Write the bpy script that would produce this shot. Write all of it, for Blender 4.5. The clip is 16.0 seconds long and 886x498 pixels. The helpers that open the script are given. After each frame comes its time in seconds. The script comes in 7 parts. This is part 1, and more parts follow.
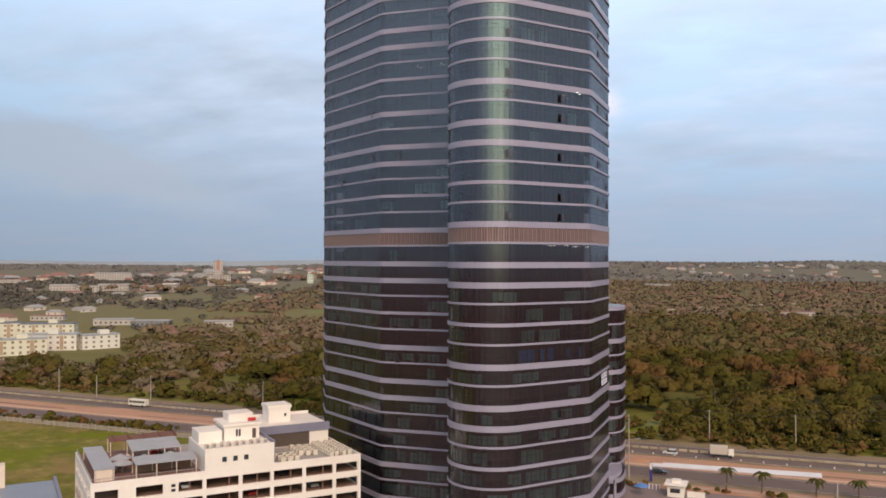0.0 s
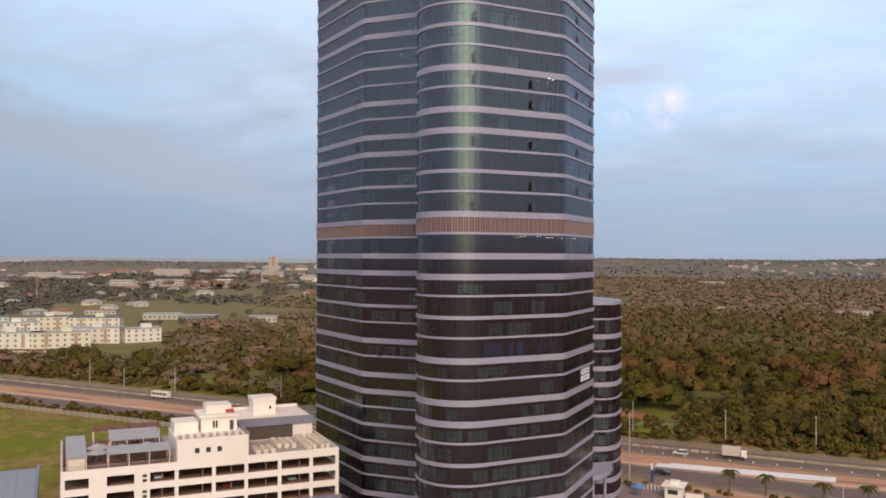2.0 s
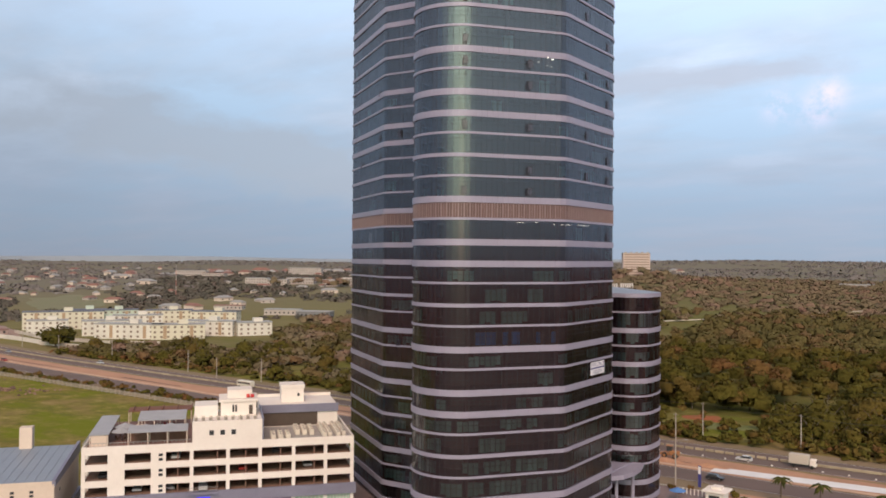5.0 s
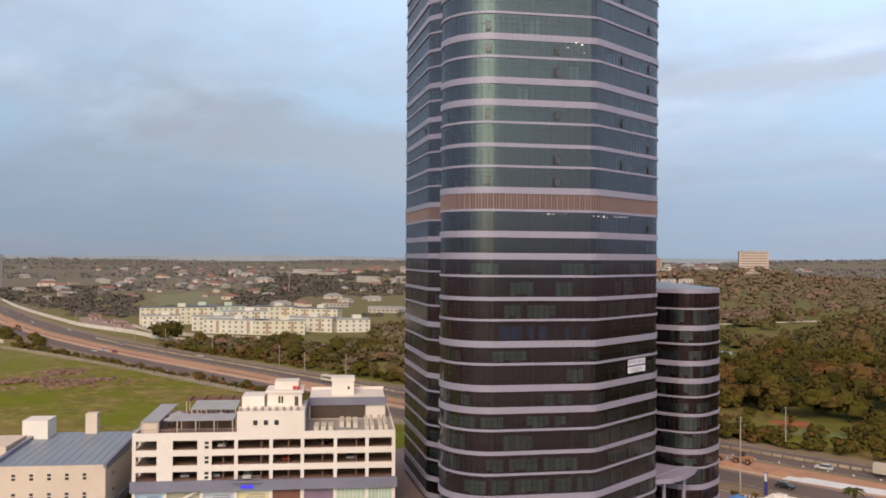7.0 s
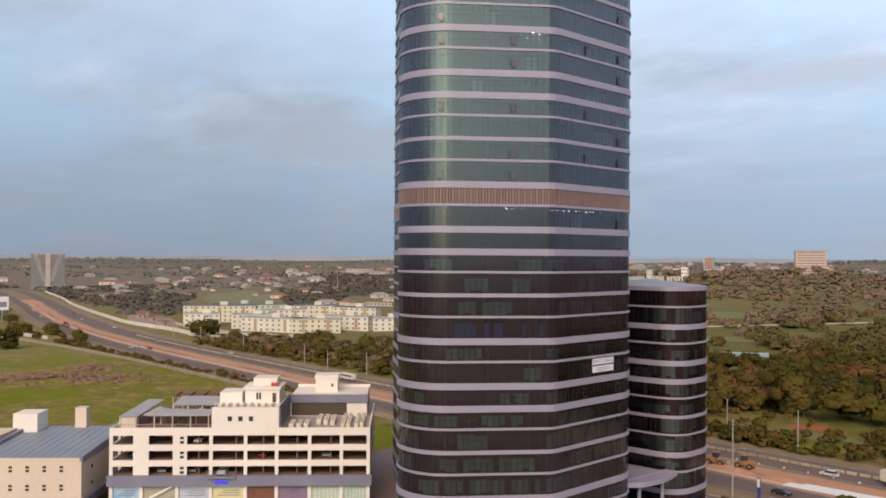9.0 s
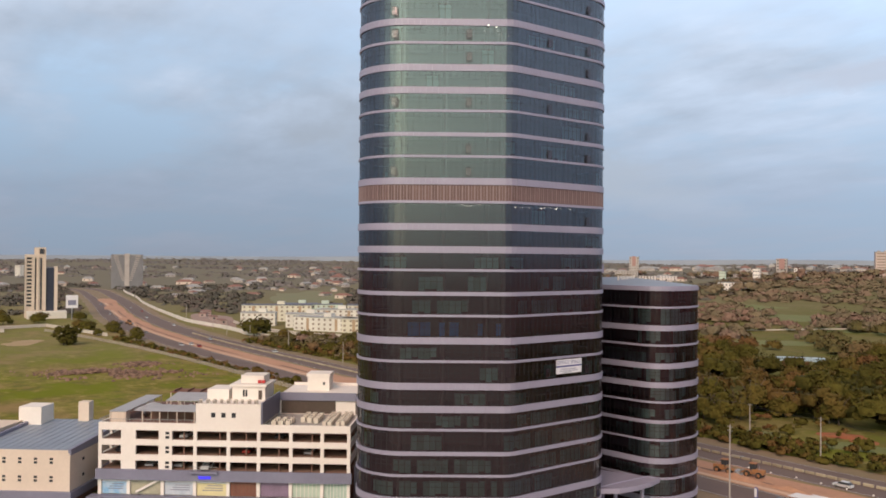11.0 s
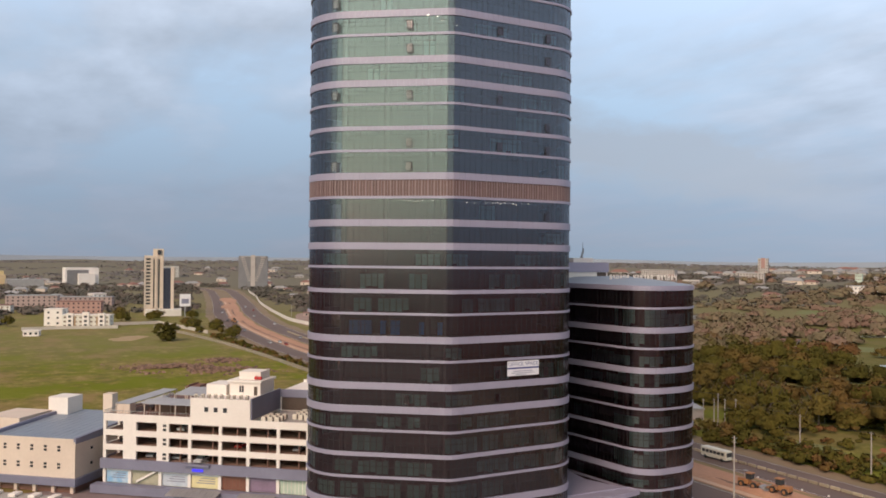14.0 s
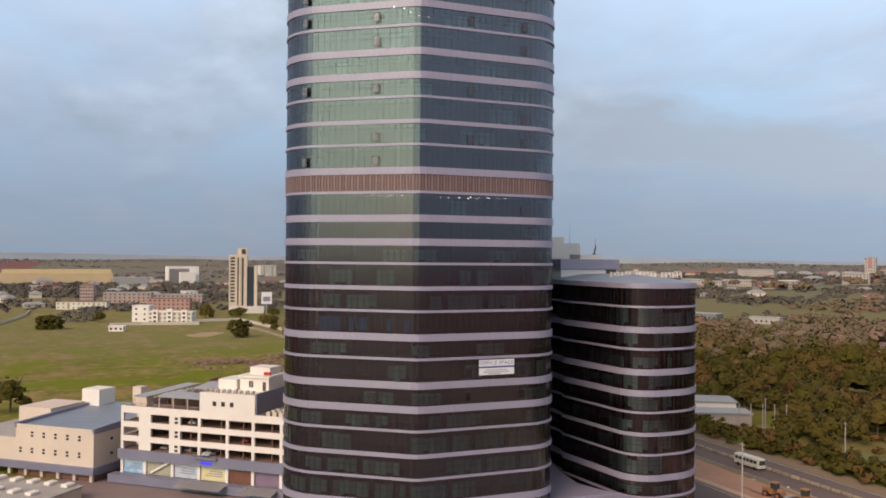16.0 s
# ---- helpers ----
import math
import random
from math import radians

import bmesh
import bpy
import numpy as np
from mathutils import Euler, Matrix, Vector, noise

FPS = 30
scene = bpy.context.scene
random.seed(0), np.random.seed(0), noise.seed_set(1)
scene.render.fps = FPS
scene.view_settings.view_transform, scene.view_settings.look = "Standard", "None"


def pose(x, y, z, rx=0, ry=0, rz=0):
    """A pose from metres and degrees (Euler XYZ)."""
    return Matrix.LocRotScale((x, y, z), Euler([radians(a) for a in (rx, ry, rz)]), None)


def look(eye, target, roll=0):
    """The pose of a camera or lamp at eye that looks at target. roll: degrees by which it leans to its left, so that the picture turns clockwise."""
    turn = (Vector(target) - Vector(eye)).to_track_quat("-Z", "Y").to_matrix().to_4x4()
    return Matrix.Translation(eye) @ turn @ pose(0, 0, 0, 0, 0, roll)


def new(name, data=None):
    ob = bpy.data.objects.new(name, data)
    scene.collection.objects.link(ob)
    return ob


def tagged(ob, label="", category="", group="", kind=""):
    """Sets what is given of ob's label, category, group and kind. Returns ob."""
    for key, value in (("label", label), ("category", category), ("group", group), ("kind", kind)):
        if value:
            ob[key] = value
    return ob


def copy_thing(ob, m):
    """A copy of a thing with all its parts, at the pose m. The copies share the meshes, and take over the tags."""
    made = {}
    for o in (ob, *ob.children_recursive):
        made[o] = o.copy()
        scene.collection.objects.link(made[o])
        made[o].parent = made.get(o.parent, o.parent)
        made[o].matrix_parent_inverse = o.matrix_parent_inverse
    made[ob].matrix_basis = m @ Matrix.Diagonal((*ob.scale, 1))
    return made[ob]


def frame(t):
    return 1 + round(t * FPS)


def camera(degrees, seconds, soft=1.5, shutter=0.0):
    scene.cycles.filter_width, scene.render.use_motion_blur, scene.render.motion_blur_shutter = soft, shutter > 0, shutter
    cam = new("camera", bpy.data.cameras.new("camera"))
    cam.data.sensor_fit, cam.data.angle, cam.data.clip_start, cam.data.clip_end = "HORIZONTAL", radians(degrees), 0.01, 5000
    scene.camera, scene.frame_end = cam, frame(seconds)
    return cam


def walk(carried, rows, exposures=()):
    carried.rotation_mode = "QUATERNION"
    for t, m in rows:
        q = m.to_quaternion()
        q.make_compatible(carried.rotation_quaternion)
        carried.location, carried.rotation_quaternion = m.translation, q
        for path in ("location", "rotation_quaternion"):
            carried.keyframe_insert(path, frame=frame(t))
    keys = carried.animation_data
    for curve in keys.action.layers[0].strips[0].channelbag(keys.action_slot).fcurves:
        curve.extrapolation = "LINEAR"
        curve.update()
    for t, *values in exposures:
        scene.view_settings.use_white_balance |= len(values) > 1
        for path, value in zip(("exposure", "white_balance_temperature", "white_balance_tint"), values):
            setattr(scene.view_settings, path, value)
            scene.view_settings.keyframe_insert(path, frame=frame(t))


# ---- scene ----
cam = camera(54.8, 16.0, soft=1.75)
PATH = [
    (0, (-1.065, -2.381, 59.27), (-1.782, -0.514, 59.294), 0.1),
    (0.5, (2.685, 0.145, 59.085), (1.934, 1.998, 59.107), 0.2),
    (1, (6.439, 2.674, 58.81), (5.655, 4.514, 58.83), 0.2),
    (1.5, (10.164, 5.283, 58.461), (9.347, 7.109, 58.48), 0.1),
    (2, (13.892, 7.965, 58.099), (13.041, 9.775, 58.117), 0.2),
    (2.5, (17.606, 10.689, 57.777), (16.722, 12.483, 57.794), 0.1),
    (3, (21.254, 13.468, 57.473), (20.335, 15.244, 57.49), 0.2),
    (5.5, (38.756, 26.833, 55.082), (37.56, 28.435, 55.103), 0.4),
    (6, (41.772, 29.833, 54.814), (40.516, 31.389, 54.835), 0.4),
    (6.5, (44.46, 32.995, 54.547), (43.146, 34.504, 54.566), 0.4),
    (7, (47.025, 36.269, 54.29), (45.672, 37.741, 54.308), 0.4),
    (7.5, (49.627, 39.654, 54.076), (48.249, 41.104, 54.094), 0.4),
    (8, (52.389, 43.236, 53.905), (50.985, 44.661, 53.923), 0.4),
    (8.5, (55.315, 46.988, 53.767), (53.885, 48.387, 53.785), 0.4),
    (9, (58.31, 50.97, 53.666), (56.855, 52.341, 53.683), 0.4),
    (11.5, (73.04, 72.702, 53.129), (71.433, 73.891, 53.149), 0.5),
    (12, (75.634, 77.266, 53.051), (73.997, 78.414, 53.072), 0.5),
    (12.5, (78.058, 82.031, 52.961), (76.392, 83.138, 52.982), 0.4),
    (13, (80.32, 86.856, 52.844), (78.626, 87.92, 52.866), 0.4),
    (13.5, (82.468, 91.728, 52.723), (80.747, 92.746, 52.745), 0.5),
    (14, (84.499, 96.639, 52.597), (82.748, 97.607, 52.618), 0.5),
    (14.5, (86.395, 101.602, 52.469), (84.616, 102.516, 52.491), 0.5),
    (15, (88.11, 106.615, 52.358), (86.306, 107.478, 52.378), 0.5),
    (15.5, (89.714, 111.734, 52.276), (87.885, 112.544, 52.295), 0.4),
    (16, (91.244, 116.863, 52.182), (89.393, 117.619, 52.2), 0.5),
]
walk(cam, [(t, look(eye, target, roll)) for t, eye, target, roll in PATH])

# ---- world, sun ----
SUN_AZ = (0.60, -0.80)          # where the low sun stands, in plan
world = bpy.data.worlds.new("dusk_sky")
scene.world = world
world.use_nodes = True


class Nodes:
    """A short way to write node trees."""

    def __init__(self, tree):
        self.t = tree
        self.t.nodes.clear()

    def add(self, kind, **values):
        n = self.t.nodes.new(kind)
        for key, v in values.items():
            if key.startswith("in_"):
                self.put(n.inputs[key[3:].replace("_", " ")], v)
            else:
                setattr(n, key, v)
        return n

    def put(self, socket, v):
        if isinstance(v, bpy.types.NodeSocket):
            self.t.links.new(v, socket)
        else:
            socket.default_value = v

    def math(self, op, a, b=0.0, clamp=False):
        n = self.t.nodes.new("ShaderNodeMath")
        n.operation, n.use_clamp = op, clamp
        self.put(n.inputs[0], a)
        self.put(n.inputs[1], b)
        return n.outputs[0]

    def mix(self, fac, a, b, blend="MIX"):
        n = self.t.nodes.new("ShaderNodeMix")
        n.data_type, n.blend_type = "RGBA", blend
        self.put(n.inputs[0], fac)
        self.put(n.inputs[6], a)
        self.put(n.inputs[7], b)
        return n.outputs[2]

    def noise(self, vector, scale, detail=3.0, rough=0.55):
        n = self.t.nodes.new("ShaderNodeTexNoise")
        self.put(n.inputs["Vector"], vector)
        self.put(n.inputs["Scale"], scale)
        n.inputs["Detail"].default_value = detail
        n.inputs["Roughness"].default_value = rough
        return n.outputs[0]

    def ramp(self, fac, *stops):
        n = self.t.nodes.new("ShaderNodeValToRGB")
        self.put(n.inputs[0], fac)
        els = n.color_ramp.elements
        while len(els) < len(stops):
            els.new(0.5)
        for e, (p, c) in zip(els, stops):
            e.position = p
            e.color = (c, c, c, 1) if isinstance(c, (int, float)) else (*c, 1)
        return n.outputs[0]

    def scaled(self, vector, x, y, z):
        n = self.t.nodes.new("ShaderNodeMapping")
        self.put(n.inputs[0], vector)
        n.inputs["Scale"].default_value = (x, y, z)
        return n.outputs[0]


def build_sky():
    w = Nodes(world.node_tree)
    sky = w.add("ShaderNodeTexSky", sky_type="NISHITA", sun_disc=False, sun_elevation=radians(9), sun_rotation=math.atan2(SUN_AZ[0], SUN_AZ[1]),
                altitude=50, air_density=1.3, dust_density=2.5, ozone_density=2.0)
    gen = w.add("ShaderNodeTexCoord").outputs["Generated"]
    sep = w.add("ShaderNodeSeparateXYZ", in_Vector=gen)
    up = w.math("MAXIMUM", sep.outputs[2], 0.0)
    far = w.math("ADD", up, 0.16)
    plane = w.add("ShaderNodeCombineXYZ")
    w.put(plane.inputs[0], w.math("DIVIDE", sep.outputs[0], far))
    w.put(plane.inputs[1], w.math("DIVIDE", sep.outputs[1], far))
    banks = w.noise(w.scaled(plane.outputs[0], 0.75, 1.05, 1.0), 1.0, 6.0, 0.55)
    puffs = w.noise(w.scaled(plane.outputs[0], 1.6, 2.3, 1.0), 1.0, 5.0, 0.55)
    cover = w.ramp(w.math("ADD", w.math("MULTIPLY", banks, 0.72), w.math("MULTIPLY", puffs, 0.28)), (0.43, 0.0), (0.56, 1.0))
    shade = w.math("ADD", 1.0, w.math("MULTIPLY", w.math("SUBTRACT", w.ramp(puffs, (0.30, 0.62), (0.65, 1.06)), 1.0), w.ramp(up, (0.04, 0.12), (0.22, 1.0))))
    # the cloud sheet: pale above, slate grey low over the land
    height = w.ramp(up, (0.0, (0.29, 0.34, 0.43)), (0.07, (0.315, 0.385, 0.51)), (0.18, (0.468, 0.555, 0.70)), (0.34, (0.635, 0.722, 0.87)), (0.60, (0.27, 0.25, 0.26)))
    clear = w.ramp(up, (0.0, (0.27, 0.34, 0.44)), (0.06, (0.28, 0.37, 0.50)), (0.18, (0.41, 0.555, 0.745)), (0.34, (0.60, 0.74, 0.96)), (0.60, (0.24, 0.25, 0.30)))
    lit = w.add("ShaderNodeCombineColor")
    for i in range(3):
        w.put(lit.inputs[i], shade)
    veil = w.mix(cover, clear, w.mix(1.0, height, lit.outputs[0], "MULTIPLY"))
    # two long grey banks: a deep one sloping down to the north-west, a thin one higher up in the north
    ragged = w.math("SUBTRACT", w.noise(w.scaled(gen, 1.0, 1.0, 2.0), 11.0, 6.0, 0.6), 0.5)
    for az, rise, slope, half, long, amp, dark, colour in ((-49.5, 0.124, -0.20, 0.040, 0.25, 0.075, 0.80, (0.355, 0.405, 0.495, 1)), (-20.0, 0.197, 0.065, 0.014, 0.22, 0.030, 0.75, (0.41, 0.45, 0.55, 1))):
        a = radians(az)
        run = w.add("ShaderNodeVectorMath", operation="DOT_PRODUCT")
        w.put(run.inputs[0], gen)
        run.inputs[1].default_value = (math.cos(a), -math.sin(a), 0.0)
        ahead = w.add("ShaderNodeVectorMath", operation="DOT_PRODUCT")
        w.put(ahead.inputs[0], gen)
        ahead.inputs[1].default_value = (math.sin(a), math.cos(a), 0.0)
        u = run.outputs["Value"]
        off = w.math("SUBTRACT", w.math("SUBTRACT", sep.outputs[2], rise), w.math("MULTIPLY", u, slope))
        off = w.math("ABSOLUTE", w.math("ADD", off, w.math("MULTIPLY", ragged, amp)))
        body = w.ramp(w.math("DIVIDE", off, half * 2.0), (0.24, 1.0), (0.56, 0.0))
        ends = w.ramp(w.math("DIVIDE", w.math("ABSOLUTE", w.math("ADD", u, w.math("MULTIPLY", ragged, 0.3))), long * 2.0), (0.30, 1.0), (0.55, 0.0))
        there = w.math("MULTIPLY", w.math("MULTIPLY", body, ends), w.math("MULTIPLY", w.math("GREATER_THAN", ahead.outputs["Value"], 0.5), dark))
        veil = w.mix(there, veil, colour)
    # the bright dusk sky round the sun: green-grey above, warm low down
    haze_bank = w.ramp(up, (0.0, 0.10), (0.02, 0.24), (0.05, 0.50), (0.11, 0.82), (0.22, 1.0))
    for rise, power, colour in ((16.0, 9.0, (1.42, 1.85, 1.08, 1)), (42.0, 3.0, (0.40, 0.42, 0.44, 1))):
        toward = w.add("ShaderNodeVectorMath", operation="DOT_PRODUCT")
        w.put(toward.inputs[0], gen)
        c, h = math.cos(radians(rise)), math.sin(radians(rise))
        toward.inputs[1].default_value = (0.56 * c, -0.828 * c, h)
        facing = w.math("MAXIMUM", toward.outputs["Value"], 0.0)
        veil = w.mix(1.0, veil, w.mix(w.math("MULTIPLY", w.math("POWER", facing, power), haze_bank), (0, 0, 0, 1), colour), "ADD")
    # the veiled disc itself, low and orange
    disc = w.add("ShaderNodeVectorMath", operation="DOT_PRODUCT")
    w.put(disc.inputs[0], gen)
    disc.inputs[1].default_value = (SUN_AZ[0] * 0.999, SUN_AZ[1] * 0.999, 0.03)
    veil = w.mix(1.0, veil, w.mix(w.math("POWER", w.math("MAXIMUM", disc.outputs["Value"], 0.0), 1100.0), (0, 0, 0, 1), (1.4, 0.52, 0.40, 1)), "ADD")
    # one small lit cloud to the north, of three puffs
    torn = w.ramp(w.noise(gen, 34.0, 6.0, 0.62), (0.38, 0.0), (0.56, 1.0))
    for az, el, power in ((-10.2, 10.2, 9000.0), (-11.0, 9.2, 7000.0), (-13.2, 9.6, 9000.0)):
        puff = w.add("ShaderNodeVectorMath", operation="DOT_PRODUCT")
        w.put(puff.inputs[0], gen)
        puff.inputs[1].default_value = (math.sin(radians(az)) * math.cos(radians(el)), math.cos(radians(az)) * math.cos(radians(el)), math.sin(radians(el)))
        shape = w.math("MULTIPLY", w.math("POWER", w.math("MAXIMUM", puff.outputs["Value"], 0.0), power), torn)
        veil = w.mix(1.0, veil, w.mix(shape, (0, 0, 0, 1), (0.22, 0.085, 0.07, 1)), "ADD")
    # paler towards the north-east
    pale = w.add("ShaderNodeVectorMath", operation="DOT_PRODUCT")
    w.put(pale.inputs[0], gen)
    pale.inputs[1].default_value = (0.15, 0.985, 0.0)
    more = w.math("ADD", 1.0, w.math("MULTIPLY", w.math("MAXIMUM", w.math("SUBTRACT", pale.outputs["Value"], 0.35), 0.0), 0.55))
    lift = w.add("ShaderNodeCombineColor")
    for i in range(3):
        w.put(lift.inputs[i], more)
    veil = w.mix(1.0, veil, lift.outputs[0], "MULTIPLY")
    nishita = w.mix(1.0, sky.outputs[0], (0.008, 0.008, 0.008, 1), "MULTIPLY")
    both = w.mix(1.0, nishita, veil, "ADD")
    low = w.math("MULTIPLY", w.math("LESS_THAN", sep.outputs[2], -0.02), 1.0)
    ground = w.mix(low, both, (0.06, 0.06, 0.05, 1))
    bg = w.add("ShaderNodeBackground", in_Color=ground, in_Strength=0.95)
    out = w.add("ShaderNodeOutputWorld")
    w.put(out.inputs[0], bg.outputs[0])


build_sky()
scene.view_settings.exposure = 0.12
sun = new("sun", bpy.data.lights.new("sun", "SUN"))
sun.data.energy, sun.data.angle, sun.data.color = 2.12, radians(30), (1.0, 0.66, 0.56)
sun.matrix_world = look((58, -77, 76), (0, 0, 0))


# ---- materials ----
def surface(name, base, rough=0.6, metal=0.0, vary=0.15, scale=1.0, grain=8.0, bump=0.0, other=None, patch=0.25, per_object=0.0, island=0.0, spec=0.5):
    """A paint, stone, soil or leaf surface: two scales of variation, a second colour in patches, fine relief."""
    m = bpy.data.materials.new(name)
    m.use_nodes = True
    n = Nodes(m.node_tree)
    pos = n.add("ShaderNodeNewGeometry").outputs["Position"]
    big, fine = n.noise(pos, scale, 4.0, 0.6), n.noise(pos, scale * grain, 3.0, 0.6)
    col = n.mix(n.ramp(big, (0.5 - patch, 0.0), (0.5 + patch, 1.0)), (*base, 1), (*(other or tuple(c * 0.8 for c in base)), 1))
    fac = n.math("ADD", n.math("MULTIPLY", fine, 2 * vary), 1.0 - vary)
    if island:
        r = n.add("ShaderNodeNewGeometry").outputs["Random Per Island"]
        fac = n.math("MULTIPLY", fac, n.math("ADD", n.math("MULTIPLY", r, 2 * island), 1.0 - island))
    if per_object:
        r = n.add("ShaderNodeObjectInfo").outputs["Random"]
        fac = n.math("MULTIPLY", fac, n.math("ADD", n.math("MULTIPLY", r, 2 * per_object), 1.0 - per_object))
    grey = n.add("ShaderNodeCombineColor")
    for i in range(3):
        n.put(grey.inputs[i], fac)
    col = n.mix(1.0, col, grey.outputs[0], "MULTIPLY")
    b = n.add("ShaderNodeBsdfPrincipled", in_Base_Color=col, in_Metallic=metal, in_Roughness=n.math("ADD", n.math("MULTIPLY", fine, 0.2), max(rough - 0.1, 0.02)))
    b.inputs["Specular IOR Level"].default_value = spec
    if bump:
        bp = n.add("ShaderNodeBump", in_Height=fine, in_Strength=0.5, in_Distance=bump)
        n.put(b.inputs["Normal"], bp.outputs[0])
    out = n.add("ShaderNodeOutputMaterial")
    n.put(out.inputs[0], b.outputs[0])
    return m


def coated_glass(name, tint, mirror, share):
    """Tinted curtain-wall glass: a coating that mirrors, and a dim view inside."""
    m = bpy.data.materials.new(name)
    m.use_nodes = True
    n = Nodes(m.node_tree)
    pos = n.add("ShaderNodeNewGeometry").outputs["Position"]
    ripple = n.noise(pos, 0.35, 2.0, 0.5)
    bp = n.add("ShaderNodeBump", in_Height=ripple, in_Strength=0.12, in_Distance=0.05)
    gloss = n.add("ShaderNodeBsdfGlossy", in_Color=(*mirror, 1), in_Roughness=0.15)
    n.put(gloss.inputs["Normal"], bp.outputs[0])
    clear = n.add("ShaderNodeBsdfTransparent", in_Color=(*tint, 1))
    fres = n.add("ShaderNodeFresnel", in_IOR=1.9)
    fac = n.math("ADD", fres.outputs[0], share, True)
    mix = n.add("ShaderNodeMixShader", in_Fac=fac)
    n.put(mix.inputs[1], clear.outputs[0])
    n.put(mix.inputs[2], gloss.outputs[0])
    out = n.add("ShaderNodeOutputMaterial")
    n.put(out.inputs[0], mix.outputs[0])
    return m


def leafage(name, a, b, c, d, depth=1.0):
    """Leaves: greens and browns by tree and by leaf clump, some light through them."""
    m = bpy.data.materials.new(name)
    m.use_nodes = True
    n = Nodes(m.node_tree)
    pos = n.add("ShaderNodeNewGeometry").outputs["Position"]
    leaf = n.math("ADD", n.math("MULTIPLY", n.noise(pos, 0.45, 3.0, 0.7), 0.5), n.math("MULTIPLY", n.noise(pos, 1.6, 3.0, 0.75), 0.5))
    tree = n.add("ShaderNodeAttribute", attribute_name="tint").outputs["Fac"]
    own = n.add("ShaderNodeObjectInfo").outputs["Random"]
    stand = n.noise(pos, 0.012, 3.0, 0.6)
    pick = n.math("ADD", n.math("ADD", n.math("MULTIPLY", tree, 0.55), n.math("MULTIPLY", own, 0.25)), n.math("MULTIPLY", stand, 0.35))
    col = n.ramp(pick, (0.16, a), (0.42, b), (0.66, c), (0.95, d))
    # depth scales tone contrast and relief; low values mimic haze on far woods
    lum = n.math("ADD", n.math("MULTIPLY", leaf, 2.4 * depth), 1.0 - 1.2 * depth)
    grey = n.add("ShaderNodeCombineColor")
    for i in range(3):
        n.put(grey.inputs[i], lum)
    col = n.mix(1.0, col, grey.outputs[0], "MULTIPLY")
    skin = n.add("ShaderNodeBsdfPrincipled", in_Base_Color=col, in_Roughness=0.8)
    skin.inputs["Specular IOR Level"].default_value = 0.04
    relief = n.add("ShaderNodeBump", in_Height=leaf, in_Strength=0.7 * depth, in_Distance=0.9)
    n.put(skin.inputs["Normal"], relief.outputs[0])
    out = n.add("ShaderNodeOutputMaterial")
    n.put(out.inputs[0], skin.outputs[0])
    return m


def glow(name, colour, power):
    m = bpy.data.materials.new(name)
    m.use_nodes = True
    n = Nodes(m.node_tree)
    e = n.add("ShaderNodeEmission", in_Color=(*colour, 1), in_Strength=power)
    out = n.add("ShaderNodeOutputMaterial")
    n.put(out.inputs[0], e.outputs[0])
    return m


GLASS = coated_glass("coated_glass", (0.53, 0.49, 0.48), (0.49, 0.515, 0.555), 0.145)
WING_GLASS = coated_glass("dark_coated_glass", (0.64, 0.54, 0.55), (0.50, 0.42, 0.44), 0.08)
PANEL = surface("lilac_metal_panel", (0.365, 0.335, 0.42), 0.42, 0.2, 0.06, 0.25, 12, other=(0.325, 0.30, 0.38))
LOUVRE = surface("brown_louvre", (0.165, 0.103, 0.095), 0.55, 0.1, 0.12, 0.4, 9, island=0.12)
LOUVRE_RIB = surface("pale_brown_rib", (0.29, 0.21, 0.205), 0.5, 0.1, 0.1)
MULLION = surface("dark_aluminium", (0.062, 0.050, 0.052), 0.5, 0.3, 0.1)
SLAB = surface("concrete_slab", (0.20, 0.106, 0.110), 0.9)
CORE = surface("dark_inner_wall", (0.20, 0.098, 0.100), 0.9)
BLIND = surface("pale_green_blind", (0.38, 0.68, 0.66), 0.8, vary=0.2, scale=0.3, island=0.25)
BLUE_BLIND = surface("blue_blind", (0.10, 0.30, 0.85), 0.8, island=0.2)
LAMP = glow("office_lamp", (1.0, 0.93, 0.78), 4.0)
WHITE = surface("white_render", (0.83, 0.77, 0.71), 0.8, 0, 0.06, 0.12, 14, 0.004, other=(0.75, 0.68, 0.62))
CREAM = surface("cream_render", (0.70, 0.58, 0.48), 0.8, 0, 0.07, 0.12, 14, 0.004, other=(0.62, 0.51, 0.42))
LILAC = surface("lilac_fascia", (0.25, 0.245, 0.33), 0.5, 0.2, 0.08, 0.2, 10)
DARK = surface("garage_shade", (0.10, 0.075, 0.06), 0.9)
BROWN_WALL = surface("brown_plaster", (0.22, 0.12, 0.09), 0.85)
DECK = surface("roof_screed", (0.42, 0.39, 0.36), 0.9, 0, 0.12, 0.3, 8, 0.01, other=(0.33, 0.30, 0.28))
ROOF_BLUE = surface("blue_grey_roofing", (0.25, 0.29, 0.35), 0.5, 0.2, 0.07, 0.15, 12, other=(0.29, 0.33, 0.39))
AIRCON = surface("beige_aircon_case", (0.72, 0.64, 0.54), 0.55, 0.0, 0.08, 0.7)
AIRCON_FAN = surface("dark_fan_grille", (0.08, 0.08, 0.08), 0.6)
RED = surface("red_paint", (0.55, 0.03, 0.03), 0.5)
STEEL = surface("galvanised_steel", (0.42, 0.41, 0.40), 0.5, 0.6, 0.1)
WOOD_POLE = surface("concrete_pole", (0.42, 0.37, 0.33), 0.85)
ASPHALT = surface("asphalt", (0.118, 0.083, 0.072), 0.85, 0, 0.22, 0.06, 30, 0.01, other=(0.165, 0.112, 0.092))
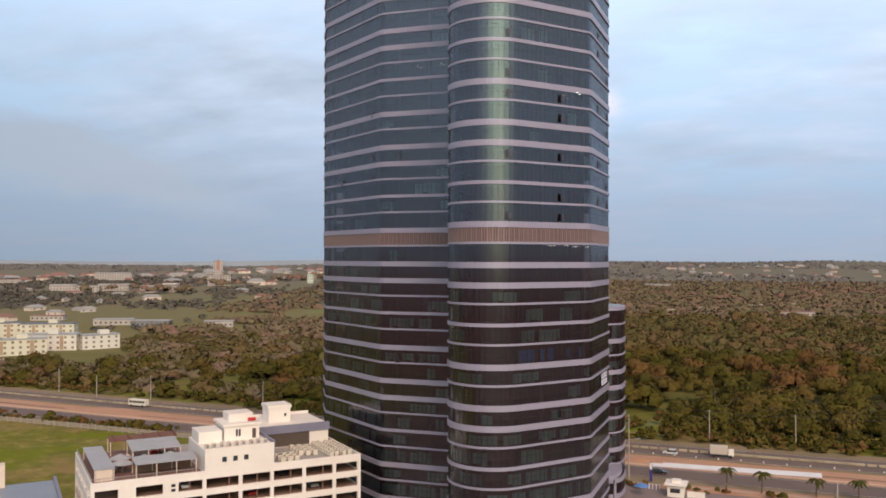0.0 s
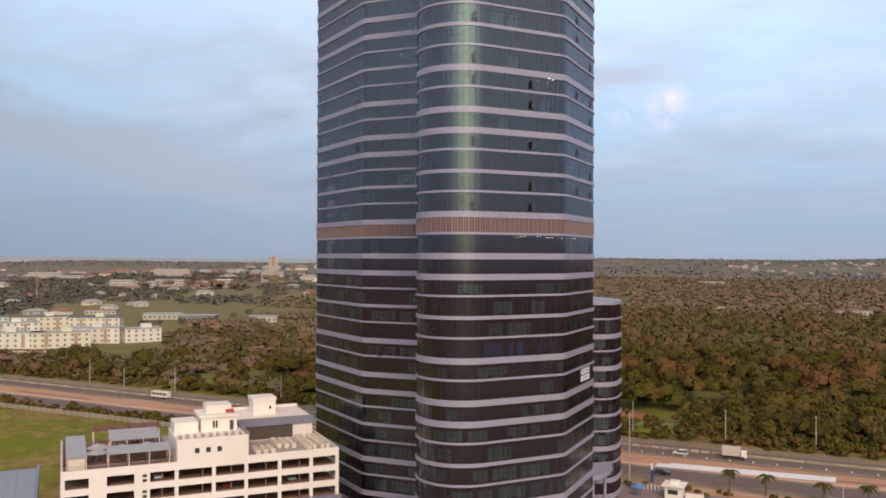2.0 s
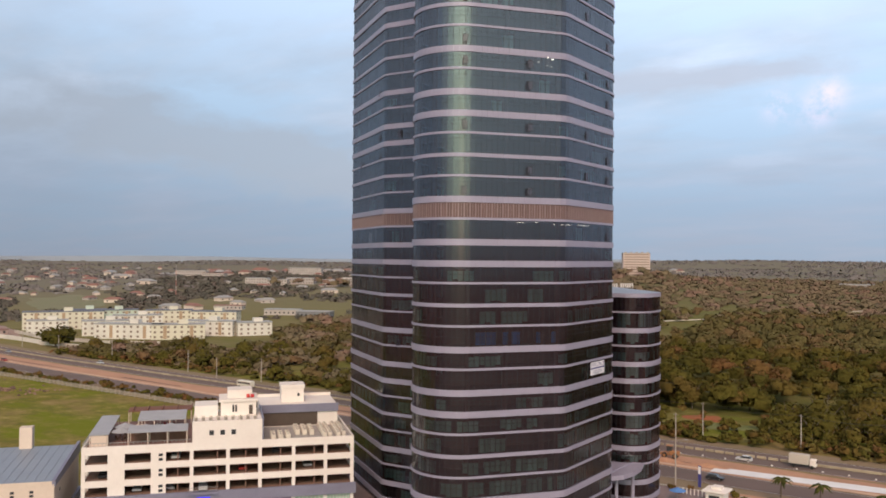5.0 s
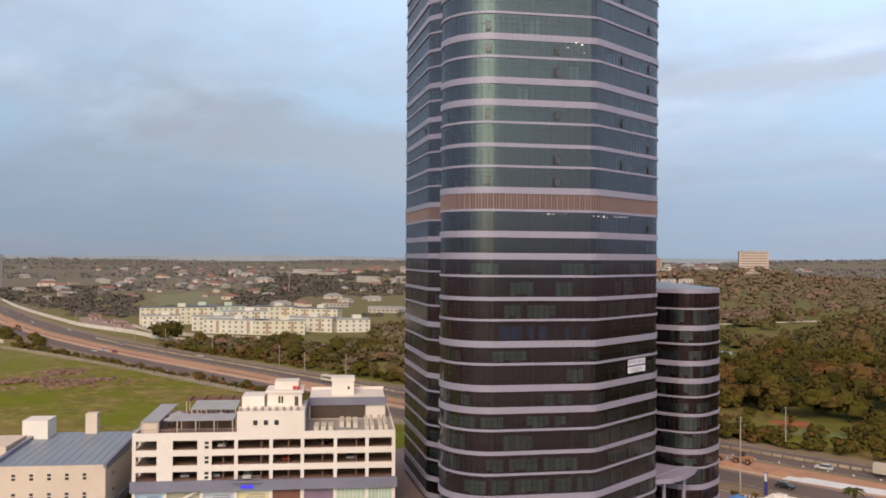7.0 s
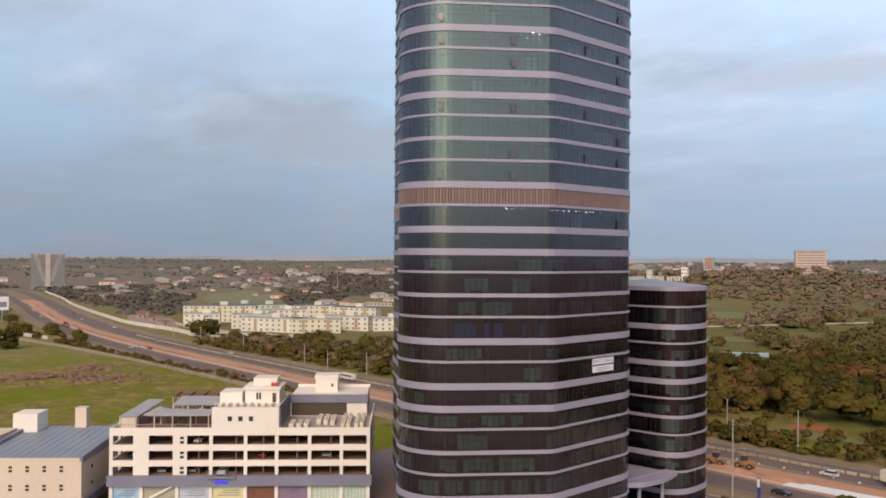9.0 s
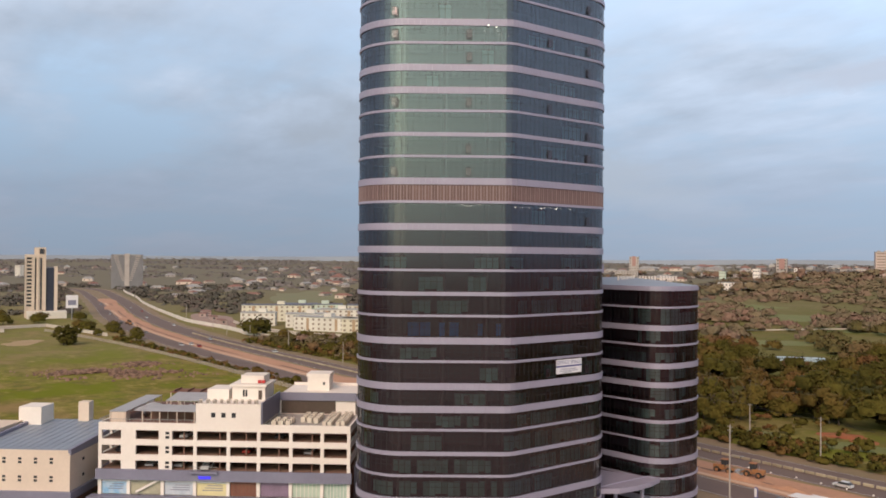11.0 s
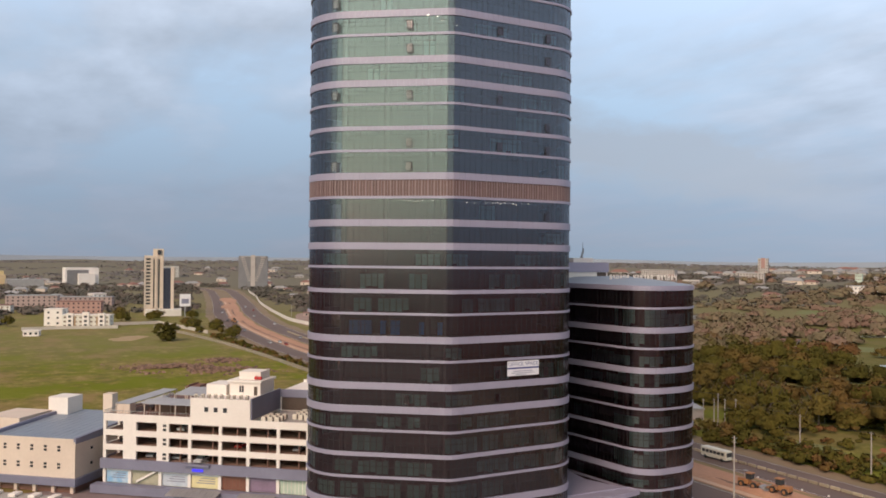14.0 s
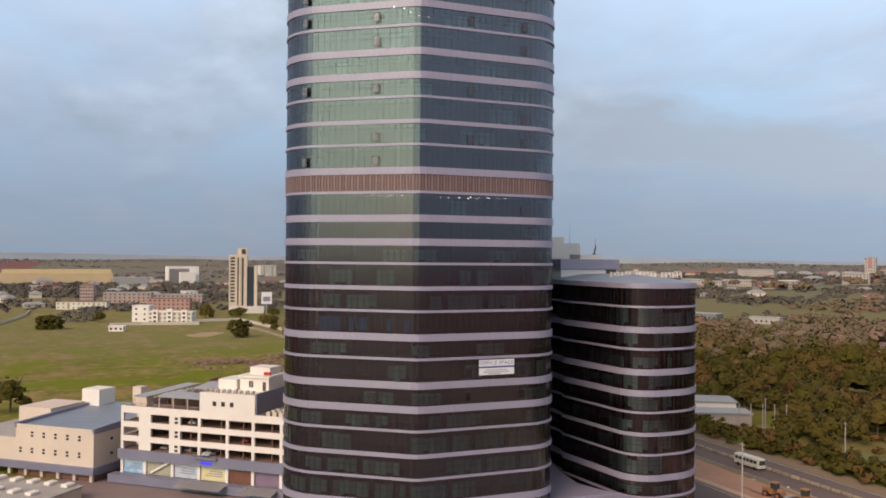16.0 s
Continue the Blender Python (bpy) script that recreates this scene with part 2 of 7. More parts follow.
SOIL = surface("orange_soil", (0.50, 0.28, 0.175), 0.95, 0, 0.26, 0.06, 14, 0.08, other=(0.38, 0.20, 0.12))
WHITE_SHEET = surface("white_geotextile", (0.80, 0.79, 0.79), 0.8, 0, 0.05, 0.2)
PAINT_LINE = surface("road_paint", (0.62, 0.60, 0.54), 0.7, vary=0.25, scale=0.5)
KERB = surface("kerb_concrete", (0.45, 0.41, 0.37), 0.9, 0, 0.1)
PAVING = surface("forecourt_paving", (0.25, 0.185, 0.175), 0.85, 0, 0.1, 0.1, 20)
APT_WALL = surface("white_boundary_wall", (0.72, 0.66, 0.60), 0.9, 0, 0.12, 0.1)
FENCE_WALL = surface("weathered_fence_concrete", (0.40, 0.345, 0.28), 0.9, 0, 0.2, 0.2)
WALLING = surface("boundary_wall", (0.58, 0.52, 0.45), 0.9, 0, 0.12, 0.1)
RUBBLE = surface("rubble_heap", (0.21, 0.13, 0.09), 0.95, 0, 0.35, 0.25, 8, 0.2, other=(0.14, 0.085, 0.06), island=0.5)
BARK = surface("bark", (0.13, 0.10, 0.075), 0.95)
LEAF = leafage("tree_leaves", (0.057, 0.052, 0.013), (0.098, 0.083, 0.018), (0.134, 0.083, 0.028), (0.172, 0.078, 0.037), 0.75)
# the next four pale and grey with distance: haze mixed into the leaf colour
OLIVE_HAZE_LEAF = leafage("hazed_olive_leaves", (0.090, 0.079, 0.032), (0.132, 0.109, 0.042), (0.158, 0.110, 0.050), (0.180, 0.103, 0.055), 0.6)
MID_LEAF = leafage("hazed_brown_leaves", (0.168, 0.138, 0.082), (0.202, 0.158, 0.098), (0.228, 0.156, 0.110), (0.245, 0.148, 0.112), 0.25)
WEST_LEAF = leafage("hazed_grey_leaves", (0.100, 0.096, 0.080), (0.130, 0.121, 0.098), (0.148, 0.127, 0.106), (0.160, 0.124, 0.108), 0.25)
FAR_LEAF = leafage("hazed_far_leaves", (0.168, 0.163, 0.154), (0.190, 0.178, 0.165), (0.200, 0.180, 0.168), (0.205, 0.176, 0.167), 0.15)
# brown for trees out of view, set to tint the glass reflections
REFLECTED_LEAF = leafage("reflected_brown_leaves", (0.19, 0.102, 0.094), (0.21, 0.108, 0.100), (0.22, 0.110, 0.101), (0.225, 0.110, 0.101), 0.3)
PALM_LEAF = leafage("palm_leaves", (0.045, 0.05, 0.015), (0.075, 0.075, 0.022), (0.09, 0.085, 0.025), (0.10, 0.085, 0.03))
BUS_PAINT = surface("cream_bus_paint", (0.72, 0.68, 0.55), 0.35)
YELLOW = surface("plant_yellow", (0.40, 0.17, 0.05), 0.7, vary=0.3, scale=0.6, other=(0.30, 0.16, 0.09))
RUBBER = surface("tyre_rubber", (0.03, 0.03, 0.03), 0.85)
CLOTH_BANNER = surface("white_banner", (0.80, 0.78, 0.80), 0.7, vary=0.03)
NAVY = surface("navy_print", (0.05, 0.05, 0.22), 0.7)
WINDOW_DARK = surface("dark_window", (0.05, 0.055, 0.06), 0.15, 0, 0.2, 0.3)


def grass_material():
    m = bpy.data.materials.new("field_and_scrub")
    m.use_nodes = True
    n = Nodes(m.node_tree)
    pos = n.add("ShaderNodeNewGeometry").outputs["Position"]
    broad, mid, fine = n.noise(pos, 0.006, 4, 0.6), n.noise(pos, 0.03, 5, 0.65), n.noise(pos, 0.5, 4, 0.65)
    streak = n.noise(n.scaled(pos, 0.012, 0.05, 1), 1.0, 5, 0.6)
    col = n.mix(n.ramp(broad, (0.38, 0.0), (0.62, 1.0)), (0.185, 0.192, 0.034, 1), (0.285, 0.215, 0.075, 1))
    col = n.mix(n.ramp(mid, (0.44, 0.0), (0.68, 0.8)), col, (0.145, 0.145, 0.012, 1))
    col = n.mix(n.ramp(streak, (0.50, 0.0), (0.72, 0.45)), col, (0.31, 0.215, 0.095, 1))
    col = n.mix(n.math("MULTIPLY", n.ramp(fine, (0.3, 0.0), (0.75, 1.0)), 0.4), col, (0.09, 0.09, 0.022, 1))
    # tufts and trodden patches, and drier land north of the road
    tuft = n.noise(pos, 0.14, 5, 0.7)
    col = n.mix(n.ramp(tuft, (0.47, 0.0), (0.60, 0.85)), col, (0.13, 0.125, 0.032, 1))
    col = n.mix(n.ramp(tuft, (0.34, 0.75), (0.46, 0.0)), col, (0.35, 0.275, 0.11, 1))
    clump = n.noise(n.scaled(pos, 0.030, 0.040, 1.0), 1.0, 6, 0.62)
    col = n.mix(n.ramp(clump, (0.50, 0.0), (0.60, 0.85)), col, (0.150, 0.172, 0.016, 1))
    col = n.mix(n.ramp(clump, (0.36, 0.8), (0.47, 0.0)), col, (0.27, 0.185, 0.085, 1))
    where = n.add("ShaderNodeSeparateXYZ", in_Vector=pos).outputs[1]
    col = n.mix(n.ramp(n.math("DIVIDE", n.math("ADD", where, n.math("MULTIPLY", mid, 200.0)), 1000.0), (0.36, 0.0), (0.50, 0.72)), col, (0.128, 0.122, 0.050, 1))
    # the field's far half is drier; beyond it the olive also paints haze
    west = n.math("ADD", n.add("ShaderNodeSeparateXYZ", in_Vector=pos).outputs[0], n.math("MULTIPLY", clump, 160.0))
    col = n.mix(n.ramp(n.math("DIVIDE", west, -1000.0), (0.24, 0.0), (0.36, 0.42), (0.62, 0.45), (0.72, 0.6)), col, (0.24, 0.205, 0.110, 1))
    # further out, distance haze is painted as one grey-brown tone
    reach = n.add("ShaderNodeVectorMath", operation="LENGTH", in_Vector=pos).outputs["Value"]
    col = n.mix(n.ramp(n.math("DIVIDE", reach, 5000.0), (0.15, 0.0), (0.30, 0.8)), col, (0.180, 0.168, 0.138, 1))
    # land to the south-east, mostly unseen, made red-brown to tint the glass reflections
    xyz = n.add("ShaderNodeSeparateXYZ", in_Vector=pos)
    side = n.math("ADD", n.math("SUBTRACT", xyz.outputs[0], n.math("MULTIPLY", xyz.outputs[1], 0.15)), n.math("MULTIPLY", broad, 120.0))
    side = n.math("MAXIMUM", side, n.math("MULTIPLY", xyz.outputs[1], -3.0))
    bare = n.mix(n.ramp(mid, (0.40, 0.0), (0.62, 1.0)), (0.235, 0.110, 0.100, 1), (0.17, 0.080, 0.074, 1))
    col = n.mix(n.ramp(n.math("DIVIDE", side, 1000.0), (0.10, 0.0), (0.19, 1.0)), col, bare)
    b = n.add("ShaderNodeBsdfPrincipled", in_Base_Color=col, in_Roughness=0.95)
    b.inputs["Specular IOR Level"].default_value = 0.03
    bp = n.add("ShaderNodeBump", in_Height=fine, in_Strength=0.6, in_Distance=0.4)
    n.put(b.inputs["Normal"], bp.outputs[0])
    out = n.add("ShaderNodeOutputMaterial")
    n.put(out.inputs[0], b.outputs[0])
    return m


GRASS = grass_material()


# ---- mesh helpers ----
class Shape:
    """Collects the faces of one mesh."""

    def __init__(self):
        self.v, self.f = [], []

    def quad(self, a, b, c, d):
        i = len(self.v)
        self.v += [tuple(a), tuple(b), tuple(c), tuple(d)]
        self.f.append((i, i + 1, i + 2, i + 3))
        return self

    def hexa(self, low, high):
        """Four points below, four above, both counter-clockwise from above."""
        i = len(self.v)
        self.v += [tuple(p) for p in low] + [tuple(p) for p in high]
        self.f += [(i + 3, i + 2, i + 1, i), (i + 4, i + 5, i + 6, i + 7)]
        self.f += [(i + k, i + (k + 1) % 4, i + 4 + (k + 1) % 4, i + 4 + k) for k in range(4)]
        return self

    def box(self, x0, y0, z0, x1, y1, z1):
        base = ((x0, y0), (x1, y0), (x1, y1), (x0, y1))
        return self.hexa([(x, y, z0) for x, y in base], [(x, y, z1) for x, y in base])

    def prism(self, outline, z0, z1):
        """An upright solid on a counter-clockwise outline."""
        i, n = len(self.v), len(outline)
        self.v += [(x, y, z0) for x, y in outline] + [(x, y, z1) for x, y in outline]
        self.f += [tuple(range(i + n - 1, i - 1, -1)), tuple(range(i + n, i + 2 * n))]
        self.f += [(i + k, i + (k + 1) % n, i + n + (k + 1) % n, i + n + k) for k in range(n)]
        return self

    def tube(self, a, b, r0, r1, sides=8):
        a, b = Vector(a), Vector(b)
        q = (b - a).to_track_quat("Z", "Y")
        i = len(self.v)
        for p, r in ((a, r0), (b, r1)):
            self.v += [tuple(p + q @ Vector((r * math.cos(2 * math.pi * k / sides), r * math.sin(2 * math.pi * k / sides), 0))) for k in range(sides)]
        self.f += [(i + k, i + (k + 1) % sides, i + sides + (k + 1) % sides, i + sides + k) for k in range(sides)]
        self.f += [tuple(range(i + sides - 1, i - 1, -1)), tuple(range(i + sides, i + 2 * sides))]
        return self

    def mesh(self, name, *materials):
        me = bpy.data.meshes.new(name)
        me.from_pydata(self.v, [], self.f)
        for m in materials:
            me.materials.append(m)
        me.update()
        return me


def part(name, shape, material, parent=None, label="", kind=""):
    """Links a Shape (or a ready mesh) as one mesh object under a thing or a part."""
    me = shape.mesh(name, material) if isinstance(shape, Shape) else shape
    ob = new(name, me)
    if parent is not None:
        ob.parent = parent
    return tagged(ob, label, "", "", kind)


def thing(name, label, category, group="", kind="", at=None):
    ob = new(name)
    ob.empty_display_size = 0.5
    if at is not None:
        ob.matrix_basis = at
    return tagged(ob, label, category, group, kind)


def bevelled(shape, name, material, width):
    """A mesh with its edges rounded off."""
    bm = bmesh.new()
    bm.from_mesh(shape.mesh(name))
    bmesh.ops.remove_doubles(bm, verts=bm.verts, dist=1e-4)
    bmesh.ops.bevel(bm, geom=bm.edges[:], offset=width, segments=1, affect="EDGES")
    me = bpy.data.meshes.new(name)
    bm.to_mesh(me)
    bm.free()
    me.materials.append(material)
    return me


def frame_axes(origin, along, into):
    """A plan frame: metres along, into and up give a place in the world."""
    def place(s, d, z):
        return (origin[0] + along[0] * s + into[0] * d, origin[1] + along[1] * s + into[1] * d, z)
    return place


def block(place, s0, d0, z0, s1, d1, z1, shape=None):
    """A box in a plan frame; its corners run so that the faces look outwards."""
    shape = shape or Shape()
    base = [(s0, d0), (s0, d1), (s1, d1), (s1, d0)]
    a, b, c = (Vector(place(*p, 0)) for p in base[:3])
    if (b - a).cross(c - b).z < 0:
        base.reverse()
    return shape.hexa([place(s, d, z0) for s, d in base], [place(s, d, z1) for s, d in base])


# ---- ground ----
def land(x, y):
    """The lie of the land: flat by the road, low wooded hills to the north, a slow rise far off."""
    r = math.hypot(x, y)
    north = min(max((y - 520.0) / 700.0, 0.0), 1.0)
    north = north * north * (3 - 2 * north) * min(max((x + 1700.0) / 500.0, 0.0), 1.0)
    away = min(max((r - 1300.0) / 2800.0, 0.0), 1.0)
    rough = noise.noise(Vector((x * 0.0016, y * 0.0016, 3.1)))
    hill = 17.0 * math.exp(-((x + 440.0) ** 2 + (y - 1065.0) ** 2) / 26000.0)
    return hill + 21.0 * north + (22.0 + 10.0 * rough) * away * away * (3 - 2 * away) + 6.0 * rough * max(north, away)


def build_ground():
    rings = [0.0] + [40.0 * 1.085 ** k for k in range(59)]
    rings = [r for r in rings if r < 4600] + [4700.0]
    around = 144
    v, f = [(0.0, 0.0, -0.12)], []
    for r in rings[1:]:
        for k in range(around):
            a = 2 * math.pi * k / around
            x, y = r * math.cos(a), r * math.sin(a)
            v.append((x, y, land(x, y) - 0.12))
    for k in range(around):
        f.append((0, 1 + k, 1 + (k + 1) % around))
    for i in range(len(rings) - 2):
        o = 1 + i * around
        for k in range(around):
            f.append((o + k, o + around + k, o + around + (k + 1) % around, o + (k + 1) % around))
    s = Shape()
    s.v, s.f = v, f
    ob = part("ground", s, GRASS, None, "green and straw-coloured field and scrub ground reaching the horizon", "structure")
    for p in ob.data.polygons:
        p.use_smooth = True
    return ob


build_ground()

# centre line of the highway works, from the east to the far west
ROAD = [(1500, 262), (600, 258), (100, 256), (-30, 256), (-190, 260), (-310, 264), (-430, 270), (-560, 285), (-700, 312), (-840, 346), (-1080, 400), (-1230, 430), (-1340, 436)]


def smooth_line(points, step):
    out = []
    for i in range(len(points) - 1):
        p0, p1, p2, p3 = (Vector(points[min(max(i + k, 0), len(points) - 1)]) for k in (-1, 0, 1, 2))
        n = max(2, int((p2 - p1).length / step))
        for k in range(n):
            t = k / n
            out.append(0.5 * (2 * p1 + (p2 - p0) * t + (2 * p0 - 5 * p1 + 4 * p2 - p3) * t * t + (3 * p1 - p0 - 3 * p2 + p3) * t ** 3))
    return out + [Vector(points[-1])]


ROAD_LINE = smooth_line(ROAD, 12.0)


def beside(line, i, off):
    a, b = line[max(i - 1, 0)], line[min(i + 1, len(line) - 1)]
    d = (b - a).normalized()
    return line[i] + Vector((d.y, -d.x)) * off


def road_strip(name, off0, off1, z, material, label, wobble=0.0, kind="structure", seed=1.0, west=-5000.0):
    """A strip along the highway; positive offsets lie north of the centre line."""
    s = Shape()
    row = []
    for i in range(len(ROAD_LINE)):
        if ROAD_LINE[i].x < west:
            break
        w0 = wobble * noise.noise(Vector((i * 0.37, seed, 0)))
        w1 = wobble * noise.noise(Vector((i * 0.41, seed, 9)))
        a, b = beside(ROAD_LINE, i, off0 + w0), beside(ROAD_LINE, i, off1 + w1)
        row.append(((a.x, a.y, land(a.x, a.y) + z), (b.x, b.y, land(b.x, b.y) + z)))
    for (a, b), (c, d) in zip(row, row[1:]):
        if (Vector(b) - Vector(a)).cross(Vector(c) - Vector(a)).z > 0:
            s.quad(a, b, d, c)
        else:
            s.quad(a, c, d, b)
    return part(name, s, material, None, label, kind)


road_strip("road_verge", -27.0, 30.0, -0.03, surface("dry_verge", (0.27, 0.185, 0.12), 0.95, 0, 0.25, 0.05, 12, 0.1, other=(0.18, 0.145, 0.07)), "dry grassy verge of the highway", 3.0)
road_strip("road_soil", -8.0, 8.0, 0.02, SOIL, "bare orange soil of the road works in the median", 2.2, west=-960.0)
road_strip("road_track", -2.6, -1.2, 0.03, surface("dark_wheel_track", (0.22, 0.13, 0.09), 0.95, 0, 0.25, 0.1), "dark wheel track in the soil", 1.2, "structure", 4.0, -960.0)
road_strip("road_bank", -7.0, -5.2, 0.032, surface("pale_soil_bank", (0.62, 0.42, 0.29), 0.95, 0, 0.2, 0.1), "pale trimmed edge of the soil works", 1.0, "structure", 6.0, -960.0)
road_strip("road_rough", 5.2, 7.4, 0.03, surface("rough_grassy_soil", (0.30, 0.20, 0.10), 0.95, 0, 0.3, 0.08, other=(0.17, 0.15, 0.06)), "rough half-grown soil beside the lane", 2.0, "structure", 8.0)
road_strip("road_south", -20.0, -8.3, 0.05, ASPHALT, "worn grey asphalt carriageway", 0.5)
road_strip("road_north", 7.2, 23.0, 0.05, ASPHALT, "worn grey asphalt carriageway", 0.4)
for off in (7.9, 22.4, -19.4, -8.9):
    road_strip("road_line", off - 0.09, off + 0.09, 0.056, PAINT_LINE, "faded white edge line on the asphalt")


# ---- office tower ----
def rounded(corners, step):
    """A counter-clockwise outline from corners (x, y, radius), walked at about the given step. Returns points and outward normals."""
    path = []
    n = len(corners)
    for i in range(n):
        p = Vector(corners[i][:2])
        a, b = Vector(corners[i - 1][:2]), Vector(corners[(i + 1) % n][:2])
        r = corners[i][2]
        u, w = (a - p).normalized(), (b - p).normalized()
        half = math.acos(max(-1, min(1, u.dot(w)))) / 2
        if r <= 0 or half > 1.55:
            path.append(p)
            continue
        cut = r / math.tan(half)
        c = p + (u + w).normalized() * (r / math.sin(half))
        s, e = p + u * cut, p + w * cut
        a0, a1 = math.atan2(s.y - c.y, s.x - c.x), math.atan2(e.y - c.y, e.x - c.x)
        turn = (a1 - a0 + math.pi) % (2 * math.pi) - math.pi
        k = max(2, int(abs(turn) * r / 0.35))
        path += [c + r * Vector((math.cos(a0 + turn * j / k), math.sin(a0 + turn * j / k))) for j in range(k + 1)]
    lengths = [(path[(i + 1) % len(path)] - path[i]).length for i in range(len(path))]
    total = sum(lengths)
    count = int(total / step)
    out, i, gone = [], 0, 0.0
    for k in range(count):
        want = total * k / count
        while gone + lengths[i] < want:
            gone += lengths[i]
            i += 1
        out.append(path[i].lerp(path[(i + 1) % len(path)], (want - gone) / max(lengths[i], 1e-9)))
    normals = []
    for k in range(count):
        d = (out[(k + 1) % count] - out[k - 1]).normalized()
        normals.append(Vector((d.y, -d.x)))
    return out, normals


def shifted(pts, normals, off):
    return [p + n * off for p, n in zip(pts, normals)]


LEVEL0, STOREY = 13.60, 3.764      # top of a floor band, and the storey height
BAND = {0: 1.12, 1: 0.40, 2: 0.66, 3: 0.40, 4: 1.12, 5: 1.12, 6: 0.42}


def level(k):
    return LEVEL0 + STOREY * k


def ring_panels(pts, normals, z0, z1, inner, outer, gap):
    """Panels round an outline, a little apart."""
    s = Shape()
    a, b = shifted(pts, normals, inner), shifted(pts, normals, outer)
    n = len(pts)
    for k in range(n):
        j = (k + 1) % n
        d = (b[j] - b[k]) * gap
        b0, b1 = b[k] + d, b[j] - d
        base = [(a[k].x, a[k].y), (b0.x, b0.y), (b1.x, b1.y), (a[j].x, a[j].y)]
        s.hexa([(*p, z0) for p in base], [(*p, z1) for p in base])
    return s


def pane_corners(p, q, n, z0, z1, rng, tilt):
    """One pane, very slightly out of true."""
    dz, dx = rng.gauss(0, tilt), rng.gauss(0, tilt)
    out = []
    for base, z, e in ((p, z0, -dz - dx), (q, z0, -dz + dx), (q, z1, dz + dx), (p, z1, dz - dx)):
        w = base + n * e
        out.append((w.x, w.y, z))
    return out


ROWS = (0.0, 0.50, 0.745, 1.0)     # transoms in a storey's glass


def storeys(tower, pts, normals, ks, glass, single=(), louvre=(), blinds=(), seed=5):
    """Bands, panes, mullions, slabs of the storeys below the band tops of ks."""
    rng = random.Random(seed)
    n = len(pts)
    core = shifted(pts, normals, -5.5)
    slab = shifted(pts, normals, -0.14)
    for k in ks:
        top = level(k)
        h = BAND[k % 7]
        part("band_panel", ring_panels(pts, normals, top - h, top, -0.10, 0.22, 0.012), PANEL, tower, "", "stuff")
        part("floor_slab", Shape().prism([(p.x, p.y) for p in slab], top - h + 0.05, top - 0.06), SLAB, tower)
        z1, z0 = top - h, level(k - 1)
        if z0 < -1:
            continue
        if k in louvre:
            part("louvre_band", ring_panels(pts, normals, z0, z1, -0.1, 0.03, 0.0), LOUVRE, tower, "brown metal louvres round a service storey")
            ribs = Shape()
            for i in range(n):
                t = (pts[(i + 1) % n] - pts[i]).normalized()
                for f, w in ((0.0, 0.11), (0.5, 0.05)):
                    p = pts[i].lerp(pts[(i + 1) % n], f)
                    a, b = p - t * w, p + t * w
                    o = normals[i] * 0.16
                    ribs.hexa([(a.x, a.y, z0), (a.x + o.x, a.y + o.y, z0), (b.x + o.x, b.y + o.y, z0), (b.x, b.y, z0)],
                              [(a.x, a.y, z1), (a.x + o.x, a.y + o.y, z1), (b.x + o.x, b.y + o.y, z1), (b.x, b.y, z1)])
            part("louvre_rib", ribs, LOUVRE_RIB, tower, "", "stuff")
            continue
        panes, bars = Shape(), Shape()
        for i in range(n):
            j = (i + 1) % n
            nn = Vector((pts[j].y - pts[i].y, pts[i].x - pts[j].x)).normalized()
            t = (pts[j] - pts[i]).normalized()
            for r in range(3):
                a, b = z0 + (z1 - z0) * ROWS[r], z0 + (z1 - z0) * ROWS[r + 1]
                c = pane_corners(pts[i], pts[j], nn, a, b, rng, 0.0005)
                if k in single and r == 0 and i in single[k]:
                    part("pane", Shape().quad(*c), glass, tower)
                else:
                    panes.quad(*c)
                if r:
                    lo, hi = a - 0.024, a + 0.024
                    o, q = nn * 0.015, nn * -0.05
                    base = [(pts[i] + q), (pts[i] + o), (pts[j] + o), (pts[j] + q)]
                    bars.hexa([(p.x, p.y, lo) for p in base], [(p.x, p.y, hi) for p in base])
            w, o, q = t * 0.027, nn * 0.022, nn * -0.06
            base = [pts[i] - w + q, pts[i] - w + o, pts[i] + w + o, pts[i] + w + q]
            bars.hexa([(p.x, p.y, z0) for p in base], [(p.x, p.y, z1) for p in base])
        part("glazing", panes, glass, tower, "dark green reflective glass panes", "stuff")
        part("mullion", bars, MULLION, tower, "", "stuff")
        # rooms behind: columns and drawn blinds
        for name, first, last, share, mat in blinds:
            if first <= k <= last:
                sh = Shape()
                i = 0
                while i < n - 1:
                    run = rng.choice((2, 3, 4, 5, 6))
                    if rng.random() < share:
                        for m in range(i, min(i + run, n - 1)):
                            a, b = pts[m] - normals[m] * 0.5, pts[m + 1] - normals[m + 1] * 0.5
                            a, b = a.lerp(b, 0.03), b.lerp(a, 0.03)
                            drop = rng.choice((0.0, 0.0, 0.0, 0.3))
                            lo, hi = z0 + 0.15 + drop, z0 + (z1 - z0) * rng.choice((0.72, 0.74, 0.76))
                            sh.hexa([(a.x, a.y, lo), (b.x, b.y, lo), (b.x - normals[m].x * .03, b.y - normals[m].y * .03, lo), (a.x - normals[m].x * .03, a.y - normals[m].y * .03, lo)],
                                    [(a.x, a.y, hi), (b.x, b.y, hi), (b.x - normals[m].x * .03, b.y - normals[m].y * .03, hi), (a.x - normals[m].x * .03, a.y - normals[m].y * .03, hi)])
                    i += run + 1
                if sh.f:
                    part(name, sh, mat, tower, "", "stuff")
    lo, hi = level(ks[0] - 1), level(ks[-1])
    part("inner_wall", Shape().prism([(p.x, p.y) for p in core], max(lo, 0), hi - 0.3), CORE, tower)
    cols = Shape()
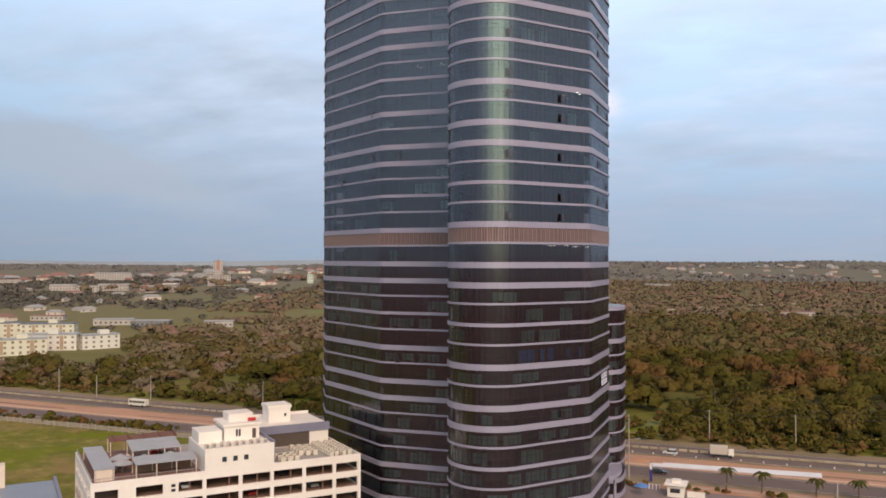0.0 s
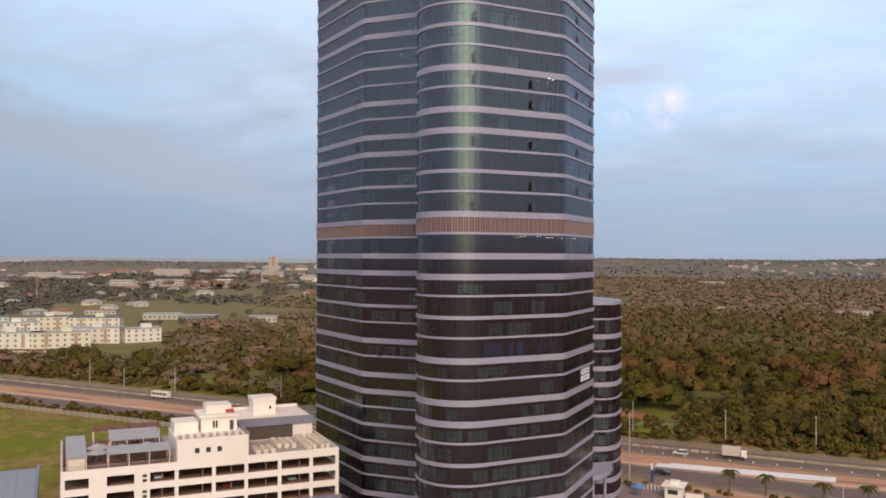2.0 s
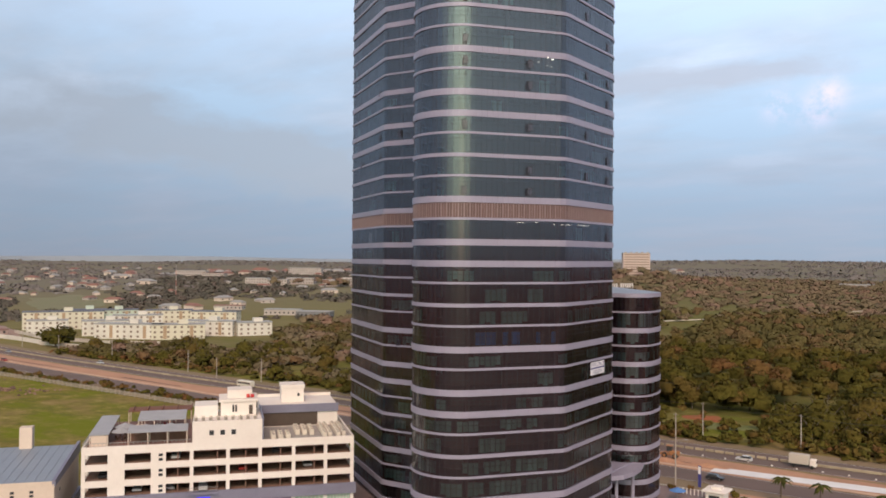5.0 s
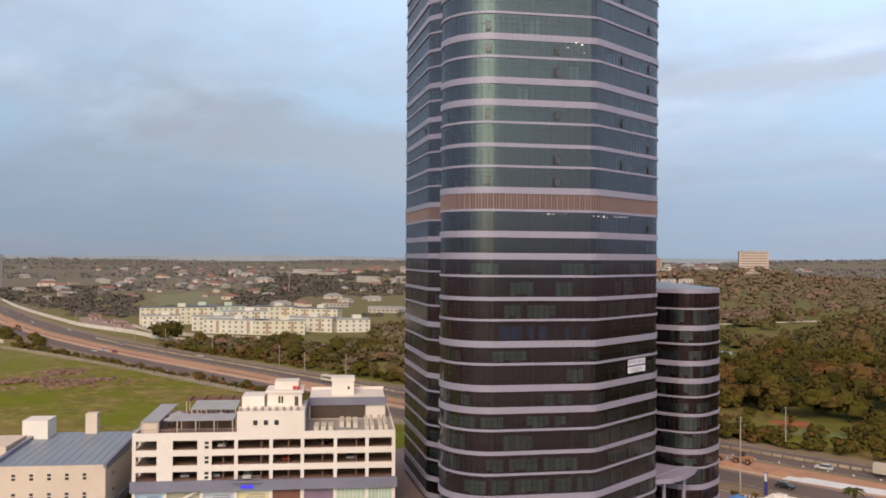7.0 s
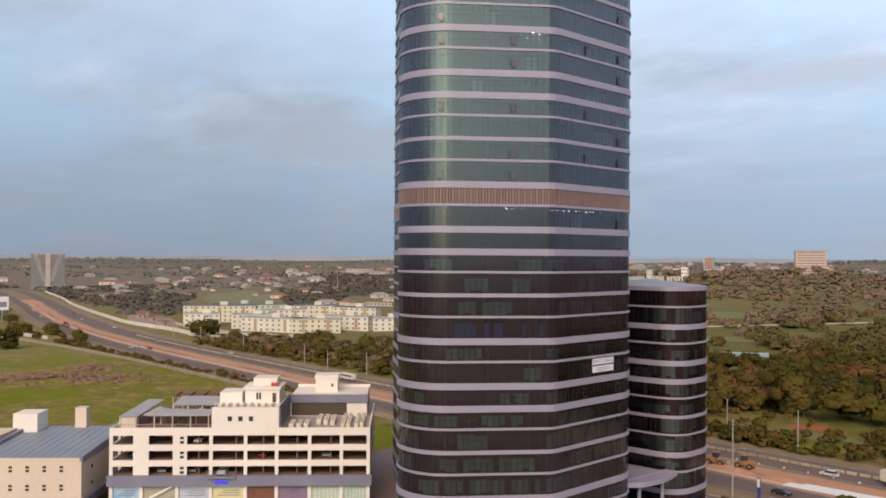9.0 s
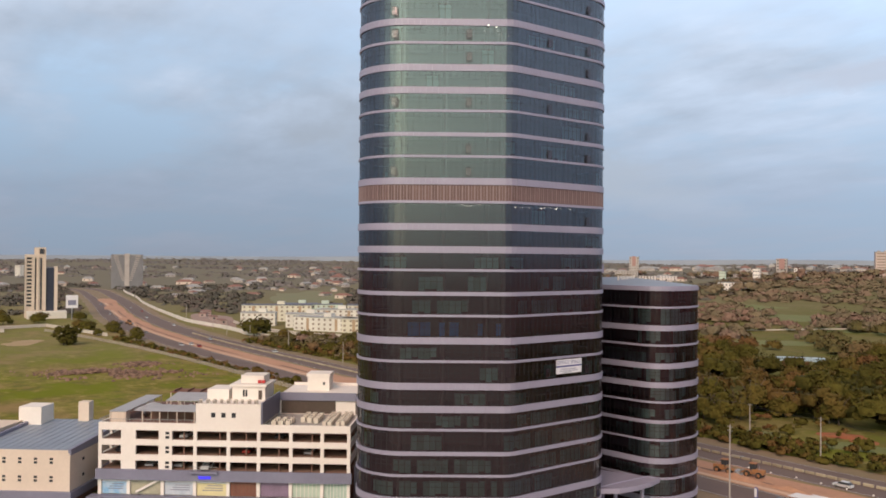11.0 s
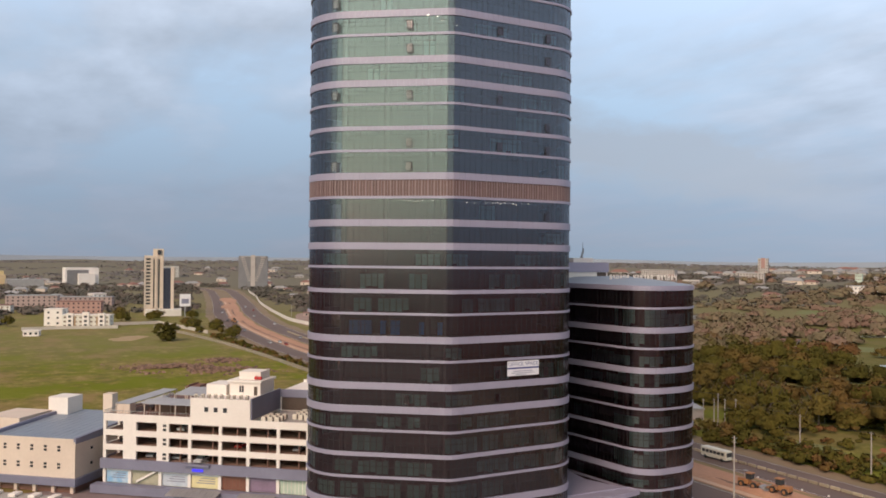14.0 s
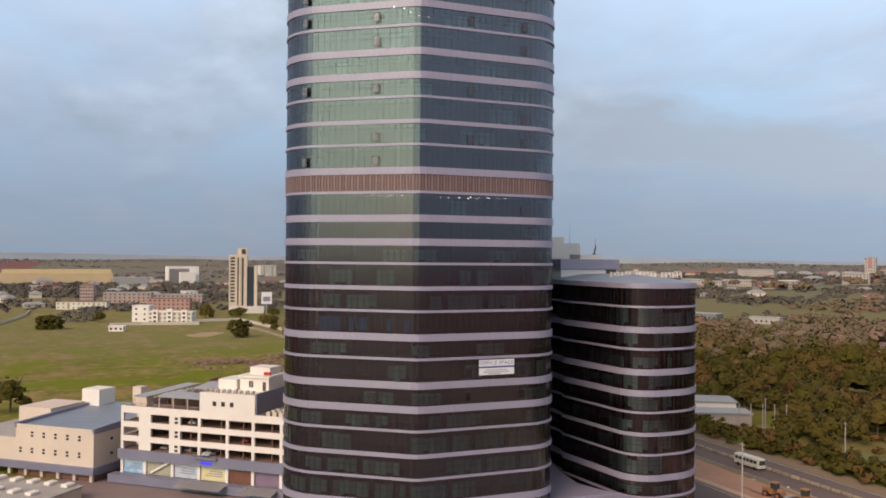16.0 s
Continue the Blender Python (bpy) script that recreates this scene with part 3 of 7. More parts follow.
    for i in range(0, n, 7):
        p = pts[i] - normals[i] * 1.0
        cols.tube((p.x, p.y, 0), (p.x, p.y, hi - 0.4), 0.45, 0.45, 8)
    part("inner_column", cols, SLAB, tower, "", "stuff")


TOWER_CORNERS = [(-34.15, 164.0, 3.0), (-34.15, 189.0, 7.0), (-62.0, 196.5, 8.0), (-104.0, 214.0, 6.0), (-113.0, 200.0, 4.0), (-106.4, 189.3, 1.0), (-83.6, 173.6, 1.2), (-62.0, 174.4, 0.0), (-57.5, 133.5, 8.4)]
tower = thing("office_tower", "tall dark glass office tower with lilac-grey floor bands and rounded corners", "tower")
T_PTS, T_NRM = rounded(TOWER_CORNERS, 1.02)


def near_points(pts, x0, x1, y0, y1):
    return {i for i, p in enumerate(pts) if x0 < p.x < x1 and y0 < p.y < y1}


facing = near_points(T_PTS, -45.0, -33.5, 150.0, 188.0)
storeys(tower, T_PTS, T_NRM, list(range(-3, 32)), GLASS, {k: facing for k in range(6, 12)}, (14,),
        (("blind", -2, 3, 0.62, BLIND), ("blind", 4, 7, 0.42, BLIND), ("blind", 9, 11, 0.45, BLIND), ("blind", 12, 31, 0.12, BLIND)), seed=11)
# a floor with deep blue blinds on the south-east face
blue = Shape()
for s0, s1, lo, hi in ((21.4, 23.3, 0.2, 2.5), (23.4, 25.2, 0.2, 2.5), (26.6, 27.5, 0.2, 2.4), (28.3, 29.8, 0.2, 2.5), (33.0, 33.8, 0.3, 2.3), (36.0, 36.8, 0.3, 2.3)):
    u = Vector((0.608, 0.794))
    a, b = Vector((-57.5, 133.5)) + u * s0 + Vector((-0.794, 0.608)) * 0.5, Vector((-57.5, 133.5)) + u * s1 + Vector((-0.794, 0.608)) * 0.5
    blue.hexa([(a.x, a.y, level(7) + lo), (b.x, b.y, level(7) + lo), (b.x - .03, b.y + .02, level(7) + lo), (a.x - .03, a.y + .02, level(7) + lo)],
              [(a.x, a.y, level(7) + hi), (b.x, b.y, level(7) + hi), (b.x - .03, b.y + .02, level(7) + hi), (a.x - .03, a.y + .02, level(7) + hi)])
part("blue_blind", blue, BLUE_BLIND, tower, "deep blue drawn blinds behind the glass", "stuff")
part("roof", Shape().prism([(p.x, p.y) for p in T_PTS], level(31), level(31) + 0.4), DECK, tower)

# ---- low wing ----
WING_CORNERS = [(-35.5, 205.6, 5.6), (-35.5, 218.8, 9.0), (-49.5, 228.3, 4.0), (-97.0, 236.0, 2.0), (-97.0, 206.2, 1.0), (-58.3, 204.6, 0.0), (-57.7, 203.7, 0.0)]
wing = thing("office_wing", "lower dark glass office wing with a rounded end", "office building")
W_PTS, W_NRM = rounded(WING_CORNERS, 1.02)
storeys(wing, W_PTS, W_NRM, list(range(-3, 10)), WING_GLASS, {}, (), (("blind", -3, 9, 0.13, BLIND),), seed=23)
# drawn blinds all up the rounded end
rng = random.Random(8)
for k in range(-1, 9):
    sh = Shape()
    z0, z1 = level(k - 1), level(k) - BAND[k % 7]
    for i, p in enumerate(W_PTS):
        if p.x > -44.5 and p.y < 213.0 and (k * 3 + i) % 7 < 5 and rng.random() < 0.86:
            q = W_PTS[(i + 1) % len(W_PTS)]
            a, b = p.lerp(q, 0.05) - W_NRM[i] * 0.5, p.lerp(q, 0.95) - W_NRM[i] * 0.5
            o = W_NRM[i] * -0.03
            lo, hi = z0 + 0.15 + rng.choice((0, 0, 0, 0.5)), z0 + (z1 - z0) * (0.97 if k % 3 else 0.6)
            sh.hexa([(a.x, a.y, lo), (b.x, b.y, lo), (b.x + o.x, b.y + o.y, lo), (a.x + o.x, a.y + o.y, lo)], [(a.x, a.y, hi), (b.x, b.y, hi), (b.x + o.x, b.y + o.y, hi), (a.x + o.x, a.y + o.y, hi)])
    part("blind", sh, BLIND, wing, "", "stuff")

# wing roof, plant rooms, sign
part("roof_rim", Shape().prism([(p.x, p.y) for p in shifted(W_PTS, W_NRM, 0.1)], level(9), level(9) + 0.25), PANEL, wing)
cone = Shape()
hub = (-52.0, 215.5, level(9) + 1.75)
for i in range(len(W_PTS)):
    p, q = W_PTS[i] - W_NRM[i] * 0.3, W_PTS[(i + 1) % len(W_PTS)] - W_NRM[(i + 1) % len(W_PTS)] * 0.3
    k = len(cone.v)
    cone.v += [(p.x, p.y, level(9) + 0.26), (q.x, q.y, level(9) + 0.26), hub]
    cone.f.append((k, k + 1, k + 2))
part("roof", cone, ROOF_BLUE, wing, "shallow pale blue-grey sheet roof")
plant = thing("plant_room", "white rooftop plant room with a lilac fascia", "plant room")
part("wall", Shape().box(-78.0, 207.6, level(9), -65.3, 221.6, level(9) + 2.3), WHITE, plant)
part("fascia", Shape().box(-78.3, 207.3, level(9) + 2.3, -65.0, 221.8, level(9) + 4.4), PANEL, plant)
part("door", Shape().box(-65.3, 218.6, level(9) + 0.9, -65.24, 221.2, level(9) + 2.2), DARK, plant)
part("roof_box", Shape().box(-71.0, 213.0, level(9) + 4.4, -66.5, 218.5, level(9) + 5.4), WHITE, plant)
stair = thing("stair_tower", "white rooftop stair house on the wing", "stair house")
part("wall", Shape().box(-93.0, 209.0, level(9), -79.4, 220.8, level(9) + 8.0), WHITE, stair)
part("parapet", Shape().box(-93.0, 209.0, level(9) + 8.0, -80.0, 216.8, level(9) + 9.4), WHITE, stair)
# flat dark panel on the wall in place of a shaded opening
part("recess", Shape().box(-79.4, 209.4, level(9) + 1.0, -79.3, 212.5, level(9) + 4.5), DARK, stair)
mast = thing("antenna_mast", "thin grey antenna mast on the plant room roof", "antenna")
part("pole", Shape().tube((-73.7, 221.2, level(9) + 4.3), (-73.7, 221.2, level(9) + 9.0), 0.09, 0.04), STEEL, mast)
for k, z in enumerate((5.2, 6.0, 6.9)):
    part("panel", Shape().box(-74.2 + 0.4 * k, 220.9, level(9) + z - 0.5, -73.9 + 0.4 * k, 221.1, level(9) + z + 0.7), STEEL, mast)
mast2 = thing("lightning_rod", "slender lightning rod on the stair house", "rod")
part("rod", Shape().tube((-82.0, 219.5, level(9) + 7.9), (-82.0, 219.5, level(9) + 12.5), 0.05, 0.02, 6), STEEL, mast2)

sign = thing("roof_sign", "row of pale standing sign shapes on the wing's roof", "sign")
rng = random.Random(3)
sign_dir = Vector((-6.2, -12.4)).normalized()
for k in range(20):
    if k in (6, 13):
        continue
    base = Vector((-44.9, 222.6)) + sign_dir * (0.70 * k)
    out = Vector((-sign_dir.y, sign_dir.x)) * -0.12
    glyph = Shape()

    def stroke(u0, u1, z0, z1):
        a, b = base + sign_dir * u0, base + sign_dir * u1
        z = level(9) + 1.05
        glyph.hexa([(a.x, a.y, z + z0), (b.x, b.y, z + z0), (b.x + out.x, b.y + out.y, z + z0), (a.x + out.x, a.y + out.y, z + z0)],
                   [(a.x, a.y, z + z1), (b.x, b.y, z + z1), (b.x + out.x, b.y + out.y, z + z1), (a.x + out.x, a.y + out.y, z + z1)])
    stroke(0.0, 0.16, 0.0, 1.0)
    stroke(0.30, 0.44, 0.0 if k % 3 else 0.45, 1.0)
    stroke(0.0, 0.44, 0.86 if k % 2 else 0.42, 1.0 if k % 2 else 0.56)
    part("sign_shape", glyph, WHITE, sign)
rail = Shape()
for k in range(8):
    p = Vector((-44.9, 222.6)) + sign_dir * 1.9 * k
    rail.box(p.x - 0.05, p.y - 0.05, level(9) + 0.2, p.x + 0.05, p.y + 0.05, level(9) + 1.05)
rail.tube((-44.9, 222.6, level(9) + 1.0), (-51.1, 210.2, level(9) + 1.0), 0.05, 0.05, 6)
part("rail", rail, STEEL, sign)

# entrance canopy between tower and wing
canopy = thing("entrance_canopy", "curved lilac-grey entrance canopy between tower and wing", "canopy")
edge = [(-37.5, 186.8), (-34.2, 191.5), (-33.6, 196.0), (-33.9, 200.0), (-34.8, 203.9), (-37.0, 203.2), (-40.5, 201.6), (-45.5, 200.0), (-52.0, 201.0), (-62.0, 203.6), (-62.0, 197.0), (-48.0, 194.5)]
part("plate", Shape().prism(edge, 10.0, 10.6), PANEL, canopy)
part("rim", ring_panels([Vector(p) for p in edge[:5]] + [Vector(edge[5])], [Vector((0.8, -0.6)), Vector((1, 0)), Vector((1, 0)), Vector((1, 0.1)), Vector((0.6, 0.6)), Vector((0, 0.6))], 9.8, 10.75, 0.0, 0.12, 0.0), PANEL, canopy)
for x, y in ((-35.4, 199.5), (-36.4, 193.0), (-44.0, 198.0)):
    part("column", Shape().tube((x, y, 0), (x, y, 10.0), 0.38, 0.38, 12), PANEL, canopy)

# banner on the tower
banner = thing("banner", "white letting banner hung on the tower's glass", "banner")
part("cloth", Shape().box(-33.86, 174.4, 33.15, -33.82, 180.7, 35.6), CLOTH_BANNER, banner)
part("stripe", Shape().box(-33.818, 174.4, 34.28, -33.812, 180.7, 34.55), NAVY, banner, "navy stripe with small print")
words = bpy.data.curves.new("lettering", "FONT")
words.body, words.size, words.align_x, words.align_y = "OFFICE SPACE", 0.86, "CENTER", "CENTER"
words.space_character, words.extrude = 1.12, 0.003
words.materials.append(NAVY)
text = new("lettering", words)
text.matrix_world = pose(-33.81, 177.55, 35.06, 90, 0, 90)
text.parent = banner
for k, (y0, y1, z) in enumerate(((175.6, 179.4, 33.85), (175.2, 179.8, 33.55), (176.0, 178.2, 33.3))):
    part("print_bar", Shape().box(-33.818, y0, z, -33.813, y1, z + 0.11), LILAC, banner)


def open_window(x, y, nx, ny, z, tilt=3.5):
    """A top-hung window standing open: leaf with frame and pane."""
    w, h = 0.98, 1.45
    t = Vector((-ny, nx, 0))
    n = Vector((nx, ny, 0))
    top = Vector((x, y, z + h)) + n * 0.10
    down = (-Vector((0, 0, 1)) * math.cos(radians(tilt)) + n * math.sin(radians(tilt)))
    out = t.cross(down) * -1
    if out.dot(n) < 0:
        out = -out
    leaf = Shape()

    def bar(u0, v0, u1, v1):
        c = [top + t * u + down * v for u, v in ((u0, v1), (u1, v1), (u1, v0), (u0, v0))]
        leaf.hexa([p - out * 0.03 for p in c], [p + out * 0.03 for p in c])
    for u0, v0, u1, v1 in ((-w / 2, 0, w / 2, 0.08), (-w / 2, h - 0.08, w / 2, h), (-w / 2, 0.08, -w / 2 + 0.07, h - 0.08), (w / 2 - 0.07, 0.08, w / 2, h - 0.08)):
        bar(u0, v0, u1, v1)
    ob = part("open_window", leaf, MULLION, tower, "open top-hung window")
    pane = Shape().quad(*[top + t * u + down * v for u, v in ((-w / 2 + .07, h - .08), (w / 2 - .07, h - .08), (w / 2 - .07, .08), (-w / 2 + .07, .08))])
    part("pane", pane, WING_GLASS, ob)


NB = (0.792, -0.611)
for z in (29.4, 66.9, 70.7, 78.4, 85.9, 89.7):
    open_window(-38.25, 158.05, *NB, z - 0.3)
for z in (66.9, 78.4, 89.6, 93.4, 100.8):
    open_window(-45.9, 148.4, 0.70, -0.714, z - 0.3)
for z in (29.2, 33.0, 70.4, 78.2, 89.6, 100.9, 104.6):
    open_window(-34.15, 172.6, 1, 0, z - 0.2)
for z in (29.2, 33.0, 59.2, 70.4, 74.3, 85.7, 89.5, 97.0):
    open_window(-34.15, 182.3, 1, 0, z - 0.2)
for z in (36.0, 82.0):
    open_window(-79.5, 173.7, 0.03, -1, z)
for x, y, z in ((-86.8, 175.8, 77.0), (-86.8, 175.8, 82.0), (-99.0, 184.0, 77.0), (-86.9, 175.8, 92.0)):
    open_window(x, y, -0.57, -0.82, z)

# lit office ceilings
for k, x0, x1, y0, y1 in ((13, -39.5, -35.6, 166.0, 181.0), (13, -43.0, -37.5, 158.0, 163.0), (21, -39.0, -35.5, 160.0, 168.0), (24, -78.0, -66.0, 176.5, 180.0)):
    lamps = Shape()
    rng = random.Random(k)
    x = x0
    while x < x1:
        y = y0 + rng.random()
        while y < y1:
            if rng.random() < 0.55:
                z = level(k) - BAND[k % 7] - 0.18
                lamps.box(x, y, z, x + 0.34, y + 0.12, z + 0.05)
            y += 1.4 + rng.random() * 0.6
        x += 1.5
    part("ceiling_lamp", lamps, LAMP, tower, "lit office ceiling lamps behind the glass", "stuff")


# ---- car park and shops ----
IRON_GREY = surface("grey_awning_sheet", (0.33, 0.31, 0.31), 0.5, 0.2, 0.1, 0.3)
PK = frame_axes((-84.0, 164.2), (-0.653, -0.757), (-0.757, 0.653))
parking = thing("parking_building", "white multi-storey car park with open decks over shops", "car park")
COLS = [0.35, 6.0, 12.7, 19.6, 26.1, 33.3, 40.3, 47.7, 53.95]
LEN, DEEP = 54.3, 30.0
for z0, z1 in ((12.5, 13.75), (9.25, 10.5)):
    part("beam", block(PK, 0, 0, z0, LEN, 0.5, z1), WHITE, parking)
    part("side_beam", block(PK, LEN - 0.5, 0.5, z0, LEN, DEEP, z1), WHITE, parking)
    part("end_beam", block(PK, 0, 0.5, z0, 0.5, DEEP, z1), WHITE, parking)
part("parapet", block(PK, 0, 0, 15.7, LEN, 0.4, 17.3), WHITE, parking)
part("side_parapet", block(PK, LEN - 0.4, 0.4, 15.7, LEN, DEEP, 17.3), WHITE, parking)
part("end_parapet", block(PK, 0, 0.4, 15.7, 0.4, DEEP, 17.3), WHITE, parking)
for s in COLS:
    part("column", block(PK, s - 0.36, 0.02, 7.4, s + 0.36, 0.62, 15.7), WHITE, parking)
    part("column", block(PK, s - 0.36, 0.02, 0.0, s + 0.36, 0.62, 5.2), WHITE, parking)
for s in (8.3, 15.4, 22.5, 28.2, 36.0):
    part("thin_column", block(PK, s - 0.12, 0.9, 7.4, s + 0.12, 1.2, 15.7), BROWN_WALL, parking)
for d in (6.0, 12.0, 18.0, 24.0, 29.7):
    part("side_column", block(PK, LEN - 0.55, d - 0.35, 0, LEN + 0.01, d + 0.35, 15.7), WHITE, parking)
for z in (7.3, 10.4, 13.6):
    part("deck", block(PK, 0.4, 0.5, z - 0.35, LEN - 0.4, DEEP - 0.4, z), surface("brown_deck", (0.30, 0.18, 0.13), 0.9, 0, 0.2, 0.3), parking)
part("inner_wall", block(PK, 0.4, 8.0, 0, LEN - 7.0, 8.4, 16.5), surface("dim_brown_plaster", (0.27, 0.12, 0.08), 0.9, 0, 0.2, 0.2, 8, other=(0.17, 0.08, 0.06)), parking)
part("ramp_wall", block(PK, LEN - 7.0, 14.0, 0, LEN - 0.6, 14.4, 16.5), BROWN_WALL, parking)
part("roof_deck", block(PK, 0.4, 0.4, 16.3, LEN - 0.4, DEEP, 16.7), DECK, parking)
part("stair_panel", block(PK, 38.3, 0.05, 7.4, 41.2, 0.7, 15.7), WHITE, parking)
part("blank_panel", block(PK, 46.2, 0.05, 7.4, 49.4, 0.7, 15.7), WHITE, parking)
for z in (8.0, 8.9, 11.2, 12.1, 14.3, 15.2):
    part("window", block(PK, 38.9, -0.02, z - 0.3, 39.7, 0.05, z + 0.25), WINDOW_DARK, parking)
part("fascia", block(PK, -0.4, -0.7, 5.25, LEN + 0.3, 0.0, 7.45), LILAC, parking)
part("side_fascia", block(PK, LEN, 0.0, 5.25, LEN + 0.3, DEEP, 7.45), LILAC, parking)
part("shop_canopy", block(PK, -0.6, -2.6, 0.2, LEN + 1.4, 0.0, 2.0), LILAC, parking)
part("shop_back", block(PK, 0.4, 0.9, 0, LEN - 0.4, 1.2, 5.25), CREAM, parking)
SHOP = [((0.12, 0.36, 0.62), (0.55, 0.62, 0.68)), ((0.45, 0.42, 0.30), (0.30, 0.28, 0.22)), ((0.60, 0.62, 0.66), (0.36, 0.42, 0.50)), ((0.75, 0.66, 0.36), (0.66, 0.58, 0.34)),
        ((0.22, 0.09, 0.055), (0.16, 0.06, 0.04)), ((0.26, 0.18, 0.26), (0.20, 0.14, 0.20)), ((0.55, 0.62, 0.50), (0.40, 0.50, 0.40)), ((0.50, 0.62, 0.52), (0.34, 0.44, 0.36))]
for k in range(8):
    a, b = COLS[8 - k] - 0.4, COLS[7 - k] + 0.4
    m = surface("shop_front_print", SHOP[k][0], 0.5, 0, 0.2, 0.6, 6, other=SHOP[k][1])
    front = part("shop_front", block(PK, b, 0.45, 2.0, a, 0.6, 5.2), m, parent=parking, label="printed shop front panel")
    if k in (4, 6, 7):
        for j in range(1, 7):
            s = b + (a - b) * j / 7
            part("glazing_bar", block(PK, s - 0.05, 0.38, 2.0, s + 0.05, 0.45, 5.2), WHITE if k > 5 else BROWN_WALL, front)
    elif k in (0, 2, 3):
        part("header", block(PK, b, 0.36, 4.6, a, 0.45, 5.1), CLOTH_BANNER, front)
        for j in range(3):
            part("print_bar", block(PK, b + 0.8, 0.40, 3.0 + 0.5 * j, a - 1.2 - 0.5 * j, 0.45, 3.16 + 0.5 * j), LILAC, front)
part("stair_flight", Shape().hexa([PK(41.0, -0.1, 5.0), PK(41.0, 0.4, 5.0), PK(46.0, 0.4, 2.3), PK(46.0, -0.1, 2.3)][::-1], [PK(41.0, -0.1, 5.5), PK(41.0, 0.4, 5.5), PK(46.0, 0.4, 2.8), PK(46.0, -0.1, 2.8)][::-1]), WHITE, parking, "white stair flight behind the shop front")
for s0, s1 in ((24.5, 36.0), (12.0, 20.0)):
    awn = Shape().hexa([PK(s0, -5.6, 1.55), PK(s1, -5.6, 1.55), PK(s1, -2.4, 2.25), PK(s0, -2.4, 2.25)], [PK(s0, -5.6, 1.63), PK(s1, -5.6, 1.63), PK(s1, -2.4, 2.33), PK(s0, -2.4, 2.33)])
    awning = part("awning", awn, IRON_GREY, parking, "sloping grey sheet awning over the shops")
    for k in range(1, 8):
        u = s0 + (s1 - s0) * k / 8
        part("awning_rib", Shape().hexa([PK(u - .05, -5.6, 1.635), PK(u + .05, -5.6, 1.635), PK(u + .05, -2.4, 2.335), PK(u - .05, -2.4, 2.335)], [PK(u - .05, -5.6, 1.7), PK(u + .05, -5.6, 1.7), PK(u + .05, -2.4, 2.4), PK(u - .05, -2.4, 2.4)]), STEEL, awning)
part("blue_sign", block(PK, 29.6, -0.86, 5.75, 32.2, -0.72, 6.35), glow("blue_neon", (0.10, 0.08, 1.0), 1.0), parking, "small glowing blue sign")
part("car_tray", block(PK, 28.0, -1.5, 7.0, 34.0, 0.0, 7.4), LILAC, parking)
for z in (7.9, 8.4):
    part("tray_rail", block(PK, 28.0, -1.5, z, 34.0, -1.42, z + 0.08), STEEL, parking)

# raised stair block with its roof houses
part("raised_block", block(PK, 19.2, 0.02, 16.7, 33.2, 15.5, 21.2), WHITE, parking)
part("raised_parapet", block(PK, 19.2, 0.0, 21.2, 33.2, 0.3, 21.6), WHITE, parking)
part("raised_side", block(PK, 18.9, 0.3, 17.3, 19.2, 16.0, 21.9), LILAC, parking)
for s in (25.0, 27.2, 29.4):
    part("window", block(PK, s - 0.45, -0.05, 18.7, s + 0.45, 0.02, 19.7), WINDOW_DARK, parking)
part("stair_house", block(PK, 20.2, 7.5, 21.2, 27.6, 15.2, 24.2), WHITE, parking)
part("stair_house_roof", block(PK, 19.8, 7.1, 24.2, 28.0, 15.6, 24.7), WHITE, parking)
part("upper_house", block(PK, 21.0, 9.5, 24.7, 26.2, 14.5, 26.4), WHITE, parking)
part("door", block(PK, 20.9, 7.42, 21.4, 21.7, 7.5, 23.4), DARK, parking)
part("window", block(PK, 24.2, 7.42, 22.0, 24.6, 7.5, 23.5), WINDOW_DARK, parking)
part("window", block(PK, 24.8, 7.42, 22.0, 25.2, 7.5, 23.5), WINDOW_DARK, parking)
part("tank_room", block(PK, 28.2, 7.0, 21.2, 33.0, 13.5, 23.6), WHITE, parking)
tank = thing("fire_tank", "pair of small red drums on the stair house roof", "drum")
for s in (20.6, 21.5):
    part("drum", Shape().tube(PK(s, 9.0, 25.1), PK(s + 0.7, 9.0, 25.1), 0.38, 0.38, 12), RED, tank)
part("back_block", block(PK, 1.4, 16.2, 16.7, 18.9, 31.0, 21.3), WHITE, parking)
part("back_fascia", block(PK, 1.2, 15.8, 19.9, 18.9, 16.2, 21.7), LILAC, parking)
# thin dark sheet on the wall paints the shade below the fascia
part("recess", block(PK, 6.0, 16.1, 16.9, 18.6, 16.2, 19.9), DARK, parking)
part("back_parapet", block(PK, 1.2, 30.7, 21.3, 18.9, 31.0, 21.9), WHITE, parking)
part("lift_house", block(PK, 8.6, 22.0, 21.3, 13.8, 27.0, 25.0), WHITE, parking)
part("lift_house_cap", block(PK, 8.4, 21.8, 24.5, 14.0, 27.2, 25.3), WHITE, parking)
part("lift_window", block(PK, 9.6, 21.95, 22.6, 10.1, 22.0, 23.3), WINDOW_DARK, parking)


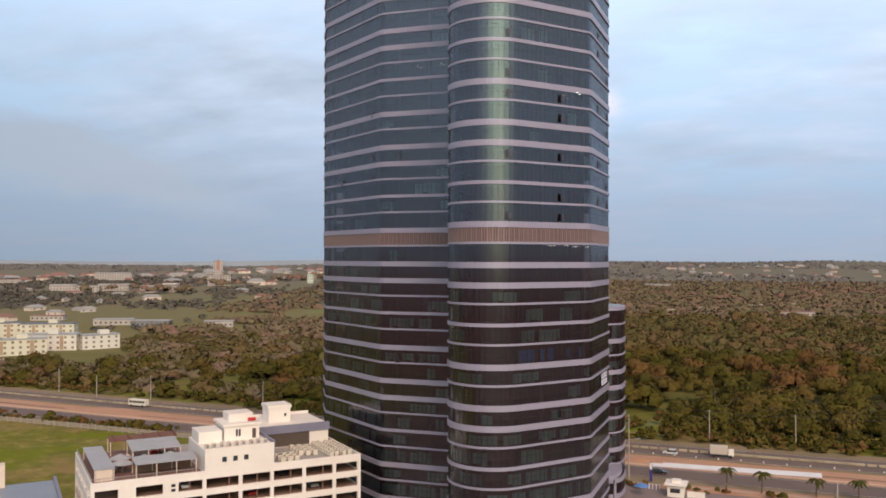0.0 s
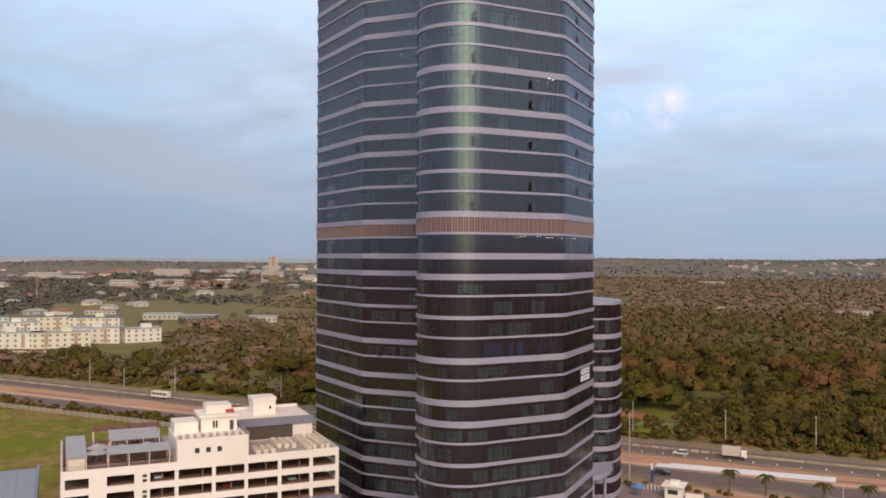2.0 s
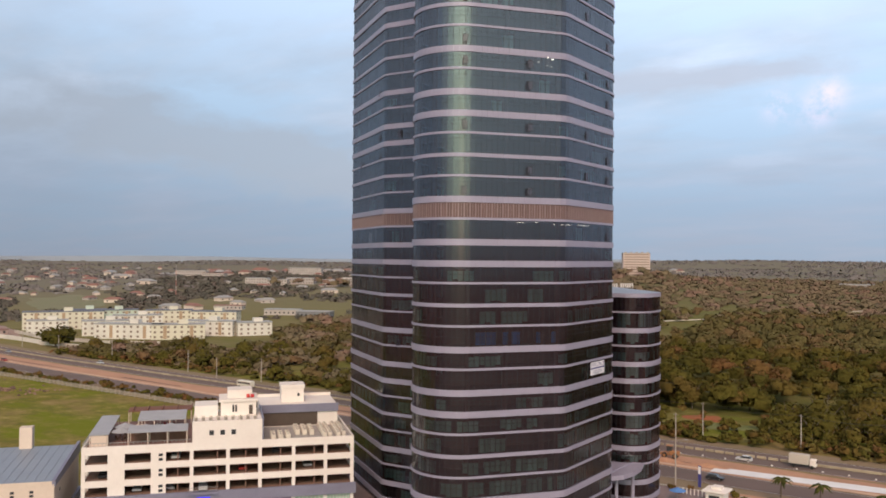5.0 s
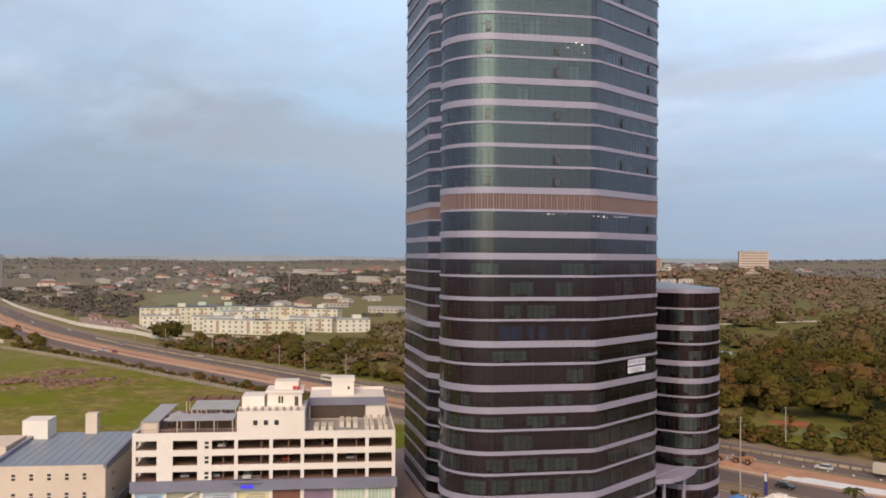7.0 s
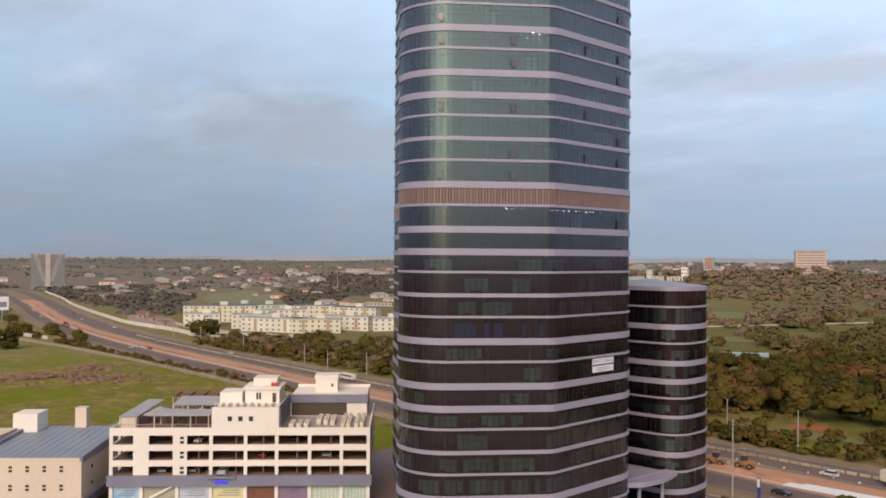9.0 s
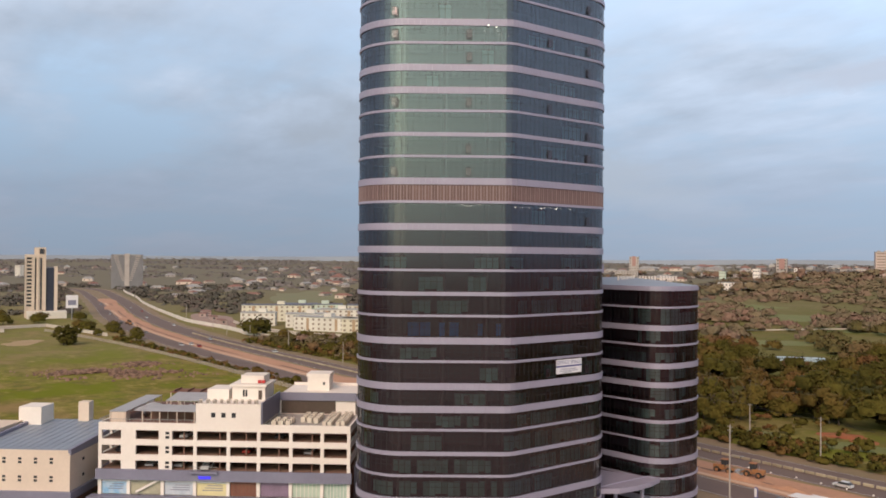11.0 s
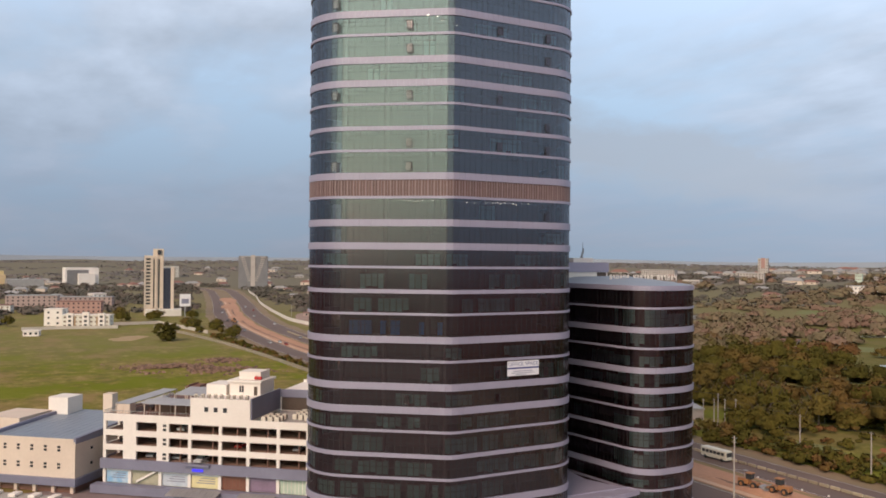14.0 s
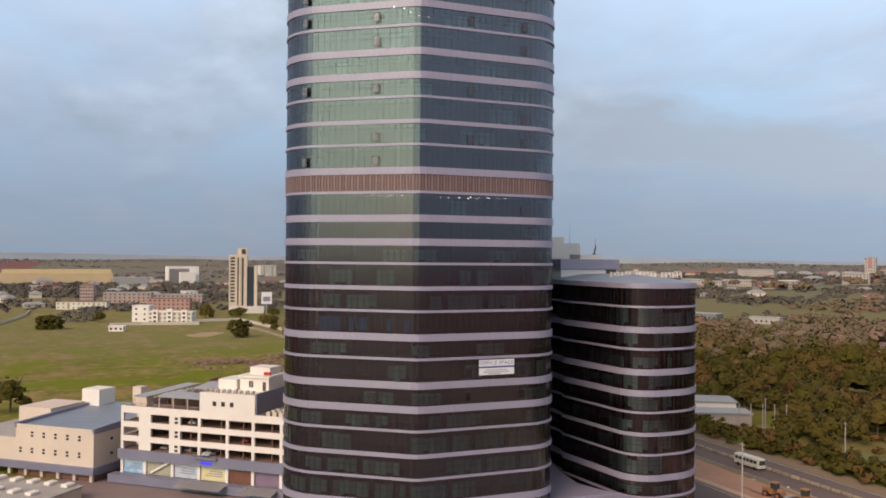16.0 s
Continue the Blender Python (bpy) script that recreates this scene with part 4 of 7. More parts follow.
def aircon(at):
    ob = thing("air_conditioner", "beige outdoor air-conditioning unit with a round fan", "air conditioner", "rooftop air conditioners", "", at)
    part("case", bevelled(Shape().box(-0.75, -0.4, 0.12, 0.75, 0.4, 1.55), "case", AIRCON, 0.05), None, ob)
    for x in (-0.6, 0.5):
        part("foot", Shape().box(x, -0.38, 0.0, x + 0.1, 0.38, 0.12), STEEL, ob)
    for x in (-0.36, 0.36):
        fan = part("fan_ring", Shape().tube((x, 0, 1.55), (x, 0, 1.63), 0.31, 0.31, 14), AIRCON, ob)
        part("fan_grille", Shape().tube((x, 0, 1.632), (x, 0, 1.64), 0.26, 0.26, 14), AIRCON_FAN, fan)
    part("front_grille", Shape().box(-0.65, -0.42, 0.35, 0.65, -0.40, 1.35), surface("grey_grille", (0.33, 0.29, 0.25), 0.6), ob)
    return ob


PK_TURN = math.degrees(math.atan2(-0.757, -0.653)) + 180
first_ac = None
spots = []
for col in range(4):
    for row in range(8):
        spots.append((1.9 + 1.15 * (col * 1.0) + 0.6 * (col // 2), 2.2 + 1.62 * row, 16.7, 90))
for col in range(3):
    for row in range(4):
        spots.append((8.4 + 1.5 * col, 5.6 + 1.95 * row + 0.4 * col, 16.7, 90))
for col in range(3):
    for row in range(3):
        spots.append((13.7 + 1.55 * col, 2.0 + 2.0 * row, 16.7, 90))
for k in range(9):
    spots.append((20.6 + 1.5 * k, 1.5 + 0.2 * (k % 2), 21.2, 12 * (k % 3) - 8))
for s, d, z, turn in spots:
    x, y, z = PK(s, d, z)
    m = pose(x, y, z, 0, 0, PK_TURN + turn)
    if z > 20:
        m = m @ Matrix.Diagonal((0.62, 0.9, 0.8, 1))
    elif s > 8:
        m = m @ Matrix.Diagonal((0.86, 1.2, 0.92, 1))
    else:
        m = m @ Matrix.Diagonal((0.74, 1.02, 0.86, 1))
    if first_ac is None:
        first_ac = aircon(m)
    else:
        copy_thing(first_ac, m)

# roof terrace: sheet canopies, posts, umbrellas, rail
TERRACE_RUST = surface("rust_brown_frame", (0.20, 0.085, 0.055), 0.8)
SHEET = surface("grey_white_sheet", (0.42, 0.41, 0.42), 0.5, 0.1, 0.08, 0.4)


def canopy_roof(s0, d0, s1, d1, z, tip, label, mat=SHEET):
    ob = thing("terrace_canopy", label, "canopy", "roof terrace canopies")
    sh = Shape()
    low = [PK(s0, d0, z), PK(s0, d1, z + tip), PK(s1, d1, z + tip), PK(s1, d0, z)]
    if (Vector(low[1]) - Vector(low[0])).cross(Vector(low[2]) - Vector(low[1])).z < 0:
        low.reverse()
    sh.hexa(low, [(x, y, h + 0.12) for x, y, h in low])
    part("sheet", sh, mat, ob)
    n = max(2, int(abs(s1 - s0) / 3.0))
    for k in range(n + 1):
        s = s0 + 0.2 + (s1 - s0 - 0.4) * k / n
        for d, h in ((d0 + 0.2, z), (d1 - 0.2, z + tip)):
            part("post", block(PK, s - 0.09, d - 0.09, 16.7, s + 0.09, d + 0.09, h), CREAM, ob)
    return ob


canopy_roof(34.2, 2.4, 46.0, 7.6, 19.3, 0.5, "grey-white sheet canopy on posts on the roof terrace")
canopy_roof(49.6, 3.0, 53.4, 24.0, 19.0, 0.2, "long grey sheet canopy along the roof terrace edge")
canopy_roof(35.0, 14.0, 45.0, 22.0, 19.6, 0.7, "pale sheet canopy on the roof terrace")
canopy_roof(34.0, 24.5, 48.0, 29.5, 19.8, 0.2, "rust-brown sheet canopy at the back of the terrace", TERRACE_RUST)
part("terrace_floor", block(PK, 33.4, 0.5, 16.71, LEN - 0.5, DEEP - 0.3, 16.74), surface("red_brown_terrace_tiles", (0.25, 0.13, 0.10), 0.8, 0, 0.2, 0.4, 8, other=(0.18, 0.10, 0.085)), parking)
part("bar_wall", block(PK, 34.4, 7.4, 16.7, 45.8, 7.6, 19.2), BROWN_WALL, parking)
part("kiosk_wall", block(PK, 50.0, 3.2, 16.7, 53.0, 6.0, 18.9), CREAM, parking)
for k in range(5):
    part("terrace_beam", block(PK, 34.0 + 3.2 * k, 24.4, 19.7, 34.2 + 3.2 * k, 29.6, 20.4), TERRACE_RUST, parking)


def parasol(s, d, r, h, colour):
    ob = thing("parasol", "pale pointed terrace parasol", "parasol", "terrace parasols")
    x, y, z = PK(s, d, 16.7)
    part("pole", Shape().tube((x, y, z), (x, y, z + h + 0.8), 0.04, 0.04, 6), STEEL, ob)
    sh = Shape()
    n = 8
    rim = [(x + r * math.cos(2 * math.pi * k / n), y + r * math.sin(2 * math.pi * k / n), z + h) for k in range(n)]
    for k in range(n):
        i = len(sh.v)
        sh.v += [rim[k], rim[(k + 1) % n], (x, y, z + h + 0.9)]
        sh.f.append((i, i + 1, i + 2))
    part("canvas", sh, colour, ob)


for s, d in ((47.6, 8.0), (47.4, 13.0), (43.0, 10.5), (38.0, 11.0)):
    parasol(s, d, 2.3, 2.0, SHEET)


def table_set(s, d, colour):
    ob = thing("terrace_table", "small terrace table with chairs on the roof deck", "table", "terrace tables")
    part("tabletop", block(PK, s - 0.4, d - 0.4, 17.40, s + 0.4, d + 0.4, 17.45), colour, ob)
    part("leg", block(PK, s - 0.05, d - 0.05, 16.7, s + 0.05, d + 0.05, 17.4), STEEL, ob)
    for a, b in ((0.8, 0), (-0.8, 0), (0, 0.8), (0, -0.8)):
        seat = part("chair", block(PK, s + a - 0.22, d + b - 0.22, 16.7, s + a + 0.22, d + b + 0.22, 17.15), colour, ob)
        part("chair_back", block(PK, s + a * 1.25 - 0.2, d + b * 1.25 - 0.2, 17.15, s + a * 1.25 + 0.2, d + b * 1.25 + 0.2, 17.55), colour, seat)


rng = random.Random(8)
for k in range(16):
    table_set(36.0 + rng.random() * 12.0, 8.8 + rng.random() * 14.0, rng.choice((TERRACE_RUST, RED, CREAM, BROWN_WALL)))
guard = Shape()
for k in range(28):
    block(PK, 33.4 + 0.74 * k, 0.1, 17.3, 33.46 + 0.74 * k, 0.16, 18.0, guard)
block(PK, 33.4, 0.1, 17.95, 54.2, 0.16, 18.05, guard)
block(PK, 54.0, 0.2, 17.95, 54.1, 29.5, 18.05, guard)
for k in range(28):
    block(PK, 54.0, 0.5 + 1.04 * k, 17.3, 54.1, 0.56 + 1.04 * k, 18.0, guard)
part("terrace_rail", guard, STEEL, parking)


# ---- cars ----
def car(m, colour, label, long=4.3, high=1.5, van=False):
    ob = thing("car", label, "car", "", "", m)
    h = high
    body = Shape()
    w = 0.86
    prof = [(-long / 2, 0.35), (long / 2, 0.35), (long / 2, 0.78), (long * 0.27, 0.92), (-long * 0.48, 0.95)]
    for side in (1,):
        i = len(body.v)
        body.v += [(x, -w, z) for x, z in prof] + [(x, w, z) for x, z in prof]
        n = len(prof)
        body.f += [tuple(range(i, i + n)), tuple(range(i + 2 * n - 1, i + n - 1, -1))]
        body.f += [(i + k, i + n + k, i + n + (k + 1) % n, i + (k + 1) % n) for k in range(n)]
    part("body", body, colour, ob)
    cabin = Shape()
    a0, a1, b0, b1 = (-long * 0.46, long * 0.26, -long * 0.34, long * 0.10)
    cabin.hexa([(a0, -w * .96, 0.92), (a1, -w * .96, 0.92), (a1, w * .96, 0.92), (a0, w * .96, 0.92)], [(b0, -w * .78, h - .04), (b1, -w * .78, h - .04), (b1, w * .78, h - .04), (b0, w * .78, h - .04)])
    part("window_band", cabin, WINDOW_DARK, ob)
    part("roof", Shape().box(b0 + .02, -w * .76, h - .04, b1 - .02, w * .76, h + 0.01), colour, ob)
    for x in (-long * 0.3, long * 0.31):
        for y in (-w - 0.01, w - 0.19):
            wheel = part("wheel", Shape().tube((x, y, 0.31), (x, y + 0.2, 0.31), 0.31, 0.31, 14), RUBBER, ob)
            part("rim", Shape().tube((x, y - 0.005, 0.31), (x, y + 0.205, 0.31), 0.18, 0.18, 10), STEEL, wheel)
    return ob


CAR_WHITE, CAR_GREY, CAR_DARK, CAR_RED = (surface("car_" + n, c, 0.3, 0.2, 0.05) for n, c in (("white", (0.7, 0.7, 0.7)), ("silver", (0.4, 0.4, 0.42)), ("black", (0.03, 0.03, 0.035)), ("red", (0.42, 0.04, 0.03))))
for s, d, z, c, name in ((36.5, 4.0, 13.6, CAR_WHITE, "white"), (31.0, 1.2, 7.42, CAR_WHITE, "white"), (23.0, 4.5, 10.4, CAR_RED, "red"), (44.0, 4.0, 7.3, CAR_GREY, "silver"), (16.0, 5.0, 13.6, CAR_DARK, "black"),
                         (9.5, 4.5, 10.4, CAR_GREY, "silver"), (50.5, 4.0, 10.4, CAR_DARK, "black"), (37.6, 4.0, 7.3, CAR_GREY, "silver")):
    x, y, z = PK(s, d, z)
    car(pose(x, y, z, 0, 0, PK_TURN - 90), c, name + " saloon parked on an open car park deck")

# ---- market hall ----
hall = thing("market_hall", "cream hall with a blue-grey sheet roof beside the car park", "hall")
part("wall", block(PK, 58.5, -4.0, 3.4, 81.0, 26.0, 11.4), CREAM, hall)
part("plinth", block(PK, 59.0, -3.2, 0.0, 81.0, 26.0, 3.4), BROWN_WALL, hall)
for s in (59.3, 64.0, 68.7, 73.4, 78.1, 83.0, 88.0):
    part("pier", block(PK, s - 0.4, -3.9, 0.0, s + 0.4, -3.2, 1.7), CREAM, hall)
part("fascia", block(PK, 58.0, -4.6, 1.7, 93.0, -4.0, 3.4), LILAC, hall)
part("side_fascia", block(PK, 57.9, -4.0, 1.7, 58.5, 26.0, 3.4), LILAC, hall)
roof = Shape()
z0, z1 = 11.5, 12.6
low = [PK(58.9, -3.8, z0 - .3), PK(58.9, 26.4, z0 - .3), PK(80.6, 26.4, z0 - .3), PK(80.6, -3.8, z0 - .3)]
top = [PK(58.9, -3.8, z0), PK(58.9, 26.4, z1), PK(80.6, 26.4, z1), PK(80.6, -3.8, z0)]
if (Vector(low[1]) - Vector(low[0])).cross(Vector(low[2]) - Vector(low[1])).z < 0:
    low.reverse()
    top.reverse()
roof.hexa(low, top)
hall_roof = part("roof", roof, ROOF_BLUE, hall)
for k in range(1, 12):
    s = 58.9 + 21.7 * k / 12
    seam = Shape()
    a, b, c, d = PK(s - .05, -3.8, z0 + .003), PK(s + .05, -3.8, z0 + .003), PK(s + .05, 26.4, z1 + .003), PK(s - .05, 26.4, z1 + .003)
    seam.hexa([a, b, c, d], [(x, y, z + .07) for x, y, z in (a, b, c, d)])
    part("seam", seam, ROOF_BLUE, hall_roof)
for s0, s1 in ((58.3, 58.9), (80.6, 81.4)):
    sh = Shape()
    low = [PK(s0, -4.0, 11.0), PK(s0, 26.6, 11.0), PK(s1, 26.6, 11.0), PK(s1, -4.0, 11.0)]
    top = [PK(s0, -4.0, 12.2), PK(s0, 26.6, 13.4), PK(s1, 26.6, 13.4), PK(s1, -4.0, 12.2)]
    if (Vector(low[1]) - Vector(low[0])).cross(Vector(low[2]) - Vector(low[1])).z < 0:
        low.reverse()
        top.reverse()
    part("verge", sh.hexa(low, top), LILAC, hall)
part("front_parapet", block(PK, 58.9, -4.1, 11.4, 80.6, -3.8, 12.0), CREAM, hall)
for row, z in enumerate((9.4, 5.6)):
    for k in range(6):
        s = 62.5 + 3.4 * k
        if row == 0 and k > 4:
            continue
        for dz in (0.0, 0.75):
            part("window", block(PK, s - 0.35, -4.06, z + dz - 0.25, s + 0.35, -4.0, z + dz + 0.25), WINDOW_DARK, hall)
for z in (5.6, 9.0):
    part("window", block(PK, 58.44, 1.6, z - 0.3, 58.5, 2.4, z + 0.3), WINDOW_DARK, hall)
part("annex", block(PK, 81.0, -4.0, 3.4, 98.0, 20.0, 8.6), CREAM, hall)
part("annex_roof", block(PK, 81.2, -3.7, 8.6, 97.8, 19.8, 8.8), DECK, hall)
part("upper_block", block(PK, 82.0, 8.0, 8.8, 92.0, 20.0, 13.4), CREAM, hall)
part("upper_tower", block(PK, 77.5, 20.0, 11.0, 83.0, 26.0, 16.6), WHITE, hall)
part("roof_tank_house", block(PK, 68.0, 24.5, 11.5, 70.6, 27.0, 17.2), CREAM, hall)

low_shops = thing("low_shop_roof", "low flat grey roof with white rooflights before the hall", "low building")
part("wall", block(PK, 52.0, -27.0, 0, 86.0, -15.0, 2.4), CREAM, low_shops)
part("roof", block(PK, 51.6, -27.4, 2.4, 86.4, -14.6, 2.7), DECK, low_shops)
rng = random.Random(5)
for k in range(14):
    s, d = 53.5 + 2.3 * k, -13.5 - 7.5 * (k % 2)
    part("rooflight", bevelled(block(PK, s, d - 4.2, 2.7, s + 1.7, d - 1.6, 3.4), "rooflight", WHITE, 0.15), None, low_shops)


# ---- roadside: strip, barriers, poles, walls, palms ----
def slab_along(points, width, z0, z1, shape=None):
    """A wall of even width along a plan polyline, following the land."""
    shape = shape or Shape()
    for a, b in zip(points, points[1:]):
        a, b = Vector(a), Vector(b)
        t = (b - a).normalized()
        n = Vector((-t.y, t.x)) * width / 2
        base = [a - n, b - n, b + n, a + n]
        shape.hexa([(p.x, p.y, land(p.x, p.y) + z0) for p in base], [(p.x, p.y, land(p.x, p.y) + z1) for p in base])
    return shape


strip = Shape()
for k in range(22):
    x0, x1 = -34.0 + 2.08 * k, -34.0 + 2.08 * (k + 1)
    y0, y1 = 248.4 + 0.075 * (x0 + 34), 254.0 + 0.075 * (x0 + 34)
    strip.quad((x0, y0, 0.09), (x1, y0 + 0.156, 0.09), (x1, y1 + 0.156, 0.09), (x0, y1, 0.09))
tagged(part("white_sheet", strip, WHITE_SHEET), "long white sheet laid over the road works' soil", "sheet")

barrier = thing("road_barrier", "row of pale concrete barrier blocks between the lanes", "barrier")
block_mesh = bevelled(Shape().box(-1.25, -0.28, 0, 1.25, 0.28, 0.72), "barrier_block", surface("weathered_barrier", (0.40, 0.33, 0.23), 0.9, 0, 0.2, 0.6, per_object=0.2), 0.08)
for i in range(len(ROAD_LINE)):
    p = beside(ROAD_LINE, i, 15.2)
    q = beside(ROAD_LINE, min(i + 1, len(ROAD_LINE) - 1), 15.2)
    if not -480 < p.x < 130:
        continue
    for k in range(4):
        c = p.lerp(q, k / 4)
        ob = new("barrier_block", block_mesh)
        ob.parent = barrier
        ob.matrix_basis = pose(c.x, c.y, 0.05, 0, 0, math.degrees(math.atan2(q.y - p.y, q.x - p.x)))
cones = random.Random(4)
stone_mesh = bevelled(Shape().box(-0.2, -0.2, 0, 0.2, 0.2, 0.32), "marker_stone", WHITE, 0.06)
for k in range(26):
    x = -60 + 6.3 * k
    ob = new("marker_stone", stone_mesh)
    ob.matrix_basis = pose(x, 264.6 + cones.uniform(-0.5, 0.5), 0.02, 0, 0, cones.uniform(0, 90))
    tagged(ob, "white-painted marker stone along the works", "stone", "marker stones")


def utility_pole(x, y, h, arms=1, lamp=False):
    z = land(x, y)
    ob = thing("utility_pole", "grey concrete utility pole with cross-arms beside the road" if not lamp else "tall grey pole with a lamp arm", "pole", "roadside poles")
    part("shaft", Shape().tube((x, y, z - 0.3), (x, y, z + h), 0.20, 0.13, 10), WOOD_POLE, ob)
    for k in range(arms):
        arm = part("cross_arm", Shape().box(x - 0.6, y - 0.05, z + h - 0.5 - 0.8 * k, x + 0.6, y + 0.05, z + h - 0.42 - 0.8 * k), STEEL, ob)
        for dx in (-0.52, 0.52):
            part("insulator", Shape().tube((x + dx, y, z + h - 0.42 - 0.8 * k), (x + dx, y, z + h - 0.28 - 0.8 * k), 0.05, 0.03, 6), WOOD_POLE, arm)
    if lamp:
        part("lamp_arm", Shape().tube((x, y, z + h * 0.62), (x + 2.4, y + 0.4, z + h * 0.62 + 0.3), 0.07, 0.05, 6), STEEL, ob)
        part("lamp_head", Shape().box(x + 2.2, y + 0.2, z + h * 0.62 + 0.25, x + 3.0, y + 0.6, z + h * 0.62 + 0.4), STEEL, ob)
    return ob


NORTH_POLES = [(-640, 345), (-520, 318), (-466, 305), (-416, 298), (-366, 298), (-297, 292), (-245, 290), (-190, 290), (-111, 305), (-74, 297), (-50, 293), (-20, 289), (6, 290), (33, 293), (62, 296), (95, 298)]
for x, y in NORTH_POLES:
    utility_pole(x, y, 10.4)
utility_pole(-272, 288, 9.0, 0)
utility_pole(-36.9, 230.6, 17.6, 2, True)
utility_pole(13.5, 222.0, 6.2, 0)
wires = thing("power_line", "three dark overhead wires between the poles", "wire")
WIRE = surface("wire_black", (0.03, 0.03, 0.03), 0.6)
for dx in (-0.8, 0.0, 0.8):
    sh = Shape()
    for (x0, y0), (x1, y1) in zip(NORTH_POLES, NORTH_POLES[1:]):
        prev = None
        for k in range(9):
            t = k / 8
            p = (x0 + (x1 - x0) * t + dx * 0.2, y0 + (y1 - y0) * t + dx, 10.25 - 4 * 1.0 * t * (1 - t))
            if prev:
                sh.tube(prev, p, 0.022, 0.022, 3)
            prev = p
    part("wire", sh, WIRE, wires)

# far white wall of the highway, field fence
part("boundary_wall", slab_along([tuple(p) for p in smooth_line([(-470, 320), (-512, 325), (-588, 327), (-659, 339.5), (-765, 361), (-880, 388), (-990, 418), (-1130, 450), (-1225, 474), (-1320, 487)], 12)], 0.4, -0.3, 2.5), APT_WALL, None, "white painted boundary wall along the highway", "structure")
part("boundary_wall", slab_along([(-470, 318), (-440, 322), (-400, 330), (-360, 334)], 0.3, -0.2, 2.0), WALLING, None, "pale painted boundary wall along the highway", "structure")
fence = thing("field_fence", "weathered concrete post fence along the green field", "fence")
FENCE_LINE = smooth_line([(-560, 214), (-507, 222), (-430, 229), (-359, 232), (-264, 232), (-180, 231), (-120, 231)], 3.0)
post_mesh = Shape().box(-0.12, -0.12, -0.2, 0.12, 0.12, 1.9).mesh("post", FENCE_WALL)
for i, p in enumerate(FENCE_LINE):
    ob = new("post", post_mesh)
    ob.parent = fence
    ob.matrix_basis = pose(p.x, p.y, 0, 0, 0, (i * 7) % 11 - 5)
for z in (0.2, 0.75, 1.3):
    for a, b in zip(FENCE_LINE[::3], FENCE_LINE[3::3]):
        part("rail", slab_along([tuple(a), tuple(b)], 0.08, z, z + 0.32), FENCE_WALL, fence)

# forecourt by the tower
part("pavement", Shape().prism([(-125, 100), (60, 150), (60, 226), (-30, 228), (-125, 226)], -0.2, 0.0), PAVING, None, "grey paved forecourt round the tower", "structure")
part("kerb", slab_along([(-120, 228.2), (-30, 228.4), (70, 231.5)], 0.35, 0.0, 0.16), KERB, None, "pale concrete kerb of the forecourt", "structure")
part("planting_bed", Shape().prism([(-28, 224.5), (60, 228), (60, 234), (-28, 231)], -0.1, 0.06), SOIL, None, "orange soil bed with palms along the road", "structure")
# yard out of view, added and coloured for what the tower's glass mirrors
part("yard", Shape().prism([(70, -420), (420, -420), (420, 226), (62, 226), (62, 149), (-128, 99), (-128, -300), (70, -300)], -0.2, -0.02), surface("reflected_brown_yard", (0.212, 0.115, 0.110), 0.95, 0, 0.2, 0.02, 20, 0.05, other=(0.145, 0.092, 0.088)), None, "unseen brown yard added under the flight to tint reflections", "structure")
hut = thing("guard_hut", "small white guard hut with a flat roof at the gate", "guard hut")
part("wall", Shape().box(-25.5, 218.0, 0, -21.5, 222.0, 2.9), WHITE, hut)
part("roof", bevelled(Shape().box(-26.2, 217.3, 2.9, -20.8, 222.7, 3.3), "roof", WHITE, 0.06), None, hut)
part("upper_roof", Shape().box(-24.5, 219.0, 3.3, -22.4, 221.2, 4.0), WHITE, hut)
part("window", Shape().box(-24.8, 217.93, 1.1, -22.4, 218.0, 2.2), WINDOW_DARK, hut)
gate = thing("gate_wall", "low white gate wall with a slatted barrier", "gate")
part("wall", Shape().box(-20.8, 219.0, 0, -16.5, 219.4, 1.5), WHITE, gate)
for k in range(6):
    part("slat", Shape().box(-32.5 + 0.9 * k, 223.0, 0.2, -32.3 + 0.9 * k, 223.1, 1.6), WHITE, gate)
gazebo = thing("garden_parasol", "small blue pointed parasol by the guard hut", "parasol")
part("pole", Shape().tube((-31.8, 217.5, 0), (-31.8, 217.5, 2.9), 0.05, 0.05, 6), STEEL, gazebo)
cloth = Shape()
for k in range(8):
    a0, a1 = math.pi * k / 4, math.pi * (k + 1) / 4
    i = len(cloth.v)
    cloth.v += [(-31.8 + 2.0 * math.cos(a0), 217.5 + 2.0 * math.sin(a0), 2.2), (-31.8 + 2.0 * math.cos(a1), 217.5 + 2.0 * math.sin(a1), 2.2), (-31.8, 217.5, 3.0)]
    cloth.f.append((i, i + 1, i + 2))
part("canvas", cloth, surface("blue_canvas", (0.10, 0.24, 0.55), 0.8), gazebo)
totem = thing("sign_totem", "slim blue roadside sign totem", "sign")
part("panel", Shape().box(-31.6, 231.5, 0, -30.9, 231.8, 5.2), NAVY, totem)
part("face", Shape().box(-31.55, 231.46, 3.2, -30.95, 231.5, 5.0), CLOTH_BANNER, totem)


